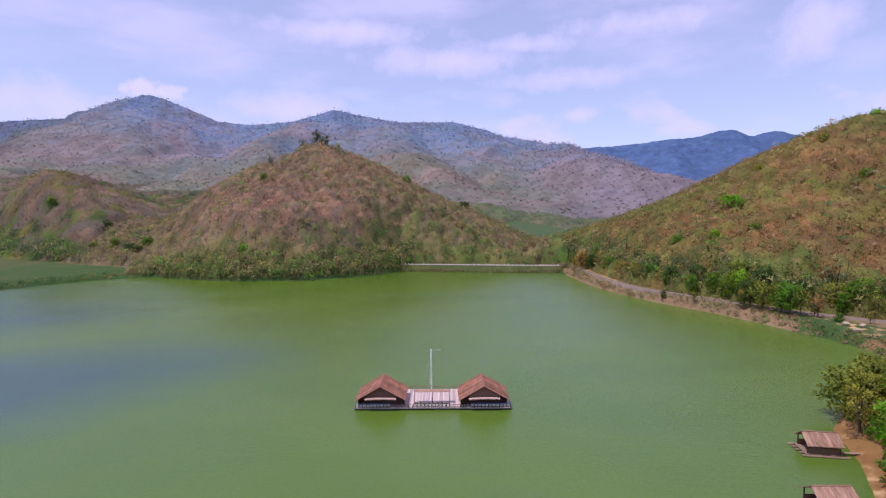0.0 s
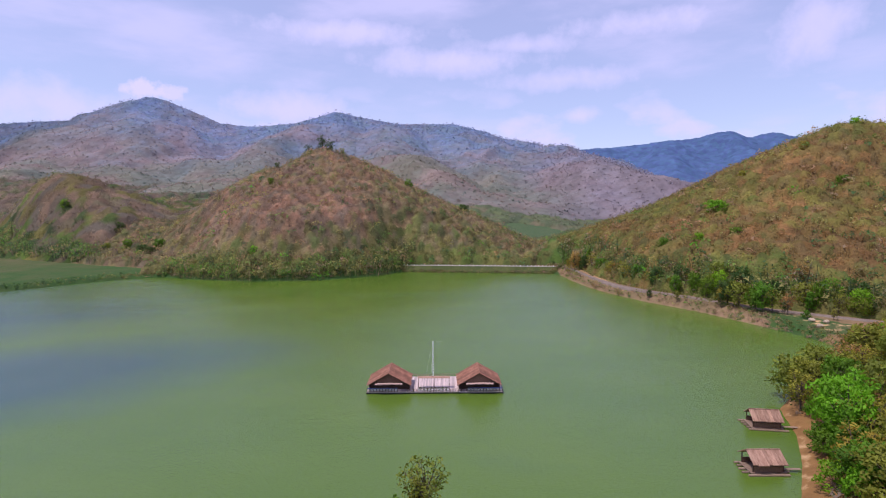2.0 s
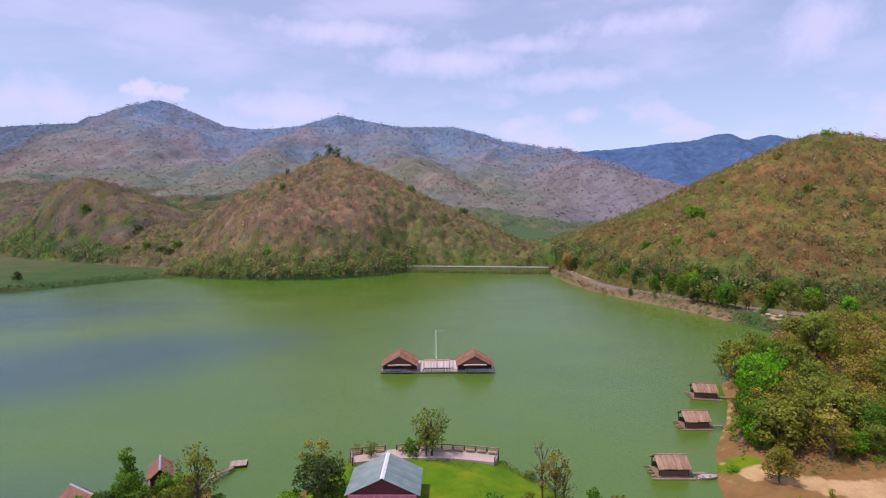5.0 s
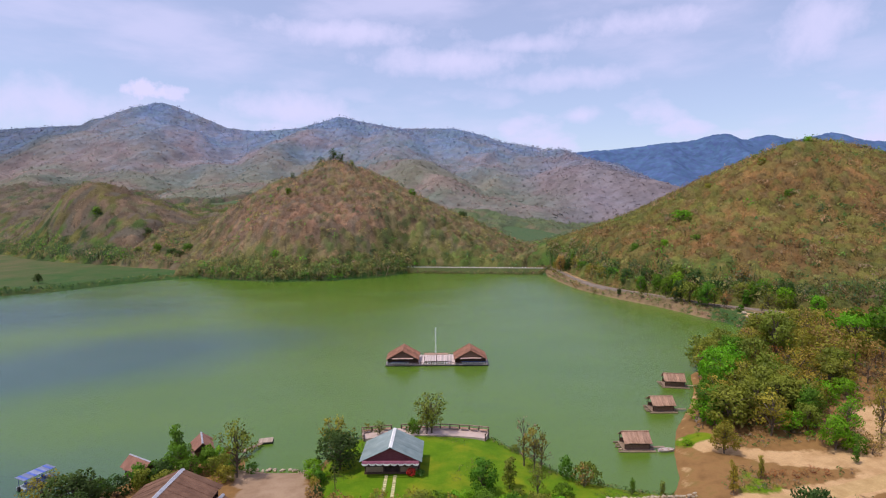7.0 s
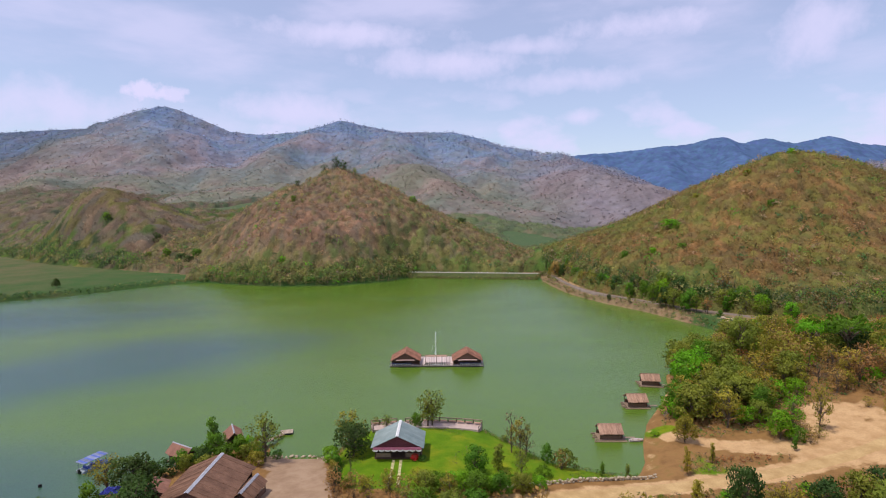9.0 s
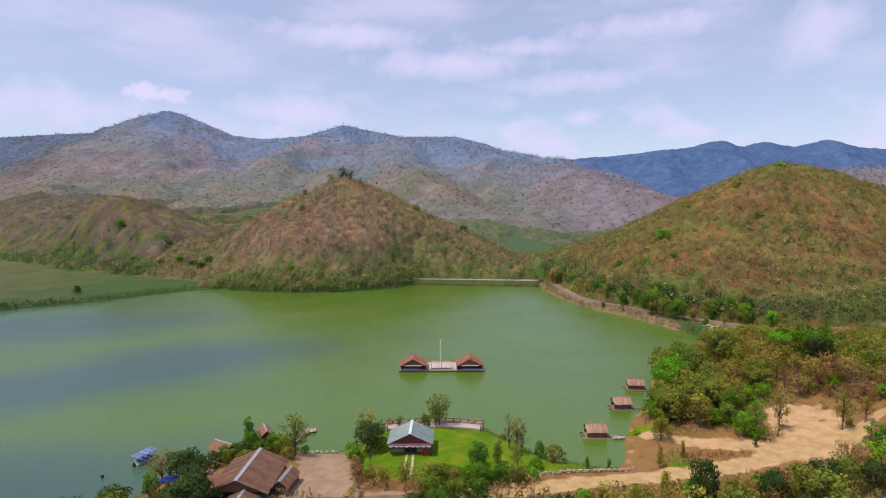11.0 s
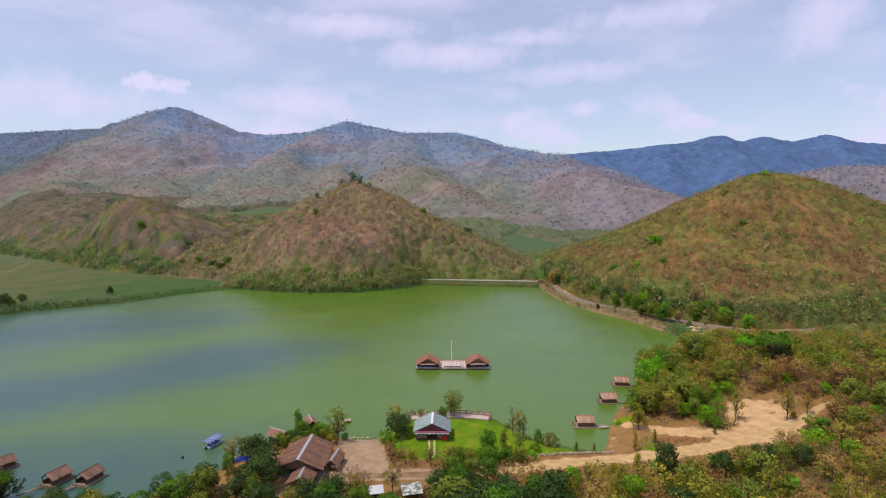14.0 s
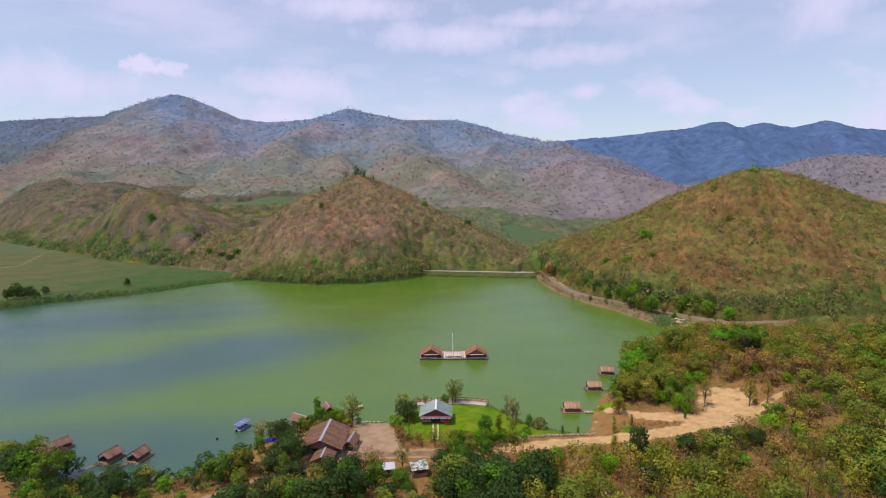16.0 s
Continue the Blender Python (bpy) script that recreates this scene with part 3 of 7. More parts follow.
def mesh_object(name, verts, faces, mat, tint=None, sides=3, normals=None):
    """One mesh from arrays of vertices and of triangles or quads."""
    verts, faces = np.asarray(verts, np.float32), np.asarray(faces, np.int32)
    me = bpy.data.meshes.new(name)
    me.vertices.add(len(verts))
    me.vertices.foreach_set("co", verts.ravel())
    me.loops.add(faces.size)
    me.loops.foreach_set("vertex_index", faces.ravel())
    me.polygons.add(len(faces))
    me.polygons.foreach_set("loop_start", np.arange(0, faces.size, sides, dtype=np.int32))
    me.update(calc_edges=True)
    me.validate()
    me.materials.append(mat)
    if tint is not None:
        layer = me.color_attributes.new("tint", "FLOAT_COLOR", "POINT")
        layer.data.foreach_set("color", np.concatenate([tint, np.ones((len(tint), 1))], 1).astype(np.float32).ravel())
    if normals is not None:
        layer = me.attributes.new("custom_normal", "FLOAT_VECTOR", "POINT")
        layer.data.foreach_set("vector", np.asarray(normals, np.float32).ravel())
    return new(name, me)


def stations(*spans):
    out = []
    for a, b, step in spans:
        out += list(np.arange(a, b, step))
    return np.array(out + [spans[-1][1]])


def meadow_reach(x, y, cx, cy, wide, deep):
    """Below 1 within a clearing of uneven outline."""
    return np.hypot((x - cx) / wide, (y - cy) / deep) + 0.55 * fractal(x, y, 50, 4)


def haze_share(x, y, z, proud):
    """Share of haze and hollow-shade blue put into the range's colour, 0 to 1, by how proud a spur stands of the slope.
    """
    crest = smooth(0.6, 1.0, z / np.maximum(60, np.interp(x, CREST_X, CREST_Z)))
    # the last term paints the blue shade of the far-west hollow
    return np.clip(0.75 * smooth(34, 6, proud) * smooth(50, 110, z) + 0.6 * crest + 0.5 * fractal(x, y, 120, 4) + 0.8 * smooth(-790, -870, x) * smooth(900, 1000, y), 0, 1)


def make_ground():
    xs = stations((-3600, -1400, 110), (-1400, -480, 16), (-480, -140, 6), (-140, 150, 1.8), (150, 330, 5), (330, 1000, 16), (1000, 3600, 90))
    ys = stations((-420, -20, 25), (-20, 130, 1.5), (130, 400, 3.5), (400, 700, 12), (700, 1950, 16), (1950, 4300, 120))
    gx, gy = np.meshgrid(xs, ys)
    x, y = gx.ravel(), gy.ravel()
    z = height(x, y)
    ny, nx = gx.shape
    i = np.arange(nx * ny).reshape(ny, nx)
    quads = np.stack([i[:-1, :-1], i[:-1, 1:], i[1:, 1:], i[1:, :-1]], -1).reshape(-1, 4)
    ob = mesh_object("ground", np.stack([x, y, z], 1), quads, GROUND, sides=4)
    ob.data.polygons.foreach_set("use_smooth", np.ones(len(quads), bool))
    near_range, slope, far_range = range_forms(x, y)
    meadow = (meadow_reach(x, y, 92, 505, 40, 66) < 1) | (meadow_reach(x, y, -262, 560, 75, 62) < 1)
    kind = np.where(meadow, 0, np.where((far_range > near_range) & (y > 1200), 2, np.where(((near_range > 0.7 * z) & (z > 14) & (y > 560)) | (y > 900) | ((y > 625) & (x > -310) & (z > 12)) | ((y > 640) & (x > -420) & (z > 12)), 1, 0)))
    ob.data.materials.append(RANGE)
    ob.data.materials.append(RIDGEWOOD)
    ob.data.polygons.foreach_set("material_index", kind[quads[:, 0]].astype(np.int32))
    d = outline_distance(x, y, LAKE)
    lawn = smooth(0.8, -0.8, outline_distance(x, y, LAWN))
    near = np.minimum(outline_distance(x, y, TRACK, False) - 2.3 + 2.0 * smooth(82, 96, x), outline_distance(x, y, SPUR, False) - 2.0)
    sand = np.maximum(smooth(0.7, -0.7, outline_distance(x, y, YARD)), smooth(1.2, -1.0, near))
    bare = smooth(1.5, -2.5, outline_distance(x, y, SANDY)) * np.clip(0.82 + 1.3 * fractal(x, y, 7, 4), 0, 1)
    bare = np.maximum(bare, smooth(2.0, -2.0, outline_distance(x, y, BARE)) * np.clip(0.1 + 0.9 * fractal(x, y, 14, 3), 0, 0.3 - 0.22 * smooth(66, 54, x)))
    lawn = np.maximum(lawn, smooth(1.0, -3.0, outline_distance(x, y, BARE)) * np.clip(0.3 + 1.5 * fractal(x + 40, y, 10, 3), 0, 0.8) * smooth(72, 58, x))
    lawn = np.maximum(lawn, smooth(2.0, -1.0, np.hypot((x - 47.0) / 1.4, (y - 49.5) / 1.0) - 2.2) * 0.9)
    beach = smooth(2.2, 0.8, d) * (x > 35) * (x < 70) * (y < 92) * (d > 0)
    sand = np.maximum(np.maximum(sand, bare), np.maximum(beach * 0.42, smooth(3.0, 1.8, outline_distance(x, y, ROAD, False)) * 0.3))
    field = np.maximum(smooth(6, -6, outline_distance(x, y, FIELD)), smooth(2, -2, outline_distance(x, y, GLADE)))
    field = np.maximum(field, smooth(7, 4, d) * (y > 150) * 0.85 * (x < 60))
    field = np.maximum(field, smooth(13, 8, d) * (y > 125) * 0.85 * smooth(176, 160, y) * (x > 60) * np.clip(0.75 + 1.2 * fractal(x, y, 8, 3), 0, 1))
    valley = smooth(0, 0.1, 1 - meadow_reach(x, y, 92, 505, 40, 66)) + smooth(0, 0.1, 1 - meadow_reach(x, y, -262, 560, 75, 62))
    field = np.clip(np.maximum(field, valley * 1.5), 0, 1)
    sand = np.maximum(sand, smooth(2, -2, outline_distance(x, y, GLADE)) * 0.42)
    sand = np.maximum(sand, smooth(5.5, 2.5, outline_distance(x, y, [(72.5, 262), (73.0, 246), (74.5, 231)], False)) * 0.6)
    sand = np.maximum(sand, smooth(1.3, 0.7, np.hypot((x - 123) / 7, (y - 135) / 4)) * 0.85)
    sand = np.maximum(sand, smooth(5, 2, outline_distance(x, y, [(-481, 484), (-394, 423), (-330, 380)], False)) * 0.9)
    sand = np.maximum(sand, smooth(3.2, 1.0, outline_distance(x, y, [(-520, 260), (-372, 330), (-422, 429)], False)) * 0.55)
    layer = ob.data.color_attributes.new("zone", "FLOAT_COLOR", "POINT")
    layer.data.foreach_set("color", np.stack([lawn, sand, field, np.ones_like(x)], 1).astype(np.float32).ravel())
    # far woods: haze blue painted into hollows and crests, browner nearby, green at foot
    growth = np.stack([haze_share(x, y, z, near_range - slope), smooth(1150, 660, y), smooth(120, 20, z) * 0.8, np.ones_like(x)], 1)
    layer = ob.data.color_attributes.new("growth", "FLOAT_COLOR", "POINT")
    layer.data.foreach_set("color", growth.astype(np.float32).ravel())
    return tagged(ob, "dry tropical earth with lawn, sand and brown forest floor", "ground", kind="structure")


ground = make_ground()

water = mesh_object("water", [(-420, -12, 0), (125, -12, 0), (125, 305, 0), (-420, 305, 0)], [(0, 1, 2, 3)], WATER, sides=4)
tagged(water, "algae-green reservoir water ruffled by light wind", "lake", kind="structure")


def ribbon(name, line, width, lift, mat, step=1.5, ragged=0.0, skirt=0.18):
    """A road's surface, draped over the land."""
    points = []
    for (ax, ay), (bx, by) in zip(line, line[1:]):
        n = max(1, int(math.hypot(bx - ax, by - ay) / step))
        points += [(ax + (bx - ax) * k / n, ay + (by - ay) * k / n) for k in range(n)]
    points = np.array(points + [line[-1]], float)
    for _ in range(6):
        points[1:-1] = 0.25 * points[:-2] + 0.5 * points[1:-1] + 0.25 * points[2:]
    along = np.gradient(points, axis=0)
    along /= np.linalg.norm(along, axis=1, keepdims=True)
    side = np.stack([along[:, 1], -along[:, 0]], 1)
    lanes = np.linspace(-0.5, 0.5, 7)
    rows = []
    for k, lane in enumerate(lanes):
        w = width * (1 + ragged * (fractal(points[:, 0] + 50 * (k > 3), points[:, 1], 7, 3) + 0.5 * smooth(6, 26, points[:, 0]) * smooth(80, 64, points[:, 0]) - 0.6 * smooth(80, 96, points[:, 0])))
        p = points + side * (lane * w)[:, None]
        z = height(p[:, 0], p[:, 1]) + lift - (skirt if k in (0, 6) else 0)
        rows.append(np.column_stack([p, z]))
    verts = np.stack(rows, 1).reshape(-1, 3)
    i = np.arange(len(points) * 7).reshape(-1, 7)
    quads = np.stack([i[:-1, :-1], i[:-1, 1:], i[1:, 1:], i[1:, :-1]], -1).reshape(-1, 4)
    return mesh_object(name, verts, quads, mat, sides=4), points

# ---- far woods ----
rng = np.random.RandomState(11)

# tints of the dry-season woods; FOOTHILL has some blue haze mixed in
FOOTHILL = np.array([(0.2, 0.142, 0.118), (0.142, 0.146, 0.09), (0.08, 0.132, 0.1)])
DRY = np.array([(0.31, 0.2, 0.14), (0.34, 0.205, 0.13), (0.275, 0.2, 0.145), (0.33, 0.235, 0.14), (0.26, 0.175, 0.125), (0.37, 0.22, 0.14)])
OLIVE = np.array([(0.24, 0.215, 0.07), (0.2, 0.2, 0.065), (0.28, 0.25, 0.075), (0.23, 0.19, 0.08)])
GREEN = np.array([(0.1, 0.18, 0.04), (0.12, 0.22, 0.04), (0.08, 0.15, 0.045), (0.15, 0.24, 0.045)])
VIVID = np.array([(0.1, 0.36, 0.02), (0.15, 0.4, 0.025)])
DEEP = np.array([(0.05, 0.1, 0.04), (0.065, 0.125, 0.04)])


def pick(palette, n):
    return palette[rng.randint(len(palette), size=n)] * rng.uniform(0.84, 1.16, (n, 1))


def scatter(x0, x1, y0, y1, spacing, keep):
    """Jittered places on a grid in plan, thinned by keep(x, y)."""
    gx, gy = np.meshgrid(np.arange(x0, x1, spacing), np.arange(y0, y1, spacing))
    x = gx.ravel() + rng.uniform(-0.7, 0.7, gx.size) * spacing
    y = gy.ravel() + rng.uniform(-0.7, 0.7, gx.size) * spacing
    ok = keep(x, y)
    return x[ok], y[ok]


def crowns(name, x, y, tall, wide, tint, leaves, size, label, lean=0.5, stems=0, mat=None, ragged=0.5, even=0.0, vary=0.0, twig=0.022, low=-0.3):
    """A wood of many small crowns: leaf tufts about a stem each, with twigs that stick out; one mesh."""
    n = len(x)
    z = height(x, y)
    tall, wide = np.broadcast_to(tall, n), np.broadcast_to(wide, n)
    ways = rng.normal(size=(n, leaves, 3))
    ways /= np.linalg.norm(ways, axis=2, keepdims=True)
    ways[:, :, 2] = np.where(ways[:, :, 2] < low, -ways[:, :, 2], ways[:, :, 2])
    r = rng.uniform(0.72, 1.08, (n, leaves, 1))
    lobes = 1 + 0.3 * np.sin(ways[:, :, :1] * 4 + rng.uniform(0, 6, (n, 1, 1))) * np.cos(ways[:, :, 1:2] * 5 + rng.uniform(0, 6, (n, 1, 1)))
    off = ways * r * lobes * np.stack([wide, wide, tall * lean], 1)[:, None, :]
    centre = np.stack([x, y, z + tall * (1 - lean)], 1)[:, None, :] + off
    out = ways + np.array([0, 0, 0.15])
    out /= np.linalg.norm(out, axis=2, keepdims=True)
    # tufts lie round the crown like loose shingles
    u = np.cross(out, rng.normal(size=(n, leaves, 3)))
    u /= np.linalg.norm(u, axis=2, keepdims=True) + 1e-9
    v = np.cross(out, u)
    flat = rng.normal(size=(n, leaves, 3, 3)) * np.array([0.62, 0.62, ragged * 0.62])
    corners = flat[..., :1] * u[:, :, None, :] + flat[..., 1:2] * v[:, :, None, :] + flat[..., 2:] * out[:, :, None, :]
    scale = np.broadcast_to(size, n)[:, None, None, None] * rng.uniform(0.6, 1.3, (n, leaves, 1, 1))
    corners = corners * scale
    face = np.cross(corners[:, :, 1] - corners[:, :, 0], corners[:, :, 2] - corners[:, :, 0])
    wrong = (face * out).sum(2) < 0
    corners[wrong] = corners[wrong][:, ::-1]
    face = np.cross(corners[:, :, 1] - corners[:, :, 0], corners[:, :, 2] - corners[:, :, 0])
    face /= np.linalg.norm(face, axis=2, keepdims=True) + 1e-9
    shade = 0.8 * out + 0.2 * face + np.array([0, 0, 0.45])
    if even:
        shade = (1 - even) * shade + even * (slope_normals(x, y)[:, None, :] + np.array([0, 0, 0.2]))
    shade /= np.linalg.norm(shade, axis=2, keepdims=True)
    normals = np.repeat(shade.reshape(-1, 3), 3, axis=0)
    verts = (centre[:, :, None, :] + corners).reshape(-1, 3)
    tri = np.arange(len(verts)).reshape(-1, 3)
    colours = np.repeat(np.repeat(tint, leaves, axis=0) * rng.uniform(1 - vary, 1 + vary, (n * leaves, 1)), 3, axis=0)
    for _ in range(stems):
        a = rng.uniform(0, 6.28, n)
        side = np.stack([np.cos(a), np.sin(a), 0 * a], 1) * (twig * tall)[:, None]
        foot = np.stack([x, y, z - 0.3], 1)
        lean_by = 0.35 * wide
        head = foot + np.stack([rng.normal(0, 1, n) * lean_by, rng.normal(0, 1, n) * lean_by, tall * rng.uniform(0.95, 1.3, n)], 1)
        stem = np.stack([foot - side, foot + side, head], 1).reshape(-1, 3)
        tri = np.concatenate([tri, len(verts) + np.arange(len(stem)).reshape(-1, 3)])
        verts = np.concatenate([verts, stem])
        across = np.stack([-np.sin(a), np.cos(a), 0.9 + 0 * a], 1)
        normals = np.concatenate([normals, np.repeat(across / np.linalg.norm(across, axis=1, keepdims=True), 3, axis=0)])
        bark = 0.5 * tint + 0.5 * np.array((0.3, 0.24, 0.19))
        colours = np.concatenate([colours, np.repeat(bark, 3, axis=0)])
    ob = mesh_object(name, verts, tri, mat or FOREST, colours, normals=normals)
    return tagged(ob, label, "forest", kind="stuff")


def choose(n, weights, palettes):
    """A tint a plant from palettes in the shares of weights (arrays of n)."""
    w = np.stack([np.broadcast_to(v, n) for v in weights], 1)
    w = np.cumsum(w / w.sum(1, keepdims=True), 1)
    which = (rng.rand(n, 1) > w).sum(1)
    options = np.stack([pick(p, n) for p in palettes], 1)
    return options[np.arange(n), np.minimum(which, len(palettes) - 1)]


def stands(x, y, size, low=-0.1, high=0.22):
    """Patches in which one growth prevails: 0 to 1."""
    return smooth(low, high, fractal(x, y, size, 4))


def cells(x, y, size):
    """The nearest of scattered stems to each place: distance in cells, and two random numbers of that stem."""
    x, y = np.asarray(x, float) / size, np.asarray(y, float) / size
    i, j = np.floor(x).astype(int), np.floor(y).astype(int)
    best, one, two = np.full(x.shape, 9.0), np.zeros(x.shape), np.zeros(x.shape)
    for di in (-1, 0, 1):
        for dj in (-1, 0, 1):
            a, b = TABLE[(i + di) % 256, (j + dj) % 256], TABLE[(i + di + 91) % 256, (j + dj + 47) % 256]
            d = np.hypot(i + di + a - x, j + dj + b - y)
            near = d < best
            best = np.where(near, d, best)
            one = np.where(near, TABLE[(i + di + 13) % 256, (j + dj + 177) % 256], one)
            two = np.where(near, TABLE[(i + di + 201) % 256, (j + dj + 29) % 256], two)
    return best, one, two


def stem_tints(one, two, weights, palettes, scatter_by=0.5):
    """Tints that drift from one growth to another, each stem keeping partly to one of them."""
    n = len(one)
    w = np.clip(np.stack([np.broadcast_to(v, n) for v in weights], 1), 0, None)
    w = w / w.sum(1, keepdims=True)
    of = [np.asarray(p)[(two * len(p)).astype(int) % len(p)] for p in palettes]
    mean = sum(w[:, k:k + 1] * of[k] for k in range(len(of)))
    which = np.minimum((one[:, None] > np.cumsum(w, 1)).sum(1), len(of) - 1)
    own = np.stack(of, 1)[np.arange(n), which]
    return (mean + scatter_by * (own - mean)) * (0.84 + 0.32 * two)[:, None]


def canopy(name, x0, x1, y0, y1, step, size, tall, keep, tint, mat, label, floor=0.35):
    """A closed wood: one sheet of rounded crowns over the land, that comes down to the ground at its edge."""
    gx, gy = np.meshgrid(np.arange(x0, x1, step), np.arange(y0, y1, step))
    ny, nx = gx.shape
    x, y = gx.ravel() + rng.uniform(-0.3, 0.3, gx.size) * step, gy.ravel() + rng.uniform(-0.3, 0.3, gx.size) * step
    inside = keep(x, y)
    rim = inside.reshape(ny, nx)
    rim[:2], rim[-2:], rim[:, :2], rim[:, -2:] = False, False, False, False
    fade = rim.astype(float)
    for _ in range(2):
        pad = np.pad(fade, 1, mode="edge")
        fade = (pad[:-2, 1:-1] + pad[2:, 1:-1] + pad[1:-1, :-2] + pad[1:-1, 2:] + pad[1:-1, 1:-1]) / 5
    i = np.arange(nx * ny).reshape(ny, nx)
    quads = np.stack([i[:-1, :-1], i[:-1, 1:], i[1:, 1:], i[1:, :-1]], -1).reshape(-1, 4)
    quads = quads[inside[quads].any(1)]
    used = np.unique(quads)
    index = np.zeros(nx * ny, int)
    index[used] = np.arange(len(used))
    x, y, fade = x[used], y[used], smooth(0.25, 0.9, fade.ravel()[used])
    d, one, two = cells(x, y, size)
    ground_z = height(x, y)
    crown = np.sqrt(np.clip(1 - (d / 0.8) ** 2, 0, 1)) * (0.55 + 0.45 * one)
    z = ground_z - 0.4 * (1 - fade) + tall * fade * (floor + (1 - floor) * crown + 0.12 * fractal(x, y, size * 0.7, 2))
    colour = tint(x, y, ground_z, one, two)
    ob = mesh_object(name, np.stack([x, y, z], 1), index[quads], mat, colour, sides=4)
    ob.data.polygons.foreach_set("use_smooth", np.ones(len(quads), bool))
    return tagged(ob, label, "forest", kind="stuff")


HEADLAND = lambda x, y: np.hypot((x + 88) / 140, (y - 350) / 120)


def slope_normals(x, y, step=6.0):
    n = np.stack([height(x - step, y) - height(x + step, y), height(x, y - step) - height(x, y + step), np.full(x.shape, 2 * step)], 1)
    return n / np.linalg.norm(n, axis=1, keepdims=True)


def blend(n, weights, palettes, scatter_by=0.5):
    """Tints that drift from one growth to another, with some plants that keep to one."""
    w = np.stack([np.broadcast_to(v, n) for v in weights], 1)
    w = np.clip(w, 0, None)
    w = w / w.sum(1, keepdims=True)
    mean = sum(w[:, k:k + 1] * pick(p, n) for k, p in enumerate(palettes))
    return mean + scatter_by * (choose(n, weights, palettes) - mean)


def headland_place(x, y):
    return (outline_distance(x, y, LAKE) > 5.0) & (HEADLAND(x, y) < 1.12) & (outline_distance(x, y, FIELD) > 1) & (y < 410)


def headland_tint(x, y, z, one, two):
    fringe = smooth(27, 4, outline_distance(x, y, LAKE))
    top, east = smooth(52, 70, z), smooth(-60, 10, x)
    olive, green = stands(x, y, 26) + smooth(-140, -170, x), stands(x + 70, y, 26, 0.12, 0.3)
    tint = stem_tints(one, two, (1.9 * (1 - 0.85 * fringe) * (1 - 0.5 * east), 0.08 + 0.55 * olive + 1.3 * fringe + 0.4 * east, 0.01 + 0.9 * fringe + 0.25 * green + 0.1 * top + 0.2 * east,
                      0.15 * fringe + 0.12 * top + 0.15 * green + 0.15 * east + 0.9 * smooth(-140, -175, x)), (DRY, OLIVE, GREEN, DEEP), 0.4)
    return tint * (1 - 0.22 * stands(x, y, 9, -0.3, 0.3)[:, None])


def hillside_place(x, y):
    return (outline_distance(x, y, LAKE) > 6) & (outline_distance(x, y, ROAD, False) > 4.5) & (outline_distance(x, y, GLADE) > 0.5) & (x > 70) & (y > 148 - 0.25 * (x - 100)) & (y < 335) & (x < 250 + 0.45 * (400 - y))


def hillside_tint(x, y, z, one, two):
    low = smooth(24, 6, z) * smooth(40, 12, outline_distance(x, y, ROAD, False))
    olive, green = stands(x + 300, y, 34), stands(x, y + 150, 28, 0.1, 0.3)
    west = smooth(170, 120, x) * smooth(15, 40, z)
    warm = np.array((1.02, 0.88, 0.58))
    tint = stem_tints(one, two, (1.6 - 0.9 * low - 0.4 * west - 0.5 * olive, 0.35 + 1.0 * olive ** 1.5 + 0.5 * low + 0.7 * west + 0.5 * smooth(40, 65, z), 0.06 + 0.45 * low + 0.3 * green, 0.25 * low + 0.08 * green),
                      (DRY * warm, OLIVE * (0.95, 1.05, 0.8), GREEN, DEEP), 0.4)
    return tint * (0.92 - 0.2 * stands(x, y, 9, -0.3, 0.3)[:, None])


def low_hill_place(x, y):
    return (outline_distance(x, y, LAKE) > 9) & (outline_distance(x, y, FIELD) > 0.5) & ((x + y * 0.1) < -140) & ((y < 640) | (x < -420)) & (HEADLAND(x, y) > 1.1) & (meadow_reach(x, y, -262, 560, 75, 62) > 0.9)


def low_hill_tint(x, y, z, one, two):
    edge = smooth(34, 4, outline_distance(x, y, FIELD))
    olive, green = stands(x, y + 200, 50), stands(x + 40, y, 40, 0.1, 0.3)
    tint = stem_tints(one, two, (1.4 - 1.2 * edge, 0.25 + 0.4 * olive + 0.5 * edge, 0.06 + 0.5 * edge + 0.25 * green + 0.8 * smooth(-330, -260, x) * smooth(430, 480, y), 0.03 + 0.6 * edge + 0.15 * green), (DRY * (0.86, 0.98, 1.05), OLIVE, GREEN, DEEP), 0.75)
    tint = tint * (0.84 - 0.17 * stands(x, y, 14, -0.3, 0.3)[:, None])
    # far slopes take the hazed foothill tints with distance
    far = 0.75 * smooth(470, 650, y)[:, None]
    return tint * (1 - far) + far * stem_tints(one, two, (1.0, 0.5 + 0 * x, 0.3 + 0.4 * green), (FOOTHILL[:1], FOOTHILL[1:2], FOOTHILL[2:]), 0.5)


def make_hill_wood(name, box, spacing, step, tall, place, tint, leaves, size, label):
    """A dry wood on a hill: its closed canopy and the sprays of twigs and leaves that stand out of it."""
    x0, x1, y0, y1 = box
    # the canopy sheet takes a darker copy of the sprays' tint
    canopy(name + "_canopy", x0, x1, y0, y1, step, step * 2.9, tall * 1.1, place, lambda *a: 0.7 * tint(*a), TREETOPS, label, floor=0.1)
    x, y = scatter(x0, x1, y0, y1, spacing, place)
    n = len(x)
    z = height(x, y)
    _, one, two = cells(x, y, step * 2.9)
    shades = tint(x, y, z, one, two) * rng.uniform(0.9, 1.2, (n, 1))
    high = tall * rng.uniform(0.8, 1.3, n)
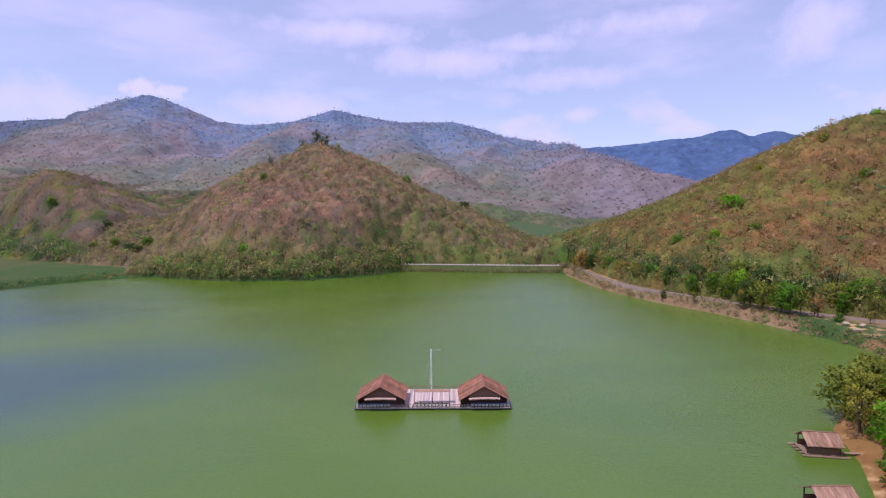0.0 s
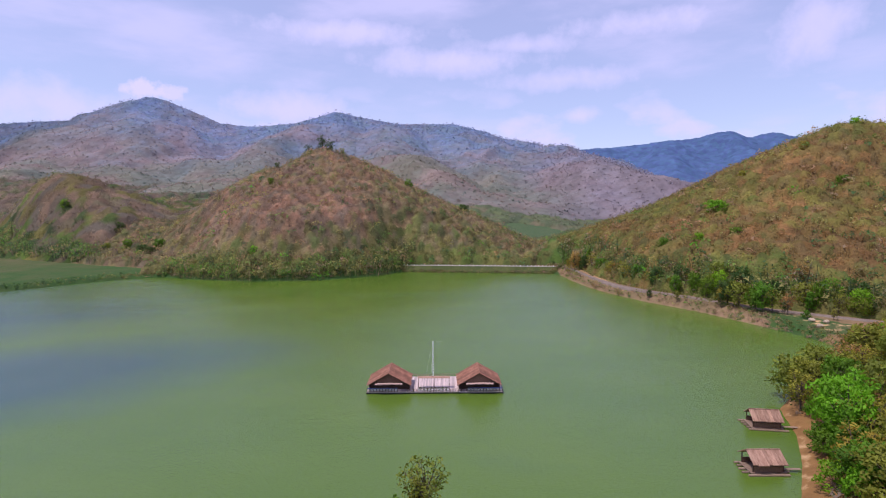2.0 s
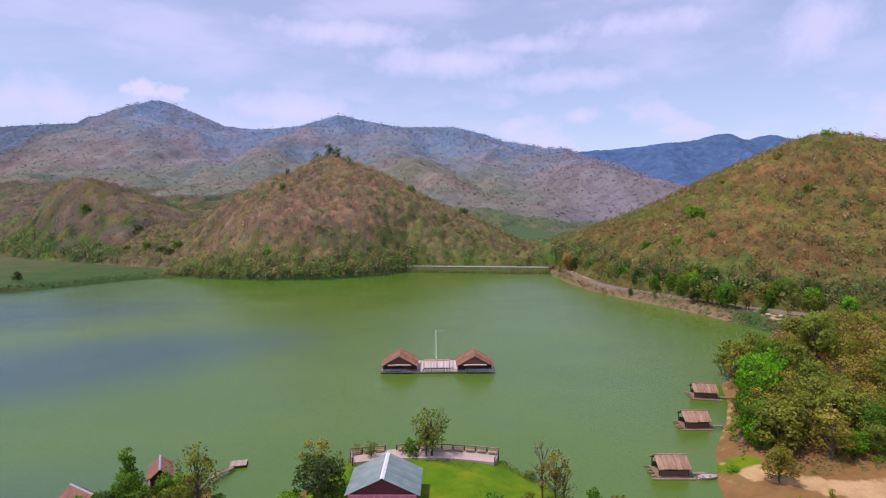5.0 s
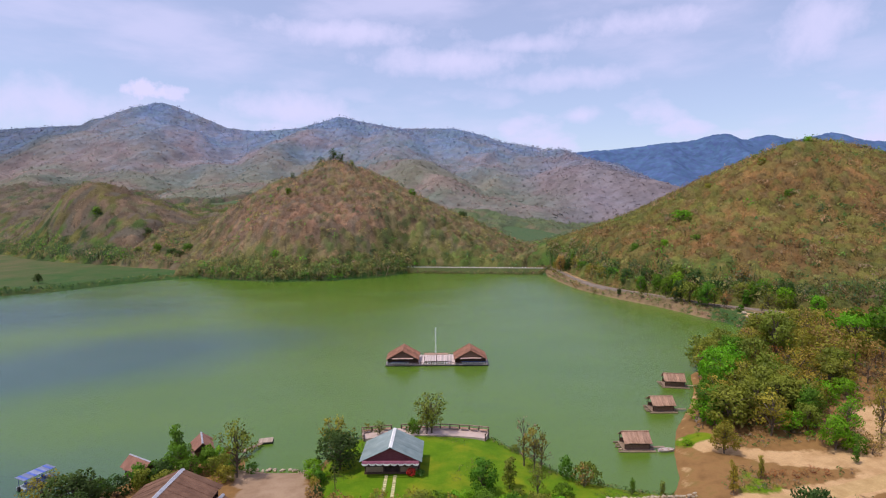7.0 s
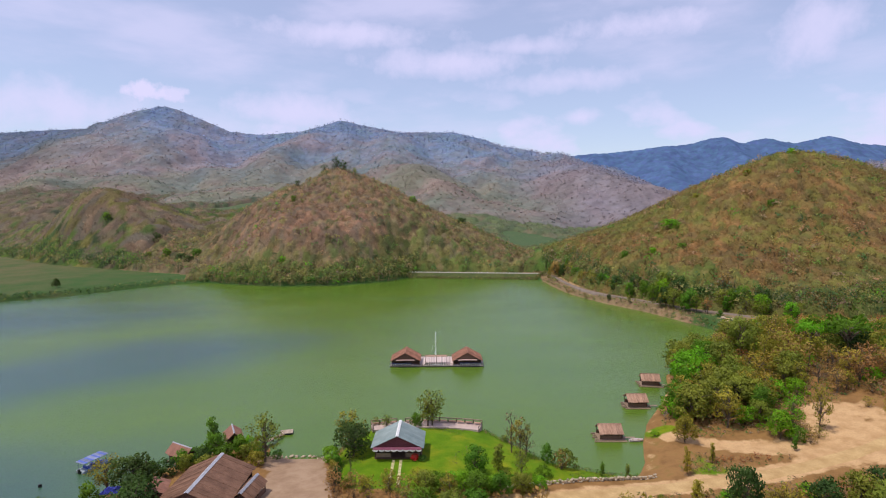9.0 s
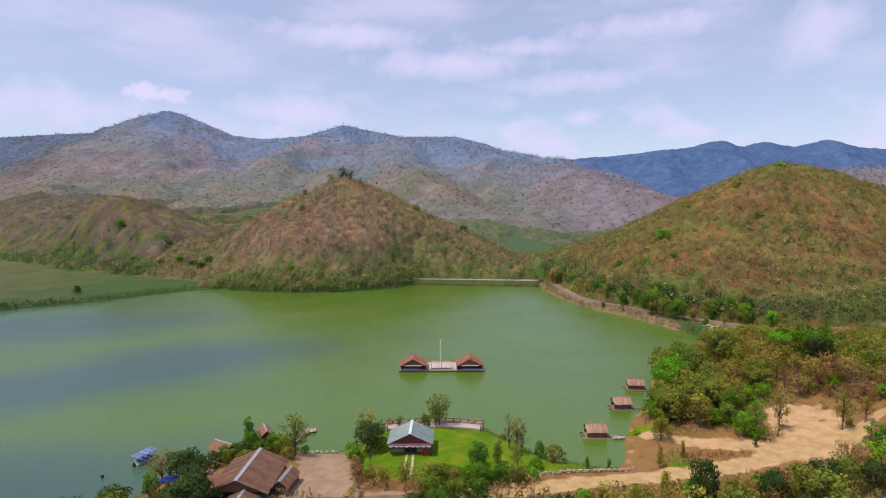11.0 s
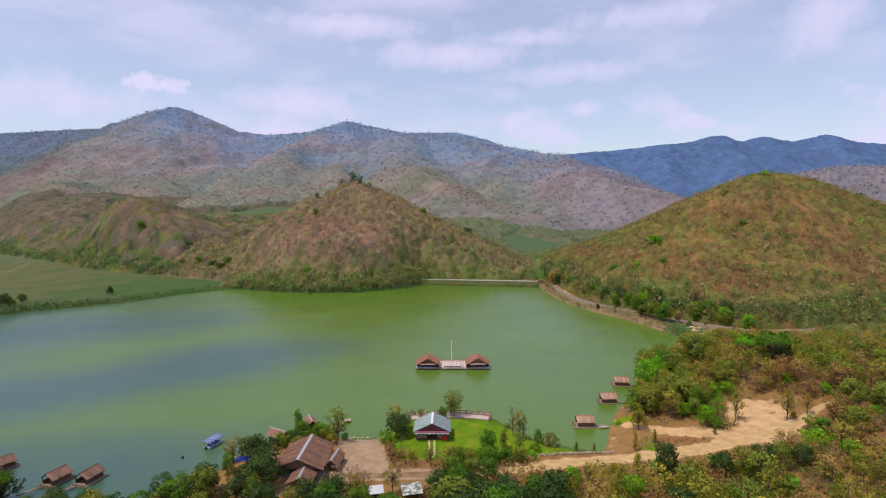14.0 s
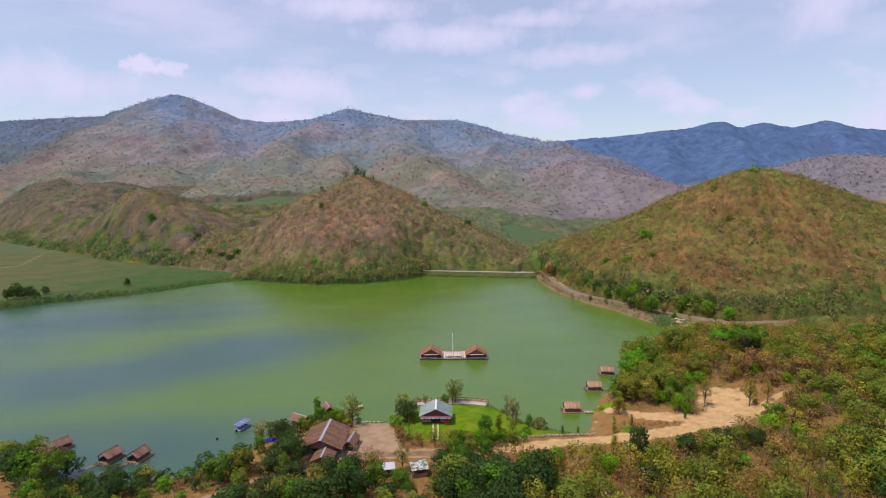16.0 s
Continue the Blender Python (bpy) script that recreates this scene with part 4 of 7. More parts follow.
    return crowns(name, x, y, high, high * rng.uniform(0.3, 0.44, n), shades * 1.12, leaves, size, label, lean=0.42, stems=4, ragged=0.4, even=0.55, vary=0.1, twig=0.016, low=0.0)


def make_headland_wood():
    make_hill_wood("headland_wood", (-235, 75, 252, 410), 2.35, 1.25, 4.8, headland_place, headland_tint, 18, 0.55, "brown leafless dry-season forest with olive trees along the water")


def make_right_wood():
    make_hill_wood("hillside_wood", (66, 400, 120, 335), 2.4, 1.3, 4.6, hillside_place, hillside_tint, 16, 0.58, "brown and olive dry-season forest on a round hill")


def make_left_wood():
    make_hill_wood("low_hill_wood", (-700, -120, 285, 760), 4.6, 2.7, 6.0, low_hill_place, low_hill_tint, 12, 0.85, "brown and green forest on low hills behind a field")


# range tints with the air's blue haze mixed into them
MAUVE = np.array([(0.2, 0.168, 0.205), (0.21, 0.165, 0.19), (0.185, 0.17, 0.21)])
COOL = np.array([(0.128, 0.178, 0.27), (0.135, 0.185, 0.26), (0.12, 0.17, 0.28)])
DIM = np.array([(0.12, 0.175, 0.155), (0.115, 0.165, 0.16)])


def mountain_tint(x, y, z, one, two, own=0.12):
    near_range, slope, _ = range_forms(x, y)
    hazed = np.clip(0.08 + 0.75 * haze_share(x, y, z, near_range - slope) + 0.8 * fractal(x + 300, y, 60, 4), 0, 1)
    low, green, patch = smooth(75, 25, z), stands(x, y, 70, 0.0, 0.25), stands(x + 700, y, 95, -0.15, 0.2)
    tint = stem_tints(one, two, (1.3 * (1 - hazed), 1.4 * hazed + 0.1, 0.3 * green + 0.5 * low * green), (MAUVE, COOL, DIM), own)
    near = stem_tints(one, two, (0.25 + 1.2 * (1 - hazed) * patch, 0.3 + 0.9 * (1 - patch), 0.05 + 0.6 * green * hazed + 0.5 * low + 0.5 * hazed), (FOOTHILL[:1], FOOTHILL[1:2], FOOTHILL[2:]), own)
    # painted haze thins to brown with nearness; the east keeps its mauve
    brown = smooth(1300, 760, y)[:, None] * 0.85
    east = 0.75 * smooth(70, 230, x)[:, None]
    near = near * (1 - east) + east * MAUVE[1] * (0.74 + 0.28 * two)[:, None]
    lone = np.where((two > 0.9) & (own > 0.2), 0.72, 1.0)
    # the far-west hollow's shade is put in as a tint up to 0.3 darker
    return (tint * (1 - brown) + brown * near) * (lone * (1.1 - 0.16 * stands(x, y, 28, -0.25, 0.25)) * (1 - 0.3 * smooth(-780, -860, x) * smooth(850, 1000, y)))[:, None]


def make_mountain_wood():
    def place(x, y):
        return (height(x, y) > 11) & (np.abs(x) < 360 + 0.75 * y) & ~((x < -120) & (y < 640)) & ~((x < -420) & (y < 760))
    canopy("mountain_wood", -1320, 1180, 620, 1320, 5.6, 11.0, 5.0, place, mountain_tint, FARTOPS, "leafless forest on a long mountain ridge, tinted mauve for haze", floor=0.6)
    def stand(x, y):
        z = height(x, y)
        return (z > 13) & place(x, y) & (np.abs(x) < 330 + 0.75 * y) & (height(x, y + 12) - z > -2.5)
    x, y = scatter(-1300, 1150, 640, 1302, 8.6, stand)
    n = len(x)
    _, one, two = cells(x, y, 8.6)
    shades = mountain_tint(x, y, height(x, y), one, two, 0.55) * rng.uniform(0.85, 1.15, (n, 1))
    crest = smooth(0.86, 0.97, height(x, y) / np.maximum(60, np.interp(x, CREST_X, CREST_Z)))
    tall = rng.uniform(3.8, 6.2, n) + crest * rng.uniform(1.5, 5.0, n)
    crowns("mountain_trees", x, y, tall, tall * rng.uniform(0.3, 0.42, n), shades * 1.7, 9, 2.1, "leafless and green trees on a long mountain ridge, tinted with haze", lean=0.42, mat=FARWOOD, ragged=0.4, even=0.75, vary=0.05, low=-0.2)


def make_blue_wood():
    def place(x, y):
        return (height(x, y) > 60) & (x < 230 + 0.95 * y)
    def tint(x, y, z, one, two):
        # both tints carry the blue of distance haze
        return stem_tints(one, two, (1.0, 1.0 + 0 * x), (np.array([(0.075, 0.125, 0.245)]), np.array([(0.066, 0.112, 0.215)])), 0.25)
    canopy("far_ridge_wood", 120, 2300, 1380, 1925, 7.0, 18.0, 9.0, place, tint, RIDGETOPS, "forest on a far ridge, tinted blue for haze", floor=0.5)


def valley_place(x, y):
    hill = (x > 70) & (y < 335) & (x < 250 + 0.45 * (400 - y))
    meadow = (meadow_reach(x, y, 92, 505, 40, 66) < 0.93) | (meadow_reach(x, y, -262, 560, 75, 62) < 0.93)
    clear = (outline_distance(x, y, LAKE) > 6) & (outline_distance(x, y, FIELD) > 2) & (outline_distance(x, y, ROAD, False) > 4)
    return clear & (HEADLAND(x, y) > 1.1) & ~hill & ~((x + y * 0.1) < -140) & ~meadow & ((y < 625) | (height(x, y) < 12))


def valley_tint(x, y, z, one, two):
    # far trees are greyed with distance, haze put into the tint
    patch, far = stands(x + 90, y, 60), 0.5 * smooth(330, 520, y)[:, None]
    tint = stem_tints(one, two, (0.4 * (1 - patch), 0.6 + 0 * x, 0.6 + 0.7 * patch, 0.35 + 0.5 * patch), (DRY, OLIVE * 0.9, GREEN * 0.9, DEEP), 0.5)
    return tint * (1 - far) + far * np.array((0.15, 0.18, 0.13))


def make_valley_wood():
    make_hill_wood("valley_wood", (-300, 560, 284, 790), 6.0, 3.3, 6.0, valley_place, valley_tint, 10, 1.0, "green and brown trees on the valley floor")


def make_bank_thicket():
    """Bushes that hang over the water round the headland, and along the road's foot."""
    def keep(x, y):
        d = outline_distance(x, y, LAKE)
        head = (x > -154) & (x < -18) & (d > -0.8) & (d < 11) & (y > 245)
        foot = (x > 66) & (x < 200) & (outline_distance(x, y, ROAD, False) > 4.0) & (outline_distance(x, y, ROAD, False) < 17) & (d > 7) & (y > 140) & (height(x, y) > 3.1) & (outline_distance(x, y, [(72.5, 262), (73.0, 246), (74.5, 231)], False) > 3.5)
        edge = outline_distance(x, y, FIELD)
        belt = (x > -560) & (x < -150) & (y > 278) & (edge > 0.5) & (edge < 6 + 12 * stands(x, y, 40, -0.2, 0.2)) & (HEADLAND(x, y) > 0.95) & (rng.rand(len(x)) < 0.5)
        return head | (foot & (outline_distance(x, y, GLADE) > 1)) | belt
    x, y = scatter(-560, 200, 140, 560, 1.9, keep)
    n = len(x)
    road, belt = x > 60, (x < -185) | (y > 300)
    tint = blend(n, (0.2 + 0.12 * road, 1.1 - 0.3 * road - 0.5 * belt, 0.7 + 0 * x, 0.5 + 0.35 * road + 0.55 * belt), (DRY, OLIVE * 1.1, GREEN * 1.1, DEEP), 0.9)
    lone = rng.rand(n) < 0.03
    tint[lone] = pick(VIVID, lone.sum()) * 0.8
    tint = tint * rng.uniform(0.7, 1.25, (n, 1))
    tall = rng.uniform(2.6, 8.2, n) * np.where(road, rng.uniform(0.7, 1.45, n), np.where(belt, rng.uniform(1.0, 1.9, n), 1.0))
    return crowns("bank_thicket", x, y, tall, tall * rng.uniform(0.3, 0.46, n), tint * 1.2, 32, 0.62, "olive and green thicket along the foot of the hills", lean=0.46, stems=1, ragged=0.6)


def make_hill_trees():
    """Rounder leafy trees that stand out of the dry wood on the slopes."""
    def keep(x, y):
        d, road = outline_distance(x, y, LAKE), outline_distance(x, y, ROAD, False)
        head = (HEADLAND(x, y) < 1.1) & (y < 380) & (d > 3) & (outline_distance(x, y, FIELD) > 2)
        right = (x > 72) & (x < 330) & (y > 150) & (y < 300) & (d > 8) & (road > 6)
        return (head | right) & (rng.rand(len(x)) < 0.35 + 0.65 * stands(x, y, 30, -0.1, 0.25))
    x, y = scatter(-235, 330, 150, 380, 6.0, keep)
    n = len(x)
    low = smooth(40, 8, outline_distance(x, y, LAKE))
    tint = choose(n, (0.7 - 0.5 * low, 1.0 + 0 * x, 0.4 + 0.6 * low, 0.03 + 0.05 * low, 0.25 + 0.5 * low), (DRY * (1, 0.95, 0.8), OLIVE, GREEN, VIVID * 0.8, DEEP))
    tall = rng.uniform(4.0, 7.5, n)
    return crowns("hill_trees", x, y, tall, tall * rng.uniform(0.32, 0.5, n), tint * 1.3, 34, 0.75, "scattered leafy olive and green trees on the slopes", lean=0.42, stems=1, ragged=0.6)


make_headland_wood()
make_hill_trees()
make_right_wood()
make_left_wood()
make_mountain_wood()
make_blue_wood()
make_valley_wood()
make_bank_thicket()

# ---- building kit ----
def link_mesh(name, bm, mat, smooth_faces=False):
    me = bpy.data.meshes.new(name)
    bmesh.ops.recalc_face_normals(bm, faces=bm.faces)
    bm.to_mesh(me)
    bm.free()
    me.materials.append(mat)
    if smooth_faces:
        me.polygons.foreach_set("use_smooth", [True] * len(me.polygons))
    return new(name, me)


def part(name, bm, mat, parent, label=""):
    ob = link_mesh(name, bm, mat)
    ob.parent = parent
    return tagged(ob, label)


def thing(name, label, category, place=None, group="", kind=""):
    ob = new(name)
    if place is not None:
        ob.matrix_basis = place
    return tagged(ob, label, category, group, kind)


def hull(bm, points, quads):
    vs = [bm.verts.new(p) for p in points]
    for q in quads:
        bm.faces.new([vs[i] for i in q])
    return vs


BOX = [(0, 3, 2, 1), (4, 5, 6, 7), (0, 1, 5, 4), (1, 2, 6, 5), (2, 3, 7, 6), (3, 0, 4, 7)]


def box(bm, x0, x1, y0, y1, z0, z1):
    return hull(bm, [(x0, y0, z0), (x1, y0, z0), (x1, y1, z0), (x0, y1, z0), (x0, y0, z1), (x1, y0, z1), (x1, y1, z1), (x0, y1, z1)], BOX)


def beam(bm, a, b, wide, deep=None, up=(0, 0, 1)):
    """A squared timber from a to b."""
    a, b = Vector(a), Vector(b)
    deep = wide if deep is None else deep
    ahead = (b - a).normalized()
    ref = Vector(up) if abs(ahead.dot(Vector(up))) < 0.95 else Vector((1, 0, 0))
    side = ahead.cross(ref).normalized() * wide / 2
    top = side.cross(ahead).normalized() * deep / 2
    return hull(bm, [a - side - top, a + side - top, a + side + top, a - side + top, b - side - top, b + side - top, b + side + top, b - side + top], BOX)


def tube(bm, a, b, r0, r1=None, n=8, caps=True):
    a, b = Vector(a), Vector(b)
    r1 = r0 if r1 is None else r1
    ahead = (b - a).normalized()
    ref = Vector((0, 0, 1)) if abs(ahead.z) < 0.9 else Vector((1, 0, 0))
    u = ahead.cross(ref).normalized()
    v = ahead.cross(u)
    rings = []
    for c, r in ((a, r0), (b, r1)):
        rings.append([bm.verts.new(c + (u * math.cos(6.2832 * k / n) + v * math.sin(6.2832 * k / n)) * r) for k in range(n)])
    for k in range(n):
        bm.faces.new((rings[0][k], rings[0][(k + 1) % n], rings[1][(k + 1) % n], rings[1][k]))
    if caps:
        bm.faces.new(rings[0][::-1])
        bm.faces.new(rings[1])


def solid(*makers):
    bm = bmesh.new()
    for make in makers:
        make(bm)
    return bm


def sheet(bm, x0, z0, x1, z1, y0, y1, thick, waves=0, depth=0.045):
    """A sloping roof sheet from (x0, z0) at the ridge to (x1, z1) at the eave, optionally ribbed along y."""
    n = max(1, waves * 4)
    dx, dz = x1 - x0, z1 - z0
    length = math.hypot(dx, dz)
    nx, nz = (-dz / length, dx / length) if dx > 0 else (dz / length, -dx / length)
    grid = []
    for k in range(n + 1):
        y = y0 + (y1 - y0) * k / n
        lift = depth * math.sin(k * math.pi / 2) if waves else 0
        grid.append([bm.verts.new((x + nx * (h + lift), y, z + nz * (h + lift))) for x, z, h in ((x0, z0, 0), (x1, z1, 0), (x1, z1, thick), (x0, z0, thick))])
    for a, b in zip(grid, grid[1:]):
        for i in range(4):
            bm.faces.new((a[i], a[(i + 1) % 4], b[(i + 1) % 4], b[i]))
    bm.faces.new(grid[0])
    bm.faces.new(grid[-1][::-1])


def gable_roof(owner, half, y0, y1, eave, apex, mat, piece, pieces, thick=0.06, waves=0, cap=None, jitter=0.03, rand=random, cap_half=0.22, ridge_label=""):
    """Two slopes of overlapping pieces under a ridge cap, the ridge along y."""
    roof = part("roof", solid(lambda bm: beam(bm, (0, y0 + 0.1, apex - 0.1), (0, y1 - 0.1, apex - 0.1), 0.12)), DARKWOOD, owner)
    step = (y1 - y0) / pieces
    for side in (-1, 1):
        for k in range(pieces):
            bm = bmesh.new()
            lift = rand.uniform(0, jitter) + (0.02 if k % 2 else 0)
            reach = half + rand.uniform(-0.06, 0.1) * (1 if jitter else 0)
            slope = (apex - eave) / half
            sheet(bm, 0.0, apex + lift, side * reach, apex - slope * reach + lift, y0 + k * step - 0.04, y0 + (k + 1) * step + 0.04, thick, waves)
            part(piece, bm, mat, roof)
    if cap is not None:
        bm = bmesh.new()
        slope = (apex - eave) / half
        for side in (-1, 1):
            sheet(bm, 0.0, apex + 0.1, side * cap_half, apex + 0.1 - slope * cap_half, y0 - 0.06, y1 + 0.06, 0.05)
        part("ridge_cap", bm, cap, roof, ridge_label)
    return roof


def gable_wall(bm, half, y, thick, low, eave, apex):
    p = [(-half, low), (half, low), (half, eave), (0, apex), (-half, eave)]
    front = [bm.verts.new((x, y, z)) for x, z in p]
    back = [bm.verts.new((x, y + thick, z)) for x, z in p]
    bm.faces.new(front)
    bm.faces.new(back[::-1])
    for k in range(5):
        bm.faces.new((front[k], front[(k + 1) % 5], back[(k + 1) % 5], back[k]))


def ground_at(x, y):
    return float(height(np.array([x]), np.array([y]))[0])

# ---- the floating restaurant raft ----
DECK_Z = 0.45


def make_main_raft():
    raft = thing("floating_raft", "long bamboo raft deck with railings floating on drums", "raft", pose(0, 96.6, 0))
    part("deck", solid(lambda bm: box(bm, -13.8, 13.8, 0, 9.4, 0.25, 0.38)), DECK, raft)
    rand = random.Random(3)
    x = -13.8
    while x < 13.7:
        w = rand.uniform(0.24, 0.36)
        part("plank", solid(lambda bm: box(bm, x, min(x + w - 0.03, 13.8), -0.05 + rand.uniform(-0.05, 0.02), 9.4 + rand.uniform(-0.02, 0.08), 0.38, DECK_Z + rand.uniform(-0.015, 0.015))), DECK, raft)
        x += w
    for y in (0.25, 2.4, 4.7, 7.0, 9.2):
        part("float_log", solid(lambda bm: tube(bm, (-13.9, y, 0.08), (13.9, y, 0.08), 0.24, n=10)), BLACK, raft)
    for x0, x1 in ((-13.7, -7.5), (-5.6, -3.6), (-3.4, 3.0), (3.2, 5.4), (6.7, 13.7)):
        plain_rail = (x0, x1) in ((-5.6, -3.6), (3.2, 5.4))
        rail = part("railing", solid(lambda bm: box(bm, x0, x1, -0.02, 0.07, 1.14 if not plain_rail else 0.95, 1.24 if not plain_rail else 1.02)), WOOD if plain_rail else BLUE if abs(x0) > 4 else DARKWOOD, raft, "" if plain_rail else "dark railing with white lattice")
        part("bottom_rail", solid(lambda bm: box(bm, x0, x1, 0.0, 0.05, 0.56, 0.62)), DARKWOOD, rail)
        n = max(2, round((x1 - x0) / 0.62))
        for k in range(n + 1):
            px = x0 + (x1 - x0) * k / n
            part("rail_post", solid(lambda bm: box(bm, px - 0.05, px + 0.05, -0.03, 0.06, DECK_Z, 1.16 if not plain_rail else 0.96)), DARKWOOD, rail)
            if k < n and not plain_rail:
                qx = x0 + (x1 - x0) * (k + 1) / n
                part("lattice", solid(lambda bm: beam(bm, (px + 0.07, 0.02, 0.66), (qx - 0.07, 0.02, 1.08), 0.035, 0.09), lambda bm: beam(bm, (px + 0.07, 0.05, 1.08), (qx - 0.07, 0.05, 0.66), 0.035, 0.09)), PAINT, rail)
    rail = part("back_railing", solid(lambda bm: box(bm, -5.0, 4.8, 9.3, 9.36, 0.95, 1.02)), WOOD, raft)
    for k in range(21):
        px = -5.0 + 9.8 * k / 20
        part("rail_post", solid(lambda bm: box(bm, px - 0.04, px + 0.04, 9.29, 9.37, DECK_Z, 1.0 + 0.1 * (k % 2))), WOOD, rail)
    return raft


def make_raft_house(x, seed):
    rand = random.Random(seed)
    house = thing("raft_house", "brown bamboo raft house under a rusty red gable roof", "hut", pose(x, 96.7, DECK_Z, 0, 0, 1.5), group="houses on the raft")
    gable_roof(house, 4.45, -0.35, 6.75, 1.32, 3.85, RUST, "roof_sheet", 8, 0.05, 2, None, 0.05, rand)
    part("ridge_roll", solid(lambda bm: tube(bm, (0, -0.35, 3.93), (0, 6.8, 3.93), 0.09, n=6)), RUST, house)
    part("gable", solid(lambda bm: gable_wall(bm, 2.7, 0.12, 0.08, 1.75, 1.95, 3.62)), WALL, house, "woven brown gable wall")
    part("back_wall", solid(lambda bm: gable_wall(bm, 4.1, 6.3, 0.1, 0.0, 1.3, 3.6)), WALL, house)
    for s in (-1, 1):
        part("side_wall", solid(lambda bm: box(bm, s * 4.1 - 0.05, s * 4.1 + 0.05, 0.6, 6.3, 0.0, 1.38)), WALL, house)
        for y in (0.5, 3.4):
            part("post", solid(lambda bm: box(bm, s * 2.6 - 0.06, s * 2.6 + 0.06, y - 0.06, y + 0.06, 0.0, 2.2)), DARKWOOD, house)
    part("partition", solid(lambda bm: box(bm, -4.1, 4.1, 1.5, 1.58, 0.0, 1.2)), DARKWOOD, house)
    awning = bmesh.new()
    n = 26
    for k in range(n):
        xa, xb = -2.75 + 5.5 * k / n, -2.75 + 5.5 * (k + 1) / n
        drop = 0.06 * math.sin(k * 1.9) + 0.16 * ((k + 0.5) / n * 2 - 1) ** 2
        box(awning, xa, xb, -0.85, -0.2, 1.74 - drop * 0.6 + 0.03 * math.sin(k * 0.9), 1.9 - drop * 0.6)
    part("awning", awning, PINK, house, "faded pink cloth awning")
    return house


def make_mast():
    mast = thing("lattice_mast", "pale green lattice mast with stay wires on the raft", "mast", pose(-0.55, 105.4, DECK_Z))
    top, r = 8.15, 0.15
    feet = [(r * math.cos(a), r * math.sin(a)) for a in (0.5, 2.6, 4.7)]
    for fx, fy in feet:
        part("leg", solid(lambda bm: tube(bm, (fx, fy, 0), (fx * 0.75, fy * 0.75, top), 0.034, n=6)), STEEL, mast)
    for k in range(22):
        z = 0.25 + k * 0.36
        c = 1 - 0.25 * z / top
        for i in range(3):
            a, b = feet[i], feet[(i + 1) % 3]
            part("rung", solid(lambda bm: beam(bm, (a[0] * c, a[1] * c, z), (b[0] * c, b[1] * c, z + 0.18), 0.035)), STEEL, mast)
    for ex, ey in ((-1.7, 0.3), (-0.3, -8.5)):
        wire = bmesh.new()
        last = Vector((0, 0, top - 0.1))
        for k in range(1, 9):
            u = k / 8
            p = Vector((ex * u, ey * u, (top - 0.1) * (1 - u) + 0.5 * u - 0.3 * math.sin(math.pi * u)))
            tube(wire, last, p, 0.006, n=4, caps=False)
            last = p
        part("stay_wire", wire, STEEL, mast)
    part("crosspiece", solid(lambda bm: beam(bm, (-0.1, 0, top - 0.3), (1.9, 0, top - 0.2), 0.015)), STEEL, mast)
    return mast


def make_pergola():
    frame_ = thing("pergola", "dark timber pergola with a tan thatch strip on the deck", "pergola", pose(-0.2, 96.9, DECK_Z))
    for x in (-3.15, 0.05, 3.15):
        for y, h in ((0.15, 1.95), (2.2, 2.1)):
            part("post", solid(lambda bm: box(bm, x - 0.045, x + 0.045, y - 0.045, y + 0.045, 0, h)), DARKWOOD, frame_)
    for k in range(9):
        x = -3.15 + 6.3 * k / 8
        part("rafter", solid(lambda bm: beam(bm, (x, 0.1, 2.0), (x, 2.3, 2.16), 0.05, 0.06)), WOOD, frame_)
    part("thatch_strip", solid(lambda bm: hull(bm, [(-3.3, 1.5, 2.16), (3.3, 1.5, 2.16), (3.3, 2.5, 2.26), (-3.3, 2.5, 2.26), (-3.3, 1.5, 2.24), (3.3, 1.5, 2.24), (3.3, 2.5, 2.34), (-3.3, 2.5, 2.34)], BOX)), THATCH, frame_, "tan thatch strip")
    return frame_


def leaf_ball(bm, centre, wide, tall, n, size, rand):
    for _ in range(n):
        a, c, r = rand.uniform(0, 6.28), rand.uniform(-1, 1), rand.uniform(0.4, 1) ** 0.5
        s = math.sqrt(1 - c * c)
        p = Vector(centre) + Vector((math.cos(a) * s * wide * r, math.sin(a) * s * wide * r, c * tall * r))
        u = Vector((rand.gauss(0, 1), rand.gauss(0, 1), rand.gauss(0, 1))).normalized() * size
        v = u.orthogonal().normalized() * size * 0.6
        v.rotate(Matrix.Rotation(rand.uniform(0, 6.28), 3, u))
        bm.faces.new([bm.verts.new(q) for q in (p - u, p + v, p + u, p - v)])


POTLEAF = plain("pot_leaves", (0.03, 0.07, 0.015), (0.06, 0.13, 0.02), 3, 0.7)
FLOWERS = plain("red_flowers", (0.4, 0.02, 0.015), (0.6, 0.05, 0.03), 5, 0.7)
GRASSY = plain("bush_leaves", (0.06, 0.14, 0.015), (0.1, 0.22, 0.025), 3, 0.7)


def make_pot_plant(x, y, z, seed):
    rand = random.Random(seed)
    pot = thing("potted_plant", "small dark potted plant beside the deck railing", "plant", pose(x, y, z), group="pots along the railing")
    part("pot", solid(lambda bm: tube(bm, (0, 0, 0), (0, 0, 0.28), 0.12, 0.18, 8)), DARKWOOD, pot)
    part("foliage", solid(lambda bm: leaf_ball(bm, (0, 0, 0.55), 0.28, 0.32, 60, 0.09, rand)), POTLEAF, pot)


make_main_raft()
make_raft_house(-9.25, 5)
make_raft_house(9.1, 6)
make_mast()
make_pergola()
for k in range(8):
    make_pot_plant(-2.9 + 0.75 * k, 97.05, DECK_Z, 40 + k)


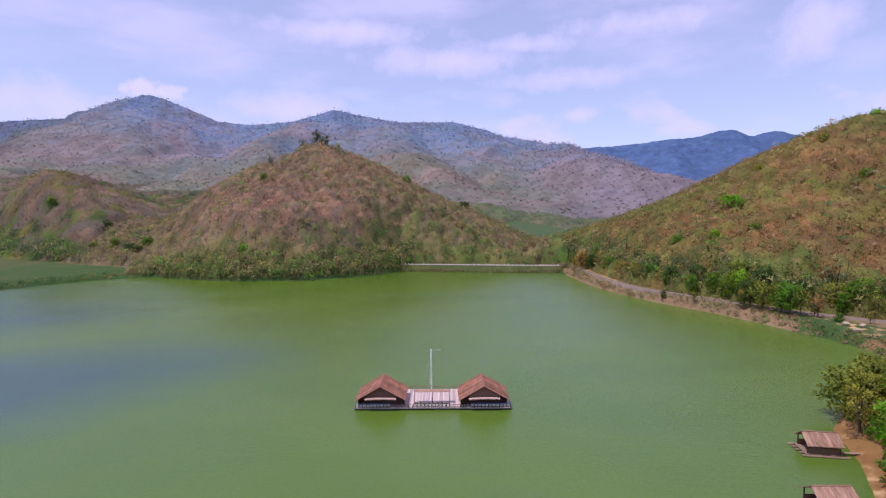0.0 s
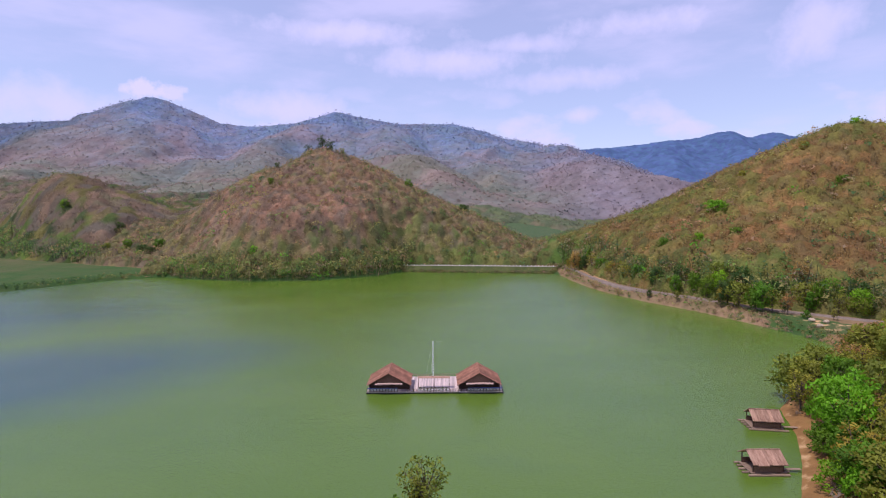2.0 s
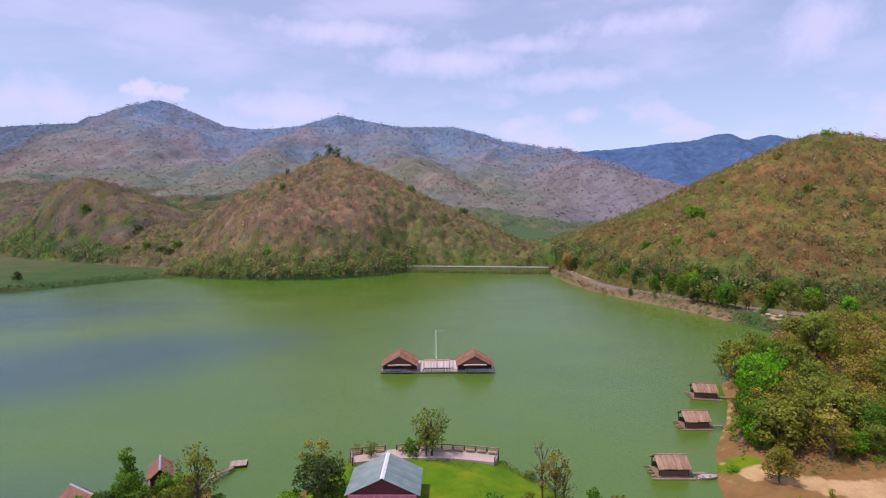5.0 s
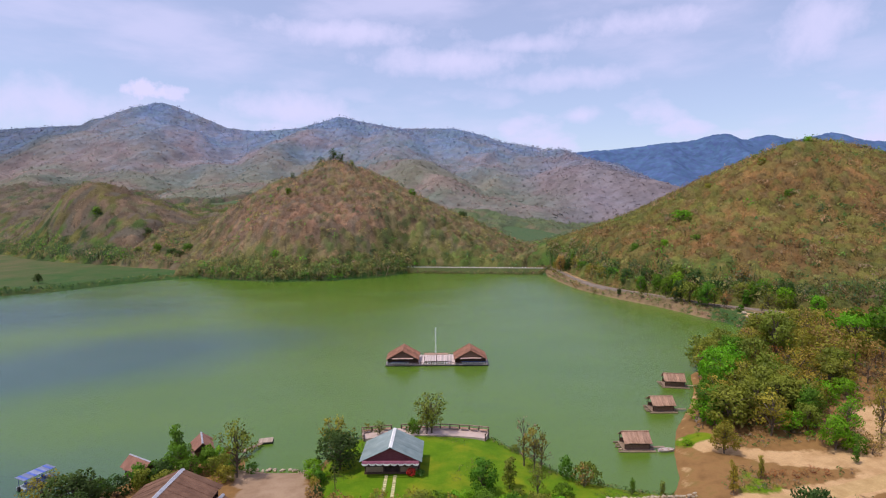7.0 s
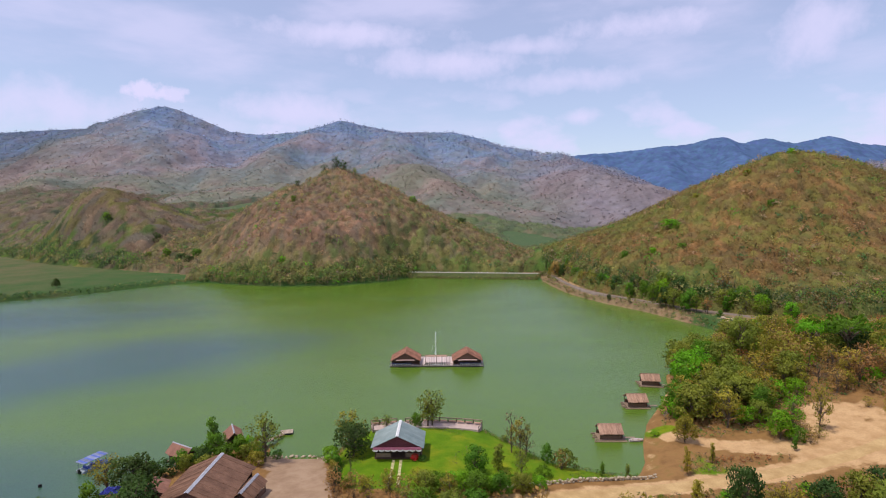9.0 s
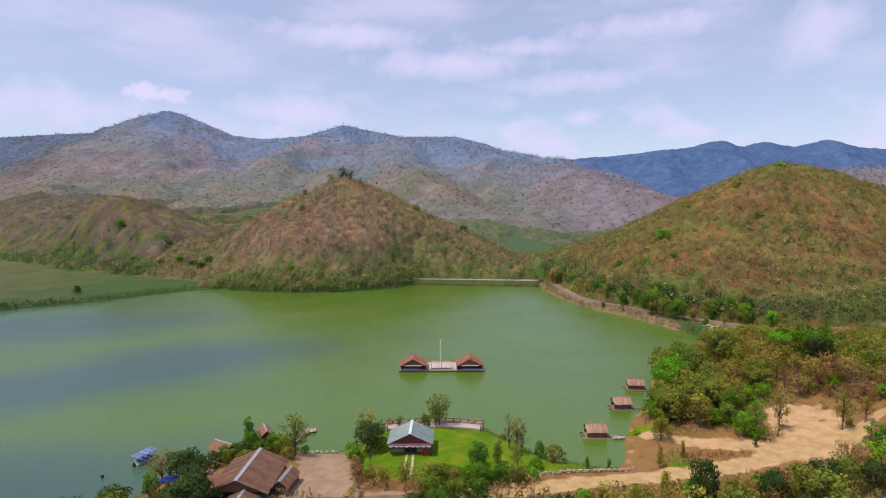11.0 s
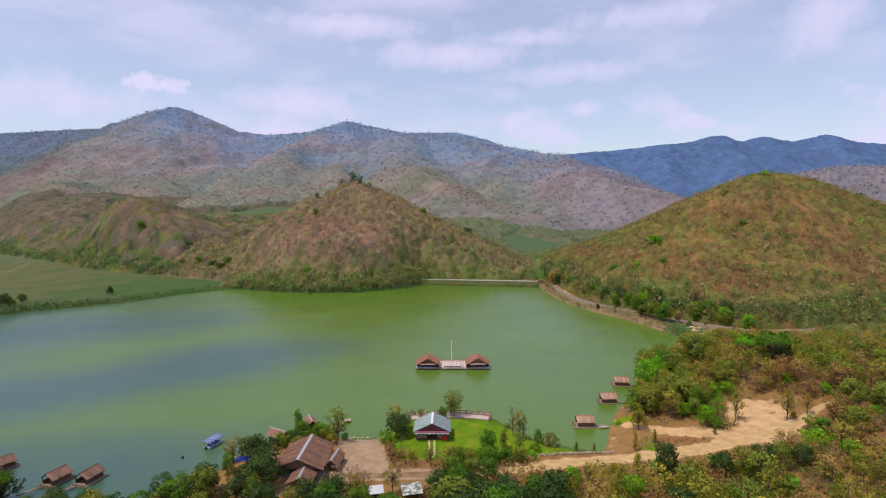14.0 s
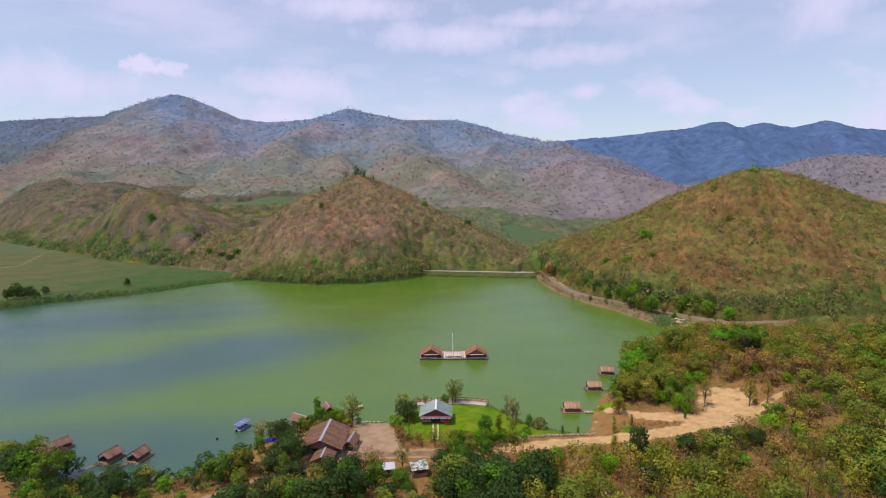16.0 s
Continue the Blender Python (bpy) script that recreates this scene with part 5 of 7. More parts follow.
# ---- small floating huts ----
def make_float_hut(x, y, turn, roof_mat, label, seed, gangway=True, length=5.3, group="small huts on the water"):
    rand = random.Random(seed)
    hut = thing("floating_hut", label, "hut", pose(x, y, 0, 0, 0, turn), group=group)
    for k in range(5):
        yy = -1.9 + 0.95 * k
        part("float_log", solid(lambda bm: tube(bm, (-length * 0.66 + rand.uniform(-0.3, 0.2), yy, 0.1), (length * 0.62 + rand.uniform(-0.2, 0.3), yy, 0.1), 0.19, n=8)), WOOD, hut)
    part("deck", solid(lambda bm: box(bm, -length * 0.53, length * 0.53, -1.8, 1.8, 0.27, 0.36)), WOOD, hut)
    for sx in (-1, 1):
        for sy in (-1, 1):
            part("post", solid(lambda bm: box(bm, sx * length * 0.45 - 0.06, sx * length * 0.45 + 0.06, sy * 1.45 - 0.06, sy * 1.45 + 0.06, 0.36, 1.95)), DARKWOOD, hut)
    for sy in (-1, 1):
        part("low_wall", solid(lambda bm: box(bm, -length * 0.45, length * 0.45, sy * 1.45 - 0.04, sy * 1.45 + 0.04, 0.36, 1.15)), WALL, hut)
    part("end_wall", solid(lambda bm: box(bm, length * 0.43, length * 0.47, -1.4, 1.4, 0.36, 1.8)), WALL, hut)
    part("back_wall", solid(lambda bm: box(bm, -length * 0.1, length * 0.43, 1.36, 1.41, 1.15, 1.75)), DARKWOOD, hut)
    roof = part("roof", solid(lambda bm: beam(bm, (-length / 2, 0, 2.78), (length / 2, 0, 2.78), 0.1)), DARKWOOD, hut)
    n = 7
    for side in (-1, 1):
        for k in range(n):
            bm = bmesh.new()
            x0 = -length / 2 + length * k / n
            lift = rand.uniform(0, 0.09)
            reach = 2.1 + rand.uniform(-0.16, 0.14)
            hull(bm, [(x0 - 0.05, 0, 2.82 + lift), (x0 + length / n + 0.05, 0, 2.82 + lift), (x0 + length / n + 0.05, side * reach, 1.5 + lift), (x0 - 0.05, side * reach, 1.5 + lift),
                      (x0 - 0.05, 0, 2.94 + lift), (x0 + length / n + 0.05, 0, 2.94 + lift), (x0 + length / n + 0.05, side * reach, 1.62 + lift), (x0 - 0.05, side * reach, 1.62 + lift)], BOX)
            part("thatch_panel", bm, roof_mat, roof)
    part("ridge_cap", solid(lambda bm: tube(bm, (-length / 2 - 0.05, 0, 2.98), (length / 2 + 0.05, 0, 2.98), 0.11, n=6)), roof_mat, roof)
    if gangway:
        part("gangway", solid(lambda bm: beam(bm, (length * 0.55, -0.6, 0.34), (length * 0.55 + 2.4, -0.75, 0.42), 0.5, 0.06)), WOOD, hut)
    return hut


HUT = "tan thatched hut on a log raft near the shore"
make_float_hut(36.6, 49.0, 0, THATCH, HUT, 21, length=4.8)
make_float_hut(47.9, 66.0, 0, THATCH, HUT, 22, length=4.7)
make_float_hut(56.6, 80.6, -9, THATCH, HUT, 23, length=4.7)
REDTHATCH = plain("red_thatch", (0.13, 0.07, 0.052), (0.26, 0.145, 0.11), 1.5, 0.95, bump=0.04, vary=0.2, squash=(2.5, 0.6, 1))
REDHUT = "reddish thatched hut on a log raft with a gangway"
make_float_hut(-90.0, 19.4, 72, REDTHATCH, REDHUT, 24, False, 4.7)
make_float_hut(-82.8, 19.8, 76, REDTHATCH, REDHUT, 25, False, 4.7)
make_float_hut(-107.5, 25.0, 60, REDTHATCH, REDHUT, 26, False, 4.5)


def make_gangway(a, b, width, label):
    walk_ = thing("gangway", label, "gangway")
    a, b = Vector(a), Vector(b)
    n = max(3, int((b - a).length / 0.45))
    side = Vector((-(b - a).y, (b - a).x, 0)).normalized() * width / 2
    for s in (-1, 1):
        part("beam", solid(lambda bm: beam(bm, a + side * s * 0.8, b + side * s * 0.8, 0.1)), WOOD, walk_)
    for k in range(n):
        c = a + (b - a) * ((k + 0.5) / n) + Vector((0, 0, 0.08))
        part("plank", solid(lambda bm: beam(bm, c - side, c + side, 0.34, 0.04)), WOOD, walk_)


make_gangway((-91.4, 16.4, 0.4), (-93.6, 12.2, 0.7), 0.6, "narrow plank gangway from a hut to the shore")
make_gangway((-84.0, 16.6, 0.4), (-87.6, 11.2, 0.8), 0.7, "pale plank gangway from a hut to the shore")


def make_skiff():
    boat = thing("skiff", "small pale wooden boat moored beside a floating hut", "boat", pose(41.6, 47.4, 0, 0, 0, 8))
    bm = bmesh.new()
    rings = []
    for k in range(7):
        u = k / 6
        w = 0.55 * math.sin(math.pi * (0.12 + 0.82 * u)) ** 0.7
        rings.append([bm.verts.new((-1.5 + 3.0 * u, s * w * f, z)) for s, f, z in ((-1, 1, 0.42), (-1, 0.6, 0.02), (1, 0.6, 0.02), (1, 1, 0.42), (1, 0.86, 0.42), (1, 0.5, 0.1), (-1, 0.5, 0.1), (-1, 0.86, 0.42))])
    for a, b in zip(rings, rings[1:]):
        for i in range(8):
            bm.faces.new((a[i], a[(i + 1) % 8], b[(i + 1) % 8], b[i]))
    bm.faces.new(rings[0])
    bm.faces.new(rings[-1])
    part("hull", bm, DECK, boat)
    for x in (-0.6, 0.5):
        part("bench", solid(lambda bm: box(bm, x - 0.12, x + 0.12, -0.42, 0.42, 0.3, 0.34)), WOOD, boat)


make_skiff()


def make_pontoon_boat():
    boat = thing("pontoon_boat", "pontoon boat with a blue and white striped canopy", "boat", pose(-62.2, 37.1, 0, 0, 0, 69) @ Matrix.Diagonal((0.74, 0.85, 0.9, 1)))
    for s in (-1, 1):
        part("pontoon", solid(lambda bm: tube(bm, (-3.3, s * 0.85, 0.15), (3.2, s * 0.85, 0.15), 0.3, n=10)), HULL, boat)
    part("deck", solid(lambda bm: box(bm, -3.2, 3.2, -1.2, 1.2, 0.42, 0.5)), HULL, boat)
    for x in (-2.7, 0, 2.7):
        for s in (-1, 1):
            part("post", solid(lambda bm: tube(bm, (x, s * 1.1, 0.5), (x, s * 1.1, 2.1), 0.035, n=6)), BLUE, boat)
    for k in range(12):
        x0 = -3.2 + 6.4 * k / 12
        part("canopy_strip", solid(lambda bm: hull(bm, [(x0, -1.35, 2.08), (x0 + 0.5, -1.35, 2.08), (x0 + 0.5, 1.35, 2.16), (x0, 1.35, 2.16), (x0, -1.35, 2.13), (x0 + 0.5, -1.35, 2.13), (x0 + 0.5, 1.35, 2.21), (x0, 1.35, 2.21)], BOX)), BLUE if k % 3 == 1 else CANVAS, boat)
    for x in (-1.6, 0.2, 1.7):
        part("bench", solid(lambda bm: box(bm, x - 0.2, x + 0.2, -0.9, 0.9, 0.5, 0.9)), BLUE, boat)
    part("motor", solid(lambda bm: box(bm, -3.6, -3.2, -0.2, 0.2, 0.1, 0.9)), BLACK, boat)


HULL = plain("dull_hull_paint", (0.2, 0.24, 0.26), (0.34, 0.38, 0.4), 3, 0.5)
CANVAS = plain("pale_canvas", (0.16, 0.18, 0.3), (0.26, 0.28, 0.42), 2, 0.7)
make_pontoon_boat()


def make_buoy():
    b = thing("buoy", "small dark buoy floating on the water", "buoy", pose(-66.8, 30.3, 0))
    part("drum", solid(lambda bm: tube(bm, (0, 0, -0.2), (0, 0, 0.45), 0.3, 0.26, 10)), BLACK, b)


make_buoy()


# ---- the lawn hall ----
def make_hall():
    g = 2.35
    hall = thing("lawn_hall", "open pavilion with a blue-grey tin gable roof and maroon bunting", "pavilion", pose(-5.3, 34.3, g))
    gable_roof(hall, 4.75, 0.0, 6.9, 2.5, 4.72, TIN, "roof_sheet", 8, 0.04, 4, PAINT, 0.0, cap_half=0.26, ridge_label="white ridge cap")
    part("floor_slab", solid(lambda bm: box(bm, -4.25, 4.25, 1.35, 6.5, -0.4, 0.18)), DARKWOOD, hall)
    part("back_wall", solid(lambda bm: box(bm, -4.1, 4.1, 6.3, 6.42, 0.18, 2.5)), WALL, hall)
    for s in (-1, 1):
        part("side_wall", solid(lambda bm: box(bm, s * 4.1 - 0.06, s * 4.1 + 0.06, 1.6, 6.3, 0.18, 1.1)), WALL, hall)
    for x0, x1 in ((-4.1, -1.25), (1.25, 4.1)):
        part("front_wall", solid(lambda bm: box(bm, x0, x1, 1.5, 1.62, 0.18, 0.95)), TIMBER, hall, "pale brown timber wall")
    for x in (-4.1, -1.25, 1.25, 4.1):
        part("post", solid(lambda bm: box(bm, x - 0.09, x + 0.09, 1.46, 1.64, 0.18, 2.55)), DARKWOOD, hall)
        part("back_post", solid(lambda bm: box(bm, x - 0.09, x + 0.09, 6.2, 6.38, 0.18, 2.5)), DARKWOOD, hall)
    part("gable", solid(lambda bm: gable_wall(bm, 4.2, 0.3, 0.07, 2.45, 2.62, 4.5)), MAROONWALL, hall, "dark maroon gable boards")
    part("fascia", solid(lambda bm: box(bm, -4.3, 4.3, -0.16, -0.06, 2.3, 2.72)), MAROON, hall, "maroon cloth fascia")
    for k in range(8):
        c = -3.85 + 7.7 * k / 7
        bm = bmesh.new()
        for j in range(8):
            a0, a1 = math.pi * j / 8, math.pi * (j + 1) / 8
            ring = [(c + 0.53 * math.cos(a0), 2.36 - 0.36 * math.sin(a0)), (c + 0.53 * math.cos(a1), 2.36 - 0.36 * math.sin(a1)), (c + 0.46 * math.cos(a1), 2.37 - 0.1 * math.sin(a1)), (c + 0.46 * math.cos(a0), 2.37 - 0.1 * math.sin(a0))]
            hull(bm, [(px, -0.24, pz) for px, pz in ring] + [(px, -0.2, pz) for px, pz in ring], BOX)
        part("bunting", bm, PAINT, hall, "white scalloped bunting")
    for x in (-2.6, 2.6):
        for y in (2.6, 4.6):
            part("table", solid(lambda bm: box(bm, x - 0.7, x + 0.7, y - 0.4, y + 0.4, 0.86, 0.92), lambda bm: box(bm, x - 0.08, x + 0.08, y - 0.08, y + 0.08, 0.18, 0.86)), WOOD, hall)


TIMBER = plain("timber_board", (0.3, 0.2, 0.14), (0.42, 0.3, 0.22), 2, 0.8)
MAROONWALL = plain("maroon_board", (0.12, 0.03, 0.04), (0.2, 0.06, 0.07), 2, 0.8, squash=(1, 1, 6))
make_hall()


def make_shrub(name, x, y, wide, tall, mat, label, seed, n=220, leaf=0.14, group=""):
    rand = random.Random(seed)
    s = thing(name, label, "shrub", pose(x, y, ground_at(x, y)), group=group)
    part("stems", solid(*[(lambda bm, a=a: tube(bm, (0, 0, -0.1), (math.cos(a) * wide * 0.5, math.sin(a) * wide * 0.5, tall * 0.7), 0.04, 0.015, 5)) for a in (0.3, 1.9, 3.4, 5.0)]), BARK, s)
    part("foliage", solid(lambda bm: leaf_ball(bm, (0, 0, tall * 0.55), wide, tall * 0.5, n, leaf, rand)), mat, s)


make_shrub("flower_shrub", -2.2, 34.9, 0.75, 1.2, FLOWERS, "red flowering shrub against the hall front", 60, 260, 0.12)
make_shrub("green_shrub", -0.9, 34.9, 0.8, 1.0, GRASSY, "low green shrub against the hall front", 61, 260, 0.12)


def make_stepping_path(x, bend, seed):
    rand = random.Random(seed)
    path = thing("stepping_path", "row of pale stepping slabs across the lawn", "path", pose(0, 0, 0), group="rows of slabs", kind="structure")
    y = 35.0
    while y > 25.6:
        bm = bmesh.new()
        px = x + bend * (35.0 - y)
        z = ground_at(px, y)
        box(bm, px - 0.24 + rand.uniform(-0.03, 0.03), px + 0.24, y - 0.17, y + 0.17, z - 0.1, z + 0.06)
        part("slab", bm, SLAB, path)
        y -= 0.5


SLAB = plain("pale_slab", (0.5, 0.42, 0.22), (0.68, 0.6, 0.36), 2, 0.85)
make_stepping_path(-6.05, 0.02, 8)
make_stepping_path(-4.72, 0.03, 9)


# ---- the promenade by the water ----
def arc(u, out=0.0):
    """A place along the promenade's curve, u from 0 to 1; out metres towards the water."""
    a = radians(105.8 - 31.6 * u)
    return -0.9 + (41.4 + out) * math.cos(a), 10.3 + (41.4 + out) * math.sin(a)


def make_promenade():
    deck = thing("promenade", "curved pink paved terrace along the shore", "terrace", kind="structure")
    n = 44
    for k in range(n):
        u0, u1 = k / n, (k + 1) / n - 0.0004
        for j in range(3):
            bm = bmesh.new()
            a, b, c, d = arc(u0, -1.5 + 1.05 * j), arc(u1, -1.5 + 1.05 * j), arc(u1, -0.455 + 1.05 * j), arc(u0, -0.455 + 1.05 * j)
            hull(bm, [(*p, 0.3) for p in (a, d, c, b)] + [(*p, 1.86) for p in (a, d, c, b)], BOX)
            part("paving_slab", bm, PAVING, deck)
    fence = thing("log_fence", "weathered log bench fence along the terrace edge", "fence")
    n = 13
    for k in range(n + 1):
        u = k / n
        x, y = arc(u, 1.45)
        part("post", solid(lambda bm: box(bm, x - 0.09, x + 0.09, y - 0.09, y + 0.09, -0.6, 2.75)), DARKWOOD, fence)
        if k < n and k not in (3,):
            x2, y2 = arc(u + 1 / n, 1.45)
            part("log_rail", solid(lambda bm: beam(bm, (x, y, 2.68), (x2, y2, 2.68), 0.16)), WOOD, fence)
            a, b = arc(u + 0.1 / n, 1.0), arc(u + 0.9 / n, 1.0)
            part("bench_plank", solid(lambda bm: beam(bm, (*a, 2.28), (*b, 2.28), 0.55, 0.09)), THATCH, fence, "pale bench plank")
            part("low_rail", solid(lambda bm: beam(bm, (x, y, 2.2), (x2, y2, 2.2), 0.12)), DARKWOOD, fence)
    for u in (0.0, 1.0):
        a, b = arc(u, 1.45), arc(u, -1.5)
        part("end_rail", solid(lambda bm: beam(bm, (*a, 2.6), (*b, 2.45), 0.13)), WOOD, fence)
        part("end_post", solid(lambda bm: box(bm, b[0] - 0.09, b[0] + 0.09, b[1] - 0.09, b[1] + 0.09, 0.6, 2.7)), DARKWOOD, fence)


make_promenade()


# ---- the shore restaurant and its huts ----
def make_restaurant():
    g = 2.3
    place = thing("lakeside_restaurant", "large brown-roofed restaurant with pale ridge caps beside a sandy yard", "building", pose(-34.0, 16.4, g, 0, 0, 0))
    rand = random.Random(12)
    gable_roof(place, 5.55, 0.0, 12.2, 2.1, 4.5, TILE, "roof_sheet", 12, 0.06, 2, RIDGE, 0.02, rand, 0.32, "pale lilac ridge cap")
    part("floor_slab", solid(lambda bm: box(bm, -5.3, 5.3, 0.5, 11.8, -0.5, 0.15)), CONCRETE, place)
    part("front_gable", solid(lambda bm: gable_wall(bm, 4.9, 0.7, 0.1, 2.1, 2.3, 4.2)), WALL, place)
    part("back_wall", solid(lambda bm: gable_wall(bm, 5.15, 11.5, 0.12, 0.1, 2.05, 4.3)), WALL, place)
    part("west_wall", solid(lambda bm: box(bm, -5.2, -5.05, 0.7, 11.5, 0.1, 2.05)), WALL, place)
    for y in (0.8, 3.5, 6.2, 8.9, 11.4):
        part("post", solid(lambda bm: box(bm, 5.05, 5.2, y - 0.08, y + 0.08, 0.1, 2.1)), DARKWOOD, place)
    part("counter", solid(lambda bm: box(bm, 1.6, 4.7, 6.0, 6.5, 0.15, 1.1)), DARKWOOD, place)
    porch = thing("porch", "lower brown roofed porch before the restaurant", "porch", pose(-32.6, 11.6, g))
    gable_roof(porch, 2.8, 0, 5.2, 1.5, 2.7, TILE, "roof_sheet", 5, 0.05, 2, RIDGE, 0.02, rand, 0.24)
    part("gable", solid(lambda bm: gable_wall(bm, 2.5, 0.4, 0.08, 1.2, 1.45, 2.45)), WALL, porch)
    for x in (-2.5, 2.5):
        for y in (0.5, 4.6):
            part("post", solid(lambda bm: box(bm, x - 0.08, x + 0.08, y - 0.08, y + 0.08, -0.1, 1.5)), DARKWOOD, porch)
    part("low_wall", solid(lambda bm: box(bm, -2.5, 2.5, 0.5, 0.58, -0.1, 0.8)), WALL, porch)
    wing = thing("side_wing", "narrow gabled wing with a pale ridge cap", "annex", pose(-27.5, 19.4, g, 0, 0, -6))
    gable_roof(wing, 1.7, 0, 5.8, 1.55, 2.75, TILE, "roof_sheet", 6, 0.05, 2, RIDGE, 0.02, rand, 0.28)
    part("gable", solid(lambda bm: gable_wall(bm, 1.35, 0.3, 0.07, 1.3, 1.5, 2.5)), DARKWOOD, wing)
    for x in (-1.35, 1.35):
        for y in (0.3, 3.0, 5.5):
            part("post", solid(lambda bm: box(bm, x - 0.07, x + 0.07, y - 0.07, y + 0.07, -0.1, 1.55)), DARKWOOD, wing)
    part("half_wall", solid(lambda bm: box(bm, 1.3, 1.4, 0.4, 5.4, -0.1, 0.8)), WALL, wing)
    lean = thing("low_shed", "small brick-red roofed shed behind the restaurant", "shed", pose(-41.8, 20.6, g, 0, 0, 20))
    gable_roof(lean, 2.2, 0, 4.5, 1.5, 2.5, BRICKRED, "roof_sheet", 5, 0.05, 0, None, 0.03, rand)
    part("walls", solid(lambda bm: box(bm, -1.7, 1.7, 0.4, 4.1, -0.2, 1.6)), WALL, lean)


make_restaurant()


def make_shore_hut(x, y, turn, half, length, seed):
    rand = random.Random(seed)
    g = 1.2
    hut = thing("shore_hut", "stilt hut with a dusty red gable roof and pale ridge", "hut", pose(x, y, g, 0, 0, turn), group="huts on the shore")
    gable_roof(hut, half, -length / 2, length / 2, 1.9, 3.3, BRICKRED, "roof_sheet", 6, 0.05, 0, RIDGE, 0.02, rand, 0.12, "pale ridge cap")
    part("walls", solid(lambda bm: box(bm, -half * 0.75, half * 0.75, -length * 0.4, length * 0.4, 0.4, 1.95)), WALL, hut)
    for e in (-1, 1):
        part("gable", solid(lambda bm: gable_wall(bm, half * 0.75, e * length * 0.4 - 0.04, 0.08, 1.8, 2.0, 3.05)), DARKWOOD, hut)
    part("platform", solid(lambda bm: box(bm, -half * 0.95, half * 0.95, -length * 0.55, length * 0.48, 0.28, 0.4)), WOOD, hut)
    for sx in (-1, 1):
        for sy in (-1, 1):
            part("stilt", solid(lambda bm: tube(bm, (sx * half * 0.7, sy * length * 0.4, -2.4), (sx * half * 0.7, sy * length * 0.4, 0.3), 0.09, n=6)), DARKWOOD, hut)
    part("window", solid(lambda bm: box(bm, -0.4, 0.4, -length * 0.4 - 0.03, -length * 0.4 + 0.02, 0.9, 1.6)), SHADOWGLASS, hut)


make_shore_hut(-38.5, 43.6, 28, 1.7, 4.8, 71)
make_shore_hut(-44.9, 36.5, 62, 1.7, 5.4, 72)


DOCKWOOD = plain("sun_bleached_planks", (0.3, 0.22, 0.17), (0.46, 0.36, 0.28), 1.2, 0.85, bump=0.01, squash=(5, 1, 1))


def make_dock():
    dock = thing("floating_dock", "square plank dock floating off the sandy shore", "dock", pose(-30.5, 51.4, 0, 0, 0, 14) @ Matrix.Diagonal((0.85, 0.9, 1, 1)))
    part("deck", solid(lambda bm: box(bm, -1.5, 1.5, -1.0, 1.0, 0.3, 0.42)), DOCKWOOD, dock)
    for k in range(8):
        part("plank", solid(lambda bm: box(bm, -1.5 + 0.375 * k + 0.01, -1.5 + 0.375 * (k + 1) - 0.01, -1.05, 1.05, 0.42, 0.47)), DOCKWOOD, dock)
    for y in (-0.7, 0.7):
        part("float_log", solid(lambda bm: tube(bm, (-1.6, y, 0.1), (1.6, y, 0.1), 0.22, n=8)), BLACK, dock)


make_dock()
make_gangway((-30.8, 50.0, 0.45), (-32.6, 45.2, 1.1), 0.8, "white plank gangway from the shore to the dock")


def make_tiny_shed(name, x, y, turn, wide, deep, tall, roof_mat, label):
    g = ground_at(x, y)
    shed = thing(name, label, "shed", pose(x, y, g, 0, 0, turn))
    part("roof", solid(lambda bm: hull(bm, [(-wide / 2 - 0.3, -deep / 2 - 0.3, tall), (wide / 2 + 0.3, -deep / 2 - 0.3, tall), (wide / 2 + 0.3, deep / 2 + 0.3, tall + 0.5), (-wide / 2 - 0.3, deep / 2 + 0.3, tall + 0.5),
                                            (-wide / 2 - 0.3, -deep / 2 - 0.3, tall + 0.06), (wide / 2 + 0.3, -deep / 2 - 0.3, tall + 0.06), (wide / 2 + 0.3, deep / 2 + 0.3, tall + 0.56), (-wide / 2 - 0.3, deep / 2 + 0.3, tall + 0.56)], BOX)), roof_mat, shed)
    for sx in (-1, 1):
        for sy in (-1, 1):
            part("post", solid(lambda bm: box(bm, sx * wide / 2 - 0.07, sx * wide / 2 + 0.07, sy * deep / 2 - 0.07, sy * deep / 2 + 0.07, -0.2, tall + 0.2 + 0.2 * sy)), DARKWOOD, shed)
    part("wall", solid(lambda bm: box(bm, -wide / 2, wide / 2, deep / 2 - 0.05, deep / 2 + 0.05, 0, tall)), WALL, shed)
    part("counter", solid(lambda bm: box(bm, -wide / 2, wide / 2, -deep / 2, -deep / 2 + 0.4, 0, 0.95)), WOOD, shed)


def patchy():
    m, nodes, links, shader = material("patched_tin", 0.6)
    n = noise_node(nodes, links, 1.4, 3, 0.5)
    links.new(ramp_node(nodes, links, n, ((0.44, (0.1, 0.12, 0.08)), (0.6, (0.5, 0.5, 0.47)))), shader.inputs["Base Color"])
    return m


PATCHED = patchy()
make_tiny_shed("market_stall", -15.6, 8.2, 12, 2.4, 1.8, 2.2, RIDGE, "small stall with a white sheet roof")
make_tiny_shed("store_shed", -8.4, 8.8, 14, 3.6, 3.0, 2.1, PATCHED, "shed with a patched white and dark tin roof")


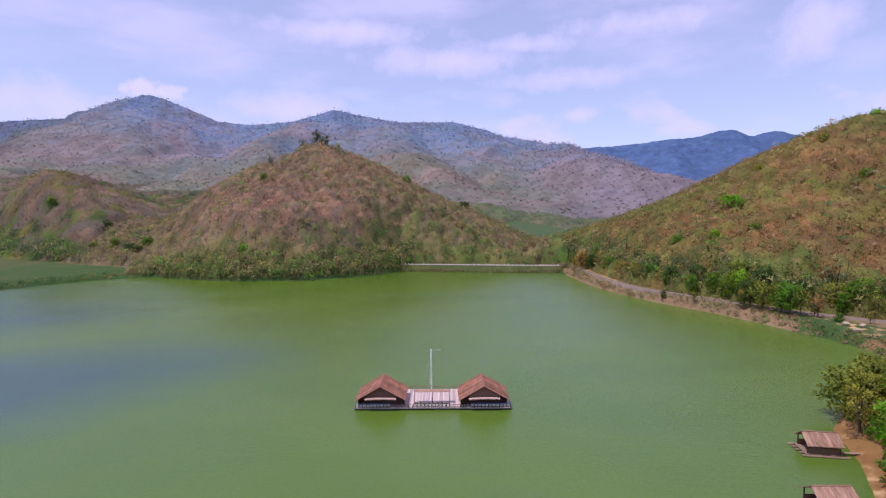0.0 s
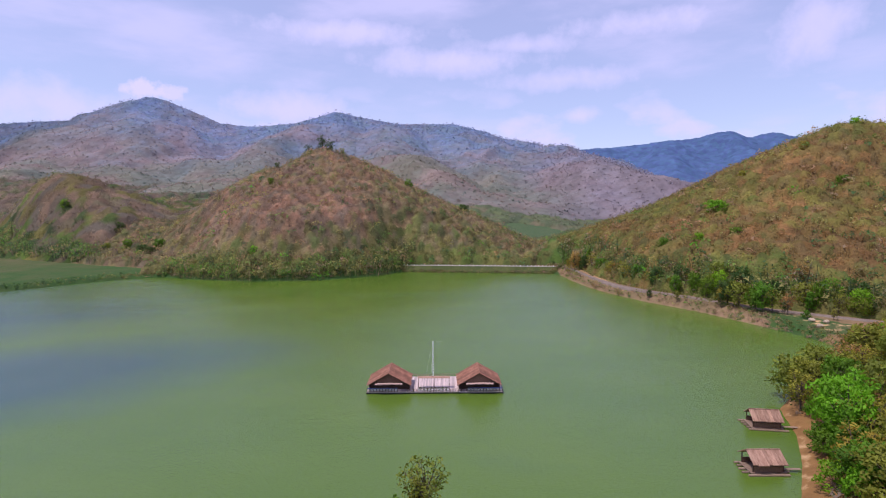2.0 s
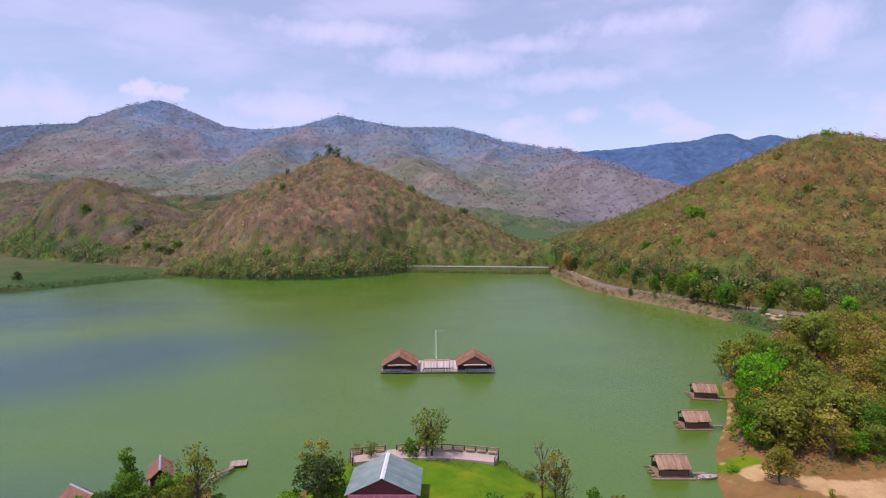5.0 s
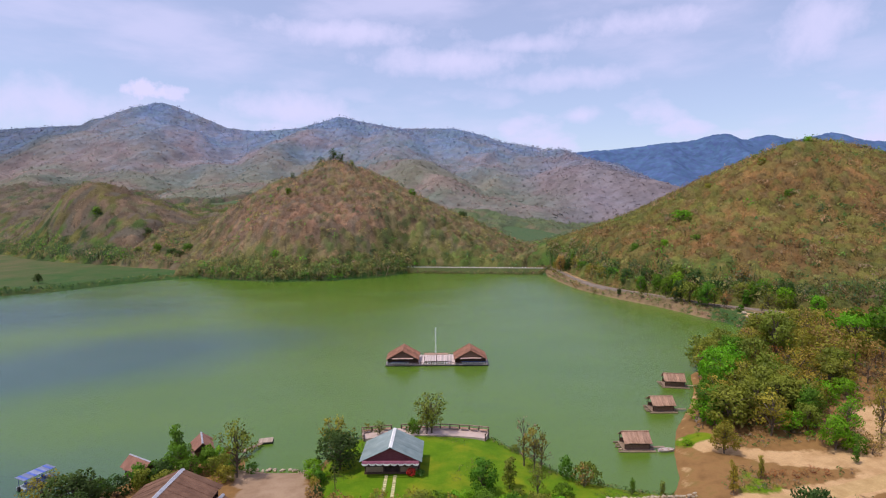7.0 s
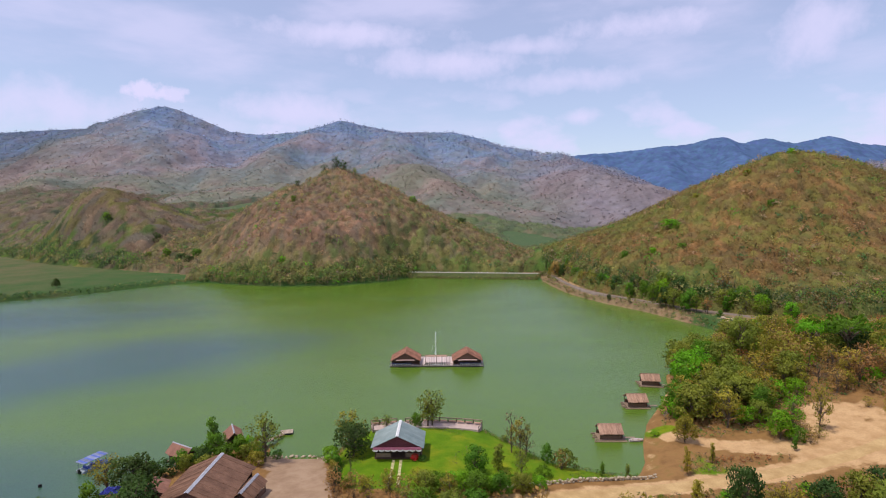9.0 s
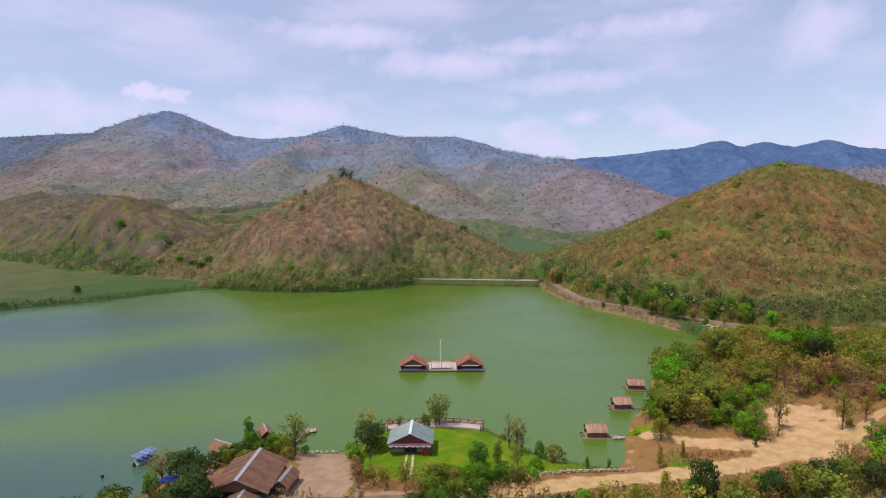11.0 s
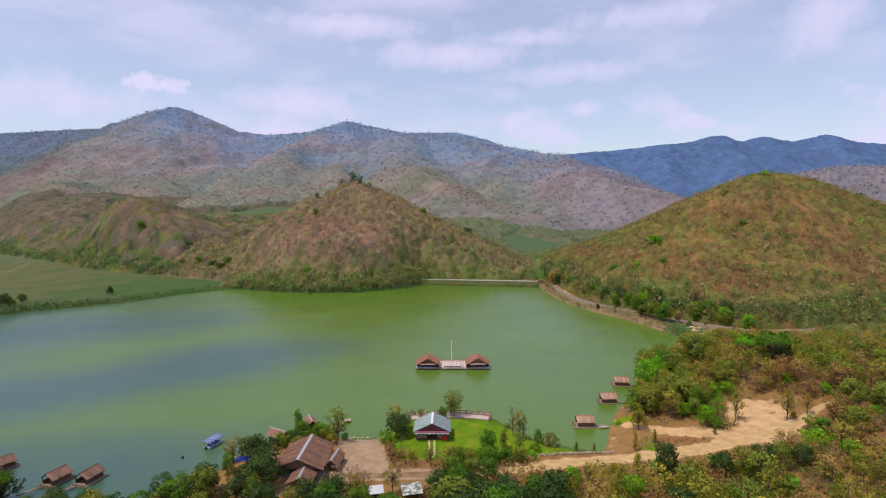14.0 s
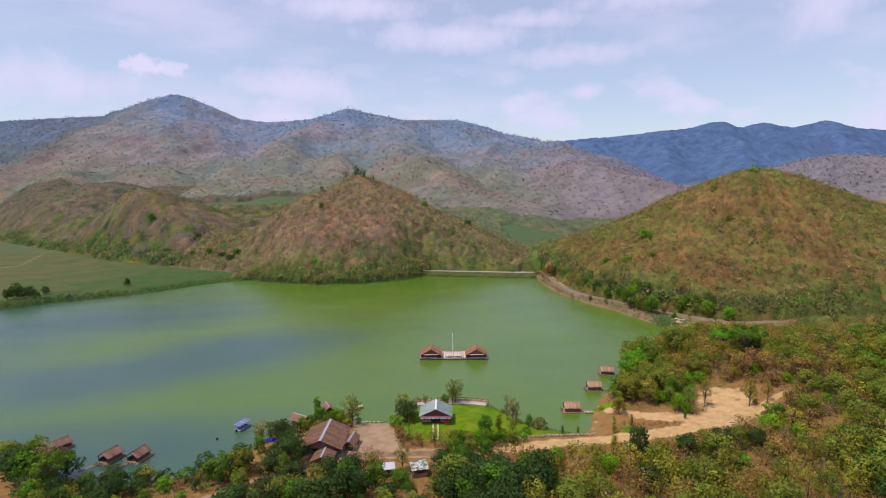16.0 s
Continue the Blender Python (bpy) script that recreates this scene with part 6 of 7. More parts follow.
def make_tarp():
    t = thing("tarpaulin_shelter", "deep blue tarpaulin hung over poles by the track", "shelter", pose(-48.2, 21.6, ground_at(-48.2, 21.6)))
    bm = bmesh.new()
    grid = [[bm.verts.new((-1.5 + 3.0 * i / 6, -1.2 + 2.4 * j / 4, 2.3 - 0.25 * math.sin(3.14 * i / 6) * math.sin(3.14 * j / 4) + 0.06 * math.sin(5 * i + 3 * j))) for i in range(7)] for j in range(5)]
    for j in range(4):
        for i in range(6):
            bm.faces.new((grid[j][i], grid[j][i + 1], grid[j + 1][i + 1], grid[j + 1][i]))
    bmesh.ops.solidify(bm, geom=bm.faces[:], thickness=0.02)
    part("tarpaulin", bm, TARP, t)
    for x in (-1.4, 1.4):
        for y in (-1.1, 1.1):
            part("pole", solid(lambda bm: tube(bm, (x, y, -0.2), (x, y, 2.3), 0.04, n=6)), WOOD, t)


make_tarp()


def make_motorbike():
    bike = thing("motorbike", "parked motorbike beside the sandy track", "motorbike", group="parked motorbikes")
    for x in (-0.62, 0.62):
        bm = bmesh.new()
        n, m = 16, 6
        ring = [[bm.verts.new((x + (0.26 + 0.05 * math.cos(6.2832 * j / m)) * math.cos(6.2832 * i / n), 0.05 * math.sin(6.2832 * j / m), 0.31 + (0.26 + 0.05 * math.cos(6.2832 * j / m)) * math.sin(6.2832 * i / n))) for j in range(m)] for i in range(n)]
        for i in range(n):
            for j in range(m):
                bm.faces.new((ring[i][j], ring[(i + 1) % n][j], ring[(i + 1) % n][(j + 1) % m], ring[i][(j + 1) % m]))
        wheel = part("wheel", bm, BLACK, bike)
        part("rim", solid(lambda bm: tube(bm, (x, -0.03, 0.31), (x, 0.03, 0.31), 0.2, n=12)), STEEL, wheel)
    part("body", solid(lambda bm: hull(bm, [(-0.6, -0.1, 0.5), (0.35, -0.1, 0.35), (0.35, 0.1, 0.35), (-0.6, 0.1, 0.5), (-0.75, -0.08, 0.72), (0.3, -0.12, 0.7), (0.3, 0.12, 0.7), (-0.75, 0.08, 0.72)], BOX)), REDPAINT, bike)
    part("seat", solid(lambda bm: hull(bm, [(-0.65, -0.12, 0.72), (0.1, -0.12, 0.72), (0.1, 0.12, 0.72), (-0.65, 0.12, 0.72), (-0.65, -0.1, 0.82), (0.05, -0.1, 0.79), (0.05, 0.1, 0.79), (-0.65, 0.1, 0.82)], BOX)), BLACK, bike)
    part("fork", solid(lambda bm: beam(bm, (0.62, 0, 0.31), (0.42, 0, 0.95), 0.1, 0.06)), STEEL, bike)
    part("handlebar", solid(lambda bm: tube(bm, (0.4, -0.34, 1.0), (0.4, 0.34, 1.0), 0.02, n=6)), BLACK, bike)
    part("headlight", solid(lambda bm: tube(bm, (0.45, 0, 0.88), (0.56, 0, 0.87), 0.08, n=10)), PAINT, bike)
    return bike


BIKES = [(-47.0, 6.0), (-48.0, 5.0), (-49.0, 4.2), (-50.2, 3.4), (-45.4, 12.2), (-44.8, 13.4), (-44.4, 14.6)]
bike = make_motorbike()
bike.matrix_basis = pose(*BIKES[0], ground_at(*BIKES[0]), 0, 0, 120)
for k, (bx, by) in enumerate(BIKES[1:]):
    copy_thing(bike, pose(bx, by, ground_at(bx, by), 0, 0, 112 + 9 * (k % 3)))


# ---- roads, dam and walls ----
ROADWAY = plain("dusty_concrete", (0.22, 0.165, 0.13), (0.34, 0.265, 0.215), 0.6, 0.9, bump=0.01)
road, road_line = ribbon("road", ROAD, 2.6, 0.4, ROADWAY, skirt=0.7)
tagged(road, "pale concrete road curving round the foot of a hill", "road", kind="structure")


def track_material():
    m, nodes, links, shader = material("track_dirt", 0.95, 0.0, 0.1)
    at = nodes.new("ShaderNodeTexCoord")
    where = nodes.new("ShaderNodeSeparateXYZ")
    links.new(at.outputs["Object"], where.inputs["Vector"])
    mid, fine = noise_node(nodes, links, 0.4, 5), noise_node(nodes, links, 4.0, 4, 0.7)
    sandy = ramp_node(nodes, links, mid, ((0.32, (0.4, 0.25, 0.11)), (0.68, (0.56, 0.38, 0.18))))
    # western stretch: a dull brown copy of the sand, shade put into the colour
    earth = ramp_node(nodes, links, mid, ((0.32, (0.17, 0.105, 0.06)), (0.68, (0.27, 0.175, 0.105))))
    colour = mix_node(nodes, links, range_node(nodes, links, where.outputs["X"], 16, 2), sandy, earth)
    links.new(mix_node(nodes, links, range_node(nodes, links, fine, 0.4, 0.75, 0, 0.4), colour, (0.24, 0.15, 0.075)), shader.inputs["Base Color"])
    bump_node(nodes, links, fine, shader, 0.06)
    return m


TRACKDIRT = track_material()
track, track_line = ribbon("dirt_track", TRACK, 3.2, 0.08, TRACKDIRT, ragged=0.5)
tagged(track, "sandy dirt track", "road", kind="structure")


def make_dam():
    dam = thing("dam", "low grassy dam with a pale concrete crest at the far end of the lake", "dam", kind="structure")
    a, b = Vector((-24, 289.5, 0)), Vector((64, 277, 0))
    ahead = (b - a).normalized()
    side = Vector((-ahead.y, ahead.x, 0))
    n = 30
    crest = bmesh.new()
    bank = bmesh.new()
    for k in range(n):
        p, q = a + (b - a) * k / n, a + (b - a) * (k + 1) / n
        hull(bank, [p - side * 5 + Vector((0, 0, -1)), q - side * 5 + Vector((0, 0, -1)), q + side * 8 + Vector((0, 0, -1)), p + side * 8 + Vector((0, 0, -1)), p - side * 0.5 + Vector((0, 0, 3.2)), q - side * 0.5 + Vector((0, 0, 3.2)), q + side * 4 + Vector((0, 0, 3.2)), p + side * 4 + Vector((0, 0, 3.2))], BOX)
        hull(crest, [p + Vector((0, 0, 3.1)), q + Vector((0, 0, 3.1)), q + side * 3.5 + Vector((0, 0, 3.1)), p + side * 3.5 + Vector((0, 0, 3.1)), p + Vector((0, 0, 3.3)), q + Vector((0, 0, 3.3)), q + side * 3.5 + Vector((0, 0, 3.3)), p + side * 3.5 + Vector((0, 0, 3.3))], BOX)
    part("bank", bank, DAMGRASS, dam, "grassy embankment")
    part("crest_road", crest, CONCRETE, dam, "pale concrete crest")
    for k in range(45):
        p = a + (b - a) * (k + 0.5) / 45
        part("guard_post", solid(lambda bm: box(bm, p.x - 0.14, p.x + 0.14, p.y - 0.14, p.y + 0.14, 3.25, 4.05)), PAINT, dam, "white guard post")


DAMGRASS = plain("embankment", (0.05, 0.075, 0.02), (0.13, 0.14, 0.04), 0.3, 0.95, bump=0.1)
make_dam()


def make_stone_wall():
    rand = random.Random(31)
    wall = thing("stone_wall", "low wall of rough brown field stones beside the dirt track", "wall")
    line = [(12.5, 25.2), (20, 26.8), (28, 28.4), (34, 29.8), (39.5, 31.2)]
    count = 0
    for (ax, ay), (bx, by) in zip(line, line[1:]):
        n = int(math.hypot(bx - ax, by - ay) / 0.34)
        for k in range(n):
            for row in range(2):
                u = (k + rand.uniform(0, 0.7)) / n
                x, y = ax + (bx - ax) * u, ay + (by - ay) * u + rand.uniform(-0.25, 0.25)
                r = rand.uniform(0.16, 0.3)
                z = ground_at(x, y) + r * 0.5 + row * 0.34
                bm = bmesh.new()
                bmesh.ops.create_icosphere(bm, subdivisions=1, radius=r)
                for v in bm.verts:
                    v.co *= rand.uniform(0.8, 1.2)
                    v.co.z *= 0.75
                    v.co += Vector((x, y, z))
                part("stone", bm, STONE, wall)
                count += 1


make_stone_wall()


def make_boulder(x, y, r, seed):
    rand = random.Random(seed)
    bm = bmesh.new()
    bmesh.ops.create_icosphere(bm, subdivisions=2, radius=r)
    for v in bm.verts:
        v.co *= rand.uniform(0.85, 1.15)
        v.co.z = v.co.z * 0.65
    ob = link_mesh("boulder", bm, STONE)
    ob.location = (x, y, max(0.05, ground_at(x, y)) + r * 0.3)
    tagged(ob, "grey-brown boulder at the water's edge", "rock", group="stones along the shore")


rand = random.Random(77)
for k in range(26):
    u = k / 25
    make_boulder(-31.0 + 12.5 * u + rand.uniform(-0.3, 0.3), 41.2 - 0.6 * u + rand.uniform(-0.5, 0.3), rand.uniform(0.18, 0.4), k)
for bx, by in ((109.5, 147.0), (108.2, 141.5), (112.0, 144.5)):
    make_boulder(bx, by, 0.9, int(bx * 10))

# ---- near trees and shrubs ----
def stem_arrays(line, radii, sides=6):
    """A tapered stem along a bent line."""
    verts, quads = [], []
    line = [Vector(p) for p in line]
    for i, (p, r) in enumerate(zip(line, radii)):
        ahead = (line[min(i + 1, len(line) - 1)] - line[max(i - 1, 0)]).normalized()
        ref = Vector((1, 0, 0)) if abs(ahead.x) < 0.8 else Vector((0, 1, 0))
        u = ahead.cross(ref).normalized()
        v = ahead.cross(u)
        verts += [p + (u * math.cos(6.2832 * k / sides) + v * math.sin(6.2832 * k / sides)) * r for k in range(sides)]
        if i:
            a, b = (i - 1) * sides, i * sides
            quads += [(a + k, a + (k + 1) % sides, b + (k + 1) % sides, b + k) for k in range(sides)]
    return verts, quads


def tree_arrays(kind, seed, fine=True):
    """Stem and leaf arrays of a tree one metre high: (verts, quads), (verts, quads, shades)."""
    r = random.Random(seed)
    nr = np.random.RandomState(seed)
    low, spread, clumps, leaves, leaf, puff = {
        "broad": (0.22, 0.40, 30, 34, 0.046, 0.155), "airy": (0.36, 0.36, 22, 20, 0.04, 0.135), "column": (0.15, 0.22, 22, 26, 0.05, 0.12),
        "flat": (0.55, 0.62, 26, 28, 0.045, 0.12), "bush": (0.12, 0.62, 20, 26, 0.08, 0.20), "bare": (0.2, 0.34, 16, 3, 0.03, 0.10),
        "twiggy": (0.12, 0.5, 22, 9, 0.05, 0.14)}[kind]
    if fine:
        leaves, leaf = {"broad": (66, 0.035), "bush": (44, 0.058), "airy": (34, 0.031), "flat": (48, 0.034), "column": (40, 0.038)}.get(kind, (leaves, leaf))
    verts, quads = [], []

    def add(line, radii, sides=5):
        v, q = stem_arrays(line, radii, sides if fine else 3)
        quads.extend([tuple(i + len(verts) for i in f) for f in q])
        verts.extend(v)

    top = 0.82 if kind != "flat" else 0.7
    bend = [Vector((0, 0, -0.04))]
    for k in range(1, 6):
        bend.append(Vector((bend[-1].x + r.uniform(-0.03, 0.03), bend[-1].y + r.uniform(-0.03, 0.03), top * k / 5)))
    thick = {"bush": 0.022, "twiggy": 0.014, "bare": 0.02, "column": 0.02}.get(kind, 0.028)
    if kind not in ("bush", "twiggy"):
        add(bend, [thick * (1 - 0.15 * k) for k in range(6)], 6)
    tips, main = [], len(verts)
    for k in range(clumps):
        a = 2.4 * k + r.uniform(-0.4, 0.4)
        h = low + (0.97 - low) * ((k + 0.5) / clumps) ** 0.9
        mid = (h - low) / (1 - low)
        wide = spread * {"column": (1 - 0.5 * mid), "flat": 1.0 - 0.2 * mid, "bush": math.sqrt(max(0.1, 1 - (mid * 0.95) ** 2))}.get(kind, math.sqrt(max(0.08, 1 - (2 * mid - 0.85) ** 2 * 0.8)))
        wide *= r.uniform(0.35, 1.1)
        if kind == "flat":
            h = 0.72 + 0.2 * r.random() * (1 - wide / spread * 0.5)
        tip = Vector((math.cos(a) * wide, math.sin(a) * wide, h * r.uniform(0.88, 1.06)))
        foot_z = 0.0 if kind in ("bush", "twiggy") else min(top * 0.95, max(0.12, tip.z * r.uniform(0.45, 0.75)))
        foot = Vector((0, 0, foot_z)) if kind in ("bush", "twiggy") else bend[0].lerp(bend[-1], foot_z / top)
        knee = foot.lerp(tip, 0.5) + Vector((r.uniform(-0.03, 0.03), r.uniform(-0.03, 0.03), 0.03))
        add([foot, knee, tip], [thick * 0.45, thick * 0.28, thick * 0.1], 4)
        if kind in ("bare", "twiggy", "airy"):
            for _ in range(4 if kind != "airy" else 2):
                end = tip + Vector((r.uniform(-0.1, 0.1), r.uniform(-0.1, 0.1), r.uniform(0.0, 0.14)))
                add([knee.lerp(tip, r.uniform(0.2, 0.9)), end], [thick * 0.16, thick * 0.05], 3)
        tips.append(tip)
    centre = np.repeat(np.array([tuple(t) for t in tips]), leaves, axis=0)
    n = len(centre)
    ways = nr.normal(size=(n, 3))
    ways /= np.linalg.norm(ways, axis=1, keepdims=True)
    centre = centre + ways * (nr.uniform(0.15, 1.0, (n, 1)) ** 0.5) * puff * np.array([1, 1, 0.75])
    u = nr.normal(size=(n, 3))
    u /= np.linalg.norm(u, axis=1, keepdims=True)
    v = np.cross(u, nr.normal(size=(n, 3)))
    v /= np.linalg.norm(v, axis=1, keepdims=True)
    s = leaf * nr.uniform(0.6, 1.25, (n, 1))
    heart = np.array([0, 0, 0.5 * (low + 1)])
    out = 0.5 * ways + (centre - heart) / np.linalg.norm(centre - heart, axis=1, keepdims=True) + np.array([0, 0, 0.35])
    out /= np.linalg.norm(out, axis=1, keepdims=True)
    face = np.cross(u, v)
    v = np.where((face * out).sum(1, keepdims=True) < 0, -v, v)
    face = np.cross(u, v)
    bend_n = 0.55 * out + 0.45 * face
    bend_n /= np.linalg.norm(bend_n, axis=1, keepdims=True)
    normals = np.repeat(bend_n, 4, axis=0)
    lv = np.stack([centre - u * s, centre - v * s * 0.55, centre + u * s, centre + v * s * 0.55], 1).reshape(-1, 3)
    lq = np.arange(len(lv)).reshape(-1, 4)
    shade = np.repeat(np.repeat(nr.uniform(0.74, 1.26, len(tips)), leaves), 4)
    return (np.array([tuple(p) for p in verts]), np.array(quads), main), (lv, lq, shade, normals)


TREES = {(kind, s): tree_arrays(kind, 100 + 7 * s + len(kind)) for kind in ("broad", "airy", "column", "flat", "bush", "bare", "twiggy") for s in range(3)}
TINTS = {"dark": (0.06, 0.11, 0.022), "green": (0.11, 0.225, 0.015), "bright": (0.17, 0.38, 0.015), "olive": (0.31, 0.275, 0.034), "brown": (0.4, 0.245, 0.072),
         "grey": (0.37, 0.25, 0.13), "rust": (0.42, 0.15, 0.05), "yellow": (0.39, 0.31, 0.04), "mid": (0.225, 0.26, 0.034)}
NAMES = {"broad": ("broadleaf_tree", "tree"), "airy": ("open_tree", "tree"), "column": ("slender_tree", "tree"), "flat": ("spreading_tree", "tree"),
         "bush": ("bush", "shrub"), "bare": ("bare_tree", "tree"), "twiggy": ("dry_shrub", "shrub")}
WORDS = {"dark": "dark green", "green": "leafy green", "bright": "bright fresh green", "olive": "olive green", "brown": "dry brown", "grey": "leafless grey", "rust": "rust-red", "yellow": "yellowing", "mid": "dull green"}
SHAPES = {"broad": "round-crowned tree", "airy": "tree with an open thin crown", "column": "slender upright tree", "flat": "tree with a wide flat crown",
          "bush": "low rounded bush", "bare": "tree with bare upright branches", "twiggy": "twiggy shrub"}
COARSE = {(kind, s): tree_arrays(kind, 100 + 7 * s + len(kind), False) for kind in ("broad", "airy", "column", "flat", "bush", "bare", "twiggy") for s in range(3)}
MESHES = {}


def tree_meshes(kind, s, tint, fine=True):
    key = (kind, s, tint, fine)
    if key not in MESHES:
        (sv, sq, _), (lv, lq, shade, normals) = (TREES if fine else COARSE)[kind, s]
        stem = mesh_object("trunk", sv, sq, BARK, sides=4)
        crown = mesh_object("crown", lv, lq, LEAF, np.array(TINTS[tint]) * shade[:, None], 4, normals)
        for o in (stem, crown):
            scene.collection.objects.unlink(o)
        MESHES[key] = stem.data, crown.data
        bpy.data.objects.remove(stem)
        bpy.data.objects.remove(crown)
    return MESHES[key]


def plant(kind, tint, x, y, tall, wide=1.0, s=None, group="", sink=0.0, site="on dry ground"):
    """One tree or bush as a thing of its own: trunk and crown."""
    s = int(abs(x * 7 + y * 3)) % 3 if s is None else s
    stem, crown = tree_meshes(kind, s, tint, y < 92)
    name, category = NAMES[kind]
    m = Matrix.Translation((x, y, max(0.0, ground_at(x, y)) - sink)) @ Matrix.Rotation((x * 1.7 + y * 0.9) % 6.28, 4, "Z")
    ob = thing(name, f"{WORDS[tint]} {SHAPES[kind]} {site}", category, m, group=group)
    for n, me in (("trunk", stem), ("crown", crown)):
        c = new(n, me)
        c.parent = ob
        c.scale = (tall * wide, tall * wide, tall)
    return ob


# kind, tint, x, y, height, relative width
LAWN_TREES = [
    ("airy", "mid", 0.3, 51.0, 7.6, 1.05), ("airy", "mid", -0.6, 50.6, 6.0, 0.9), ("bush", "green", -3.0, 51.2, 3.0, 0.8), ("broad", "dark", -13.8, 37.8, 6.6, 1.15), ("airy", "olive", -15.0, 41.5, 7.4, 0.95),
    ("bush", "bright", -17.0, 35.2, 3.4, 0.95), ("airy", "mid", -9.2, 50.6, 3.0, 0.9), ("twiggy", "olive", -11.6, 51.5, 3.0, 0.7), ("bush", "mid", 15.0, 46.0, 1.4, 1.0),
    ("bare", "grey", 15.6, 39.4, 8.2, 0.85), ("airy", "olive", 17.0, 38.2, 6.8, 0.75), ("bare", "grey", 18.0, 37.6, 6.0, 0.9), ("bush", "green", 21.6, 35.8, 3.6, 0.6), ("bush", "mid", 24.4, 34.4, 3.8, 0.8),
    ("twiggy", "brown", 23.6, 33.0, 3.6, 0.8), ("broad", "green", 8.6, 29.6, 5.2, 0.95), ("column", "mid", 12.4, 31.5, 4.6, 0.95), ("airy", "mid", 16.2, 29.2, 4.6, 0.8), ("bush", "green", 19.8, 29.4, 2.2, 0.9),
    ("bush", "mid", 13.2, 27.6, 2.2, 0.9), ("column", "green", 30.2, 31.2, 2.6, 0.8), ("column", "mid", 34.4, 31.0, 2.4, 0.8), ("bush", "bright", 6.0, 25.2, 3.0, 0.9), ("bush", "green", 2.5, 24.6, 3.2, 0.9), ("bush", "bright", 8.6, 26.2, 2.6, 1.0), ("bush", "bright", 11.2, 25.6, 2.4, 1.0), ("bush", "bright", 4.4, 26.4, 2.2, 1.0), ("bush", "green", 14.6, 26.2, 2.0, 1.1), ("airy", "olive", -1.0, 24.4, 3.8, 1.0),
    ("broad", "green", 0.5, 15.5, 5.2, 1.1), ("broad", "mid", 4.4, 16.0, 5.0, 1.1), ("broad", "green", 7.8, 15.8, 5.2, 1.1), ("twiggy", "brown", -3.4, 16.0, 4.6, 1.0), ("airy", "mid", -1.6, 16.6, 5.0, 0.9), ("twiggy", "brown", 11.4, 15.2, 5.0, 1.0), ("twiggy", "brown", 16.8, 13.6, 6.4, 1.0), ("bare", "grey", -12.4, 28.2, 5.4, 0.3), ("twiggy", "brown", -6.0, 24.2, 3.2, 0.9), ("twiggy", "brown", -13.6, 21.8, 4.6, 0.7), ("bush", "olive", -16.0, 30.5, 2.2, 0.8), ("twiggy", "brown", -15.4, 26.6, 2.6, 0.9),
]
SHORE_TREES = [
    ("airy", "mid", -29.6, 36.0, 8.4, 0.95), ("column", "green", -40.6, 39.5, 7.0, 0.8), ("broad", "green", -38.6, 36.6, 5.0, 0.9), ("bush", "green", -35.2, 38.4, 3.6, 0.9), ("bush", "bright", -34.2, 40.6, 3.0, 0.8), ("bush", "rust", -33.6, 42.4, 2.0, 0.6),
    ("bush", "green", -43.6, 33.6, 3.2, 0.9), ("broad", "dark", -46.6, 24.2, 6.8, 1.1), ("broad", "dark", -40.4, 13.4, 7.6, 1.3), ("broad", "dark", -43.0, 19.4, 5.4, 1.1), ("broad", "dark", -51.5, 10.5, 6.6, 1.2), ("broad", "green", -55.0, 5.6, 6.6, 1.15), ("airy", "olive", -52.5, 26.6, 6.0, 1.1), ("bush", "green", -50.8, 19.6, 4.6, 0.7), ("broad", "mid", -51.5, 8.6, 7.2, 1.0),
    ("airy", "green", -39.8, 5.6, 6.8, 0.7), ("broad", "dark", -28.6, 3.6, 7.0, 0.95), ("broad", "green", -17.6, 2.0, 6.6, 1.0), ("twiggy", "grey", -24.6, 13.8, 5.0, 0.7), ("twiggy", "grey", -21.6, 13.0, 5.4, 0.6), ("airy", "olive", -12.6, 10.6, 6.4, 0.8),
    ("bush", "green", -36.4, 35.4, 3.4, 1.0), ("bush", "dark", -39.8, 33.6, 3.4, 1.0), ("bush", "green", -42.6, 35.8, 3.0, 1.0), ("bush", "mid", -38.0, 31.4, 2.8, 1.1), ("bush", "dark", -44.6, 30.0, 3.2, 1.0), ("bush", "green", -47.6, 30.6, 3.0, 1.0), ("bush", "bright", -42.0, 38.6, 2.2, 1.0), ("bush", "green", -36.8, 41.4, 2.4, 1.0), ("bush", "mid", -33.2, 36.8, 2.8, 1.1), ("bush", "dark", -46.8, 27.4, 3.6, 1.1), ("bush", "olive", -30.6, 34.2, 2.6, 1.1), ("bush", "green", -28.4, 38.8, 1.6, 1.2), ("bush", "green", -31.2, 38.6, 2.8, 0.9), ("bush", "mid", -41.6, 31.2, 3.2, 0.8), ("flat", "green", -93.0, 3.8, 8.6, 0.95), ("broad", "dark", -95.0, 10.4, 6.8, 1.2), ("broad", "dark", -103.5, 6.5, 8.0, 1.2), ("broad", "green", -104.0, 12.6, 9.0, 1.1), ("airy", "grey", -98.6, 10.0, 9.0, 0.9), ("broad", "mid", -112.0, 14.0, 7.4, 1.1),
]
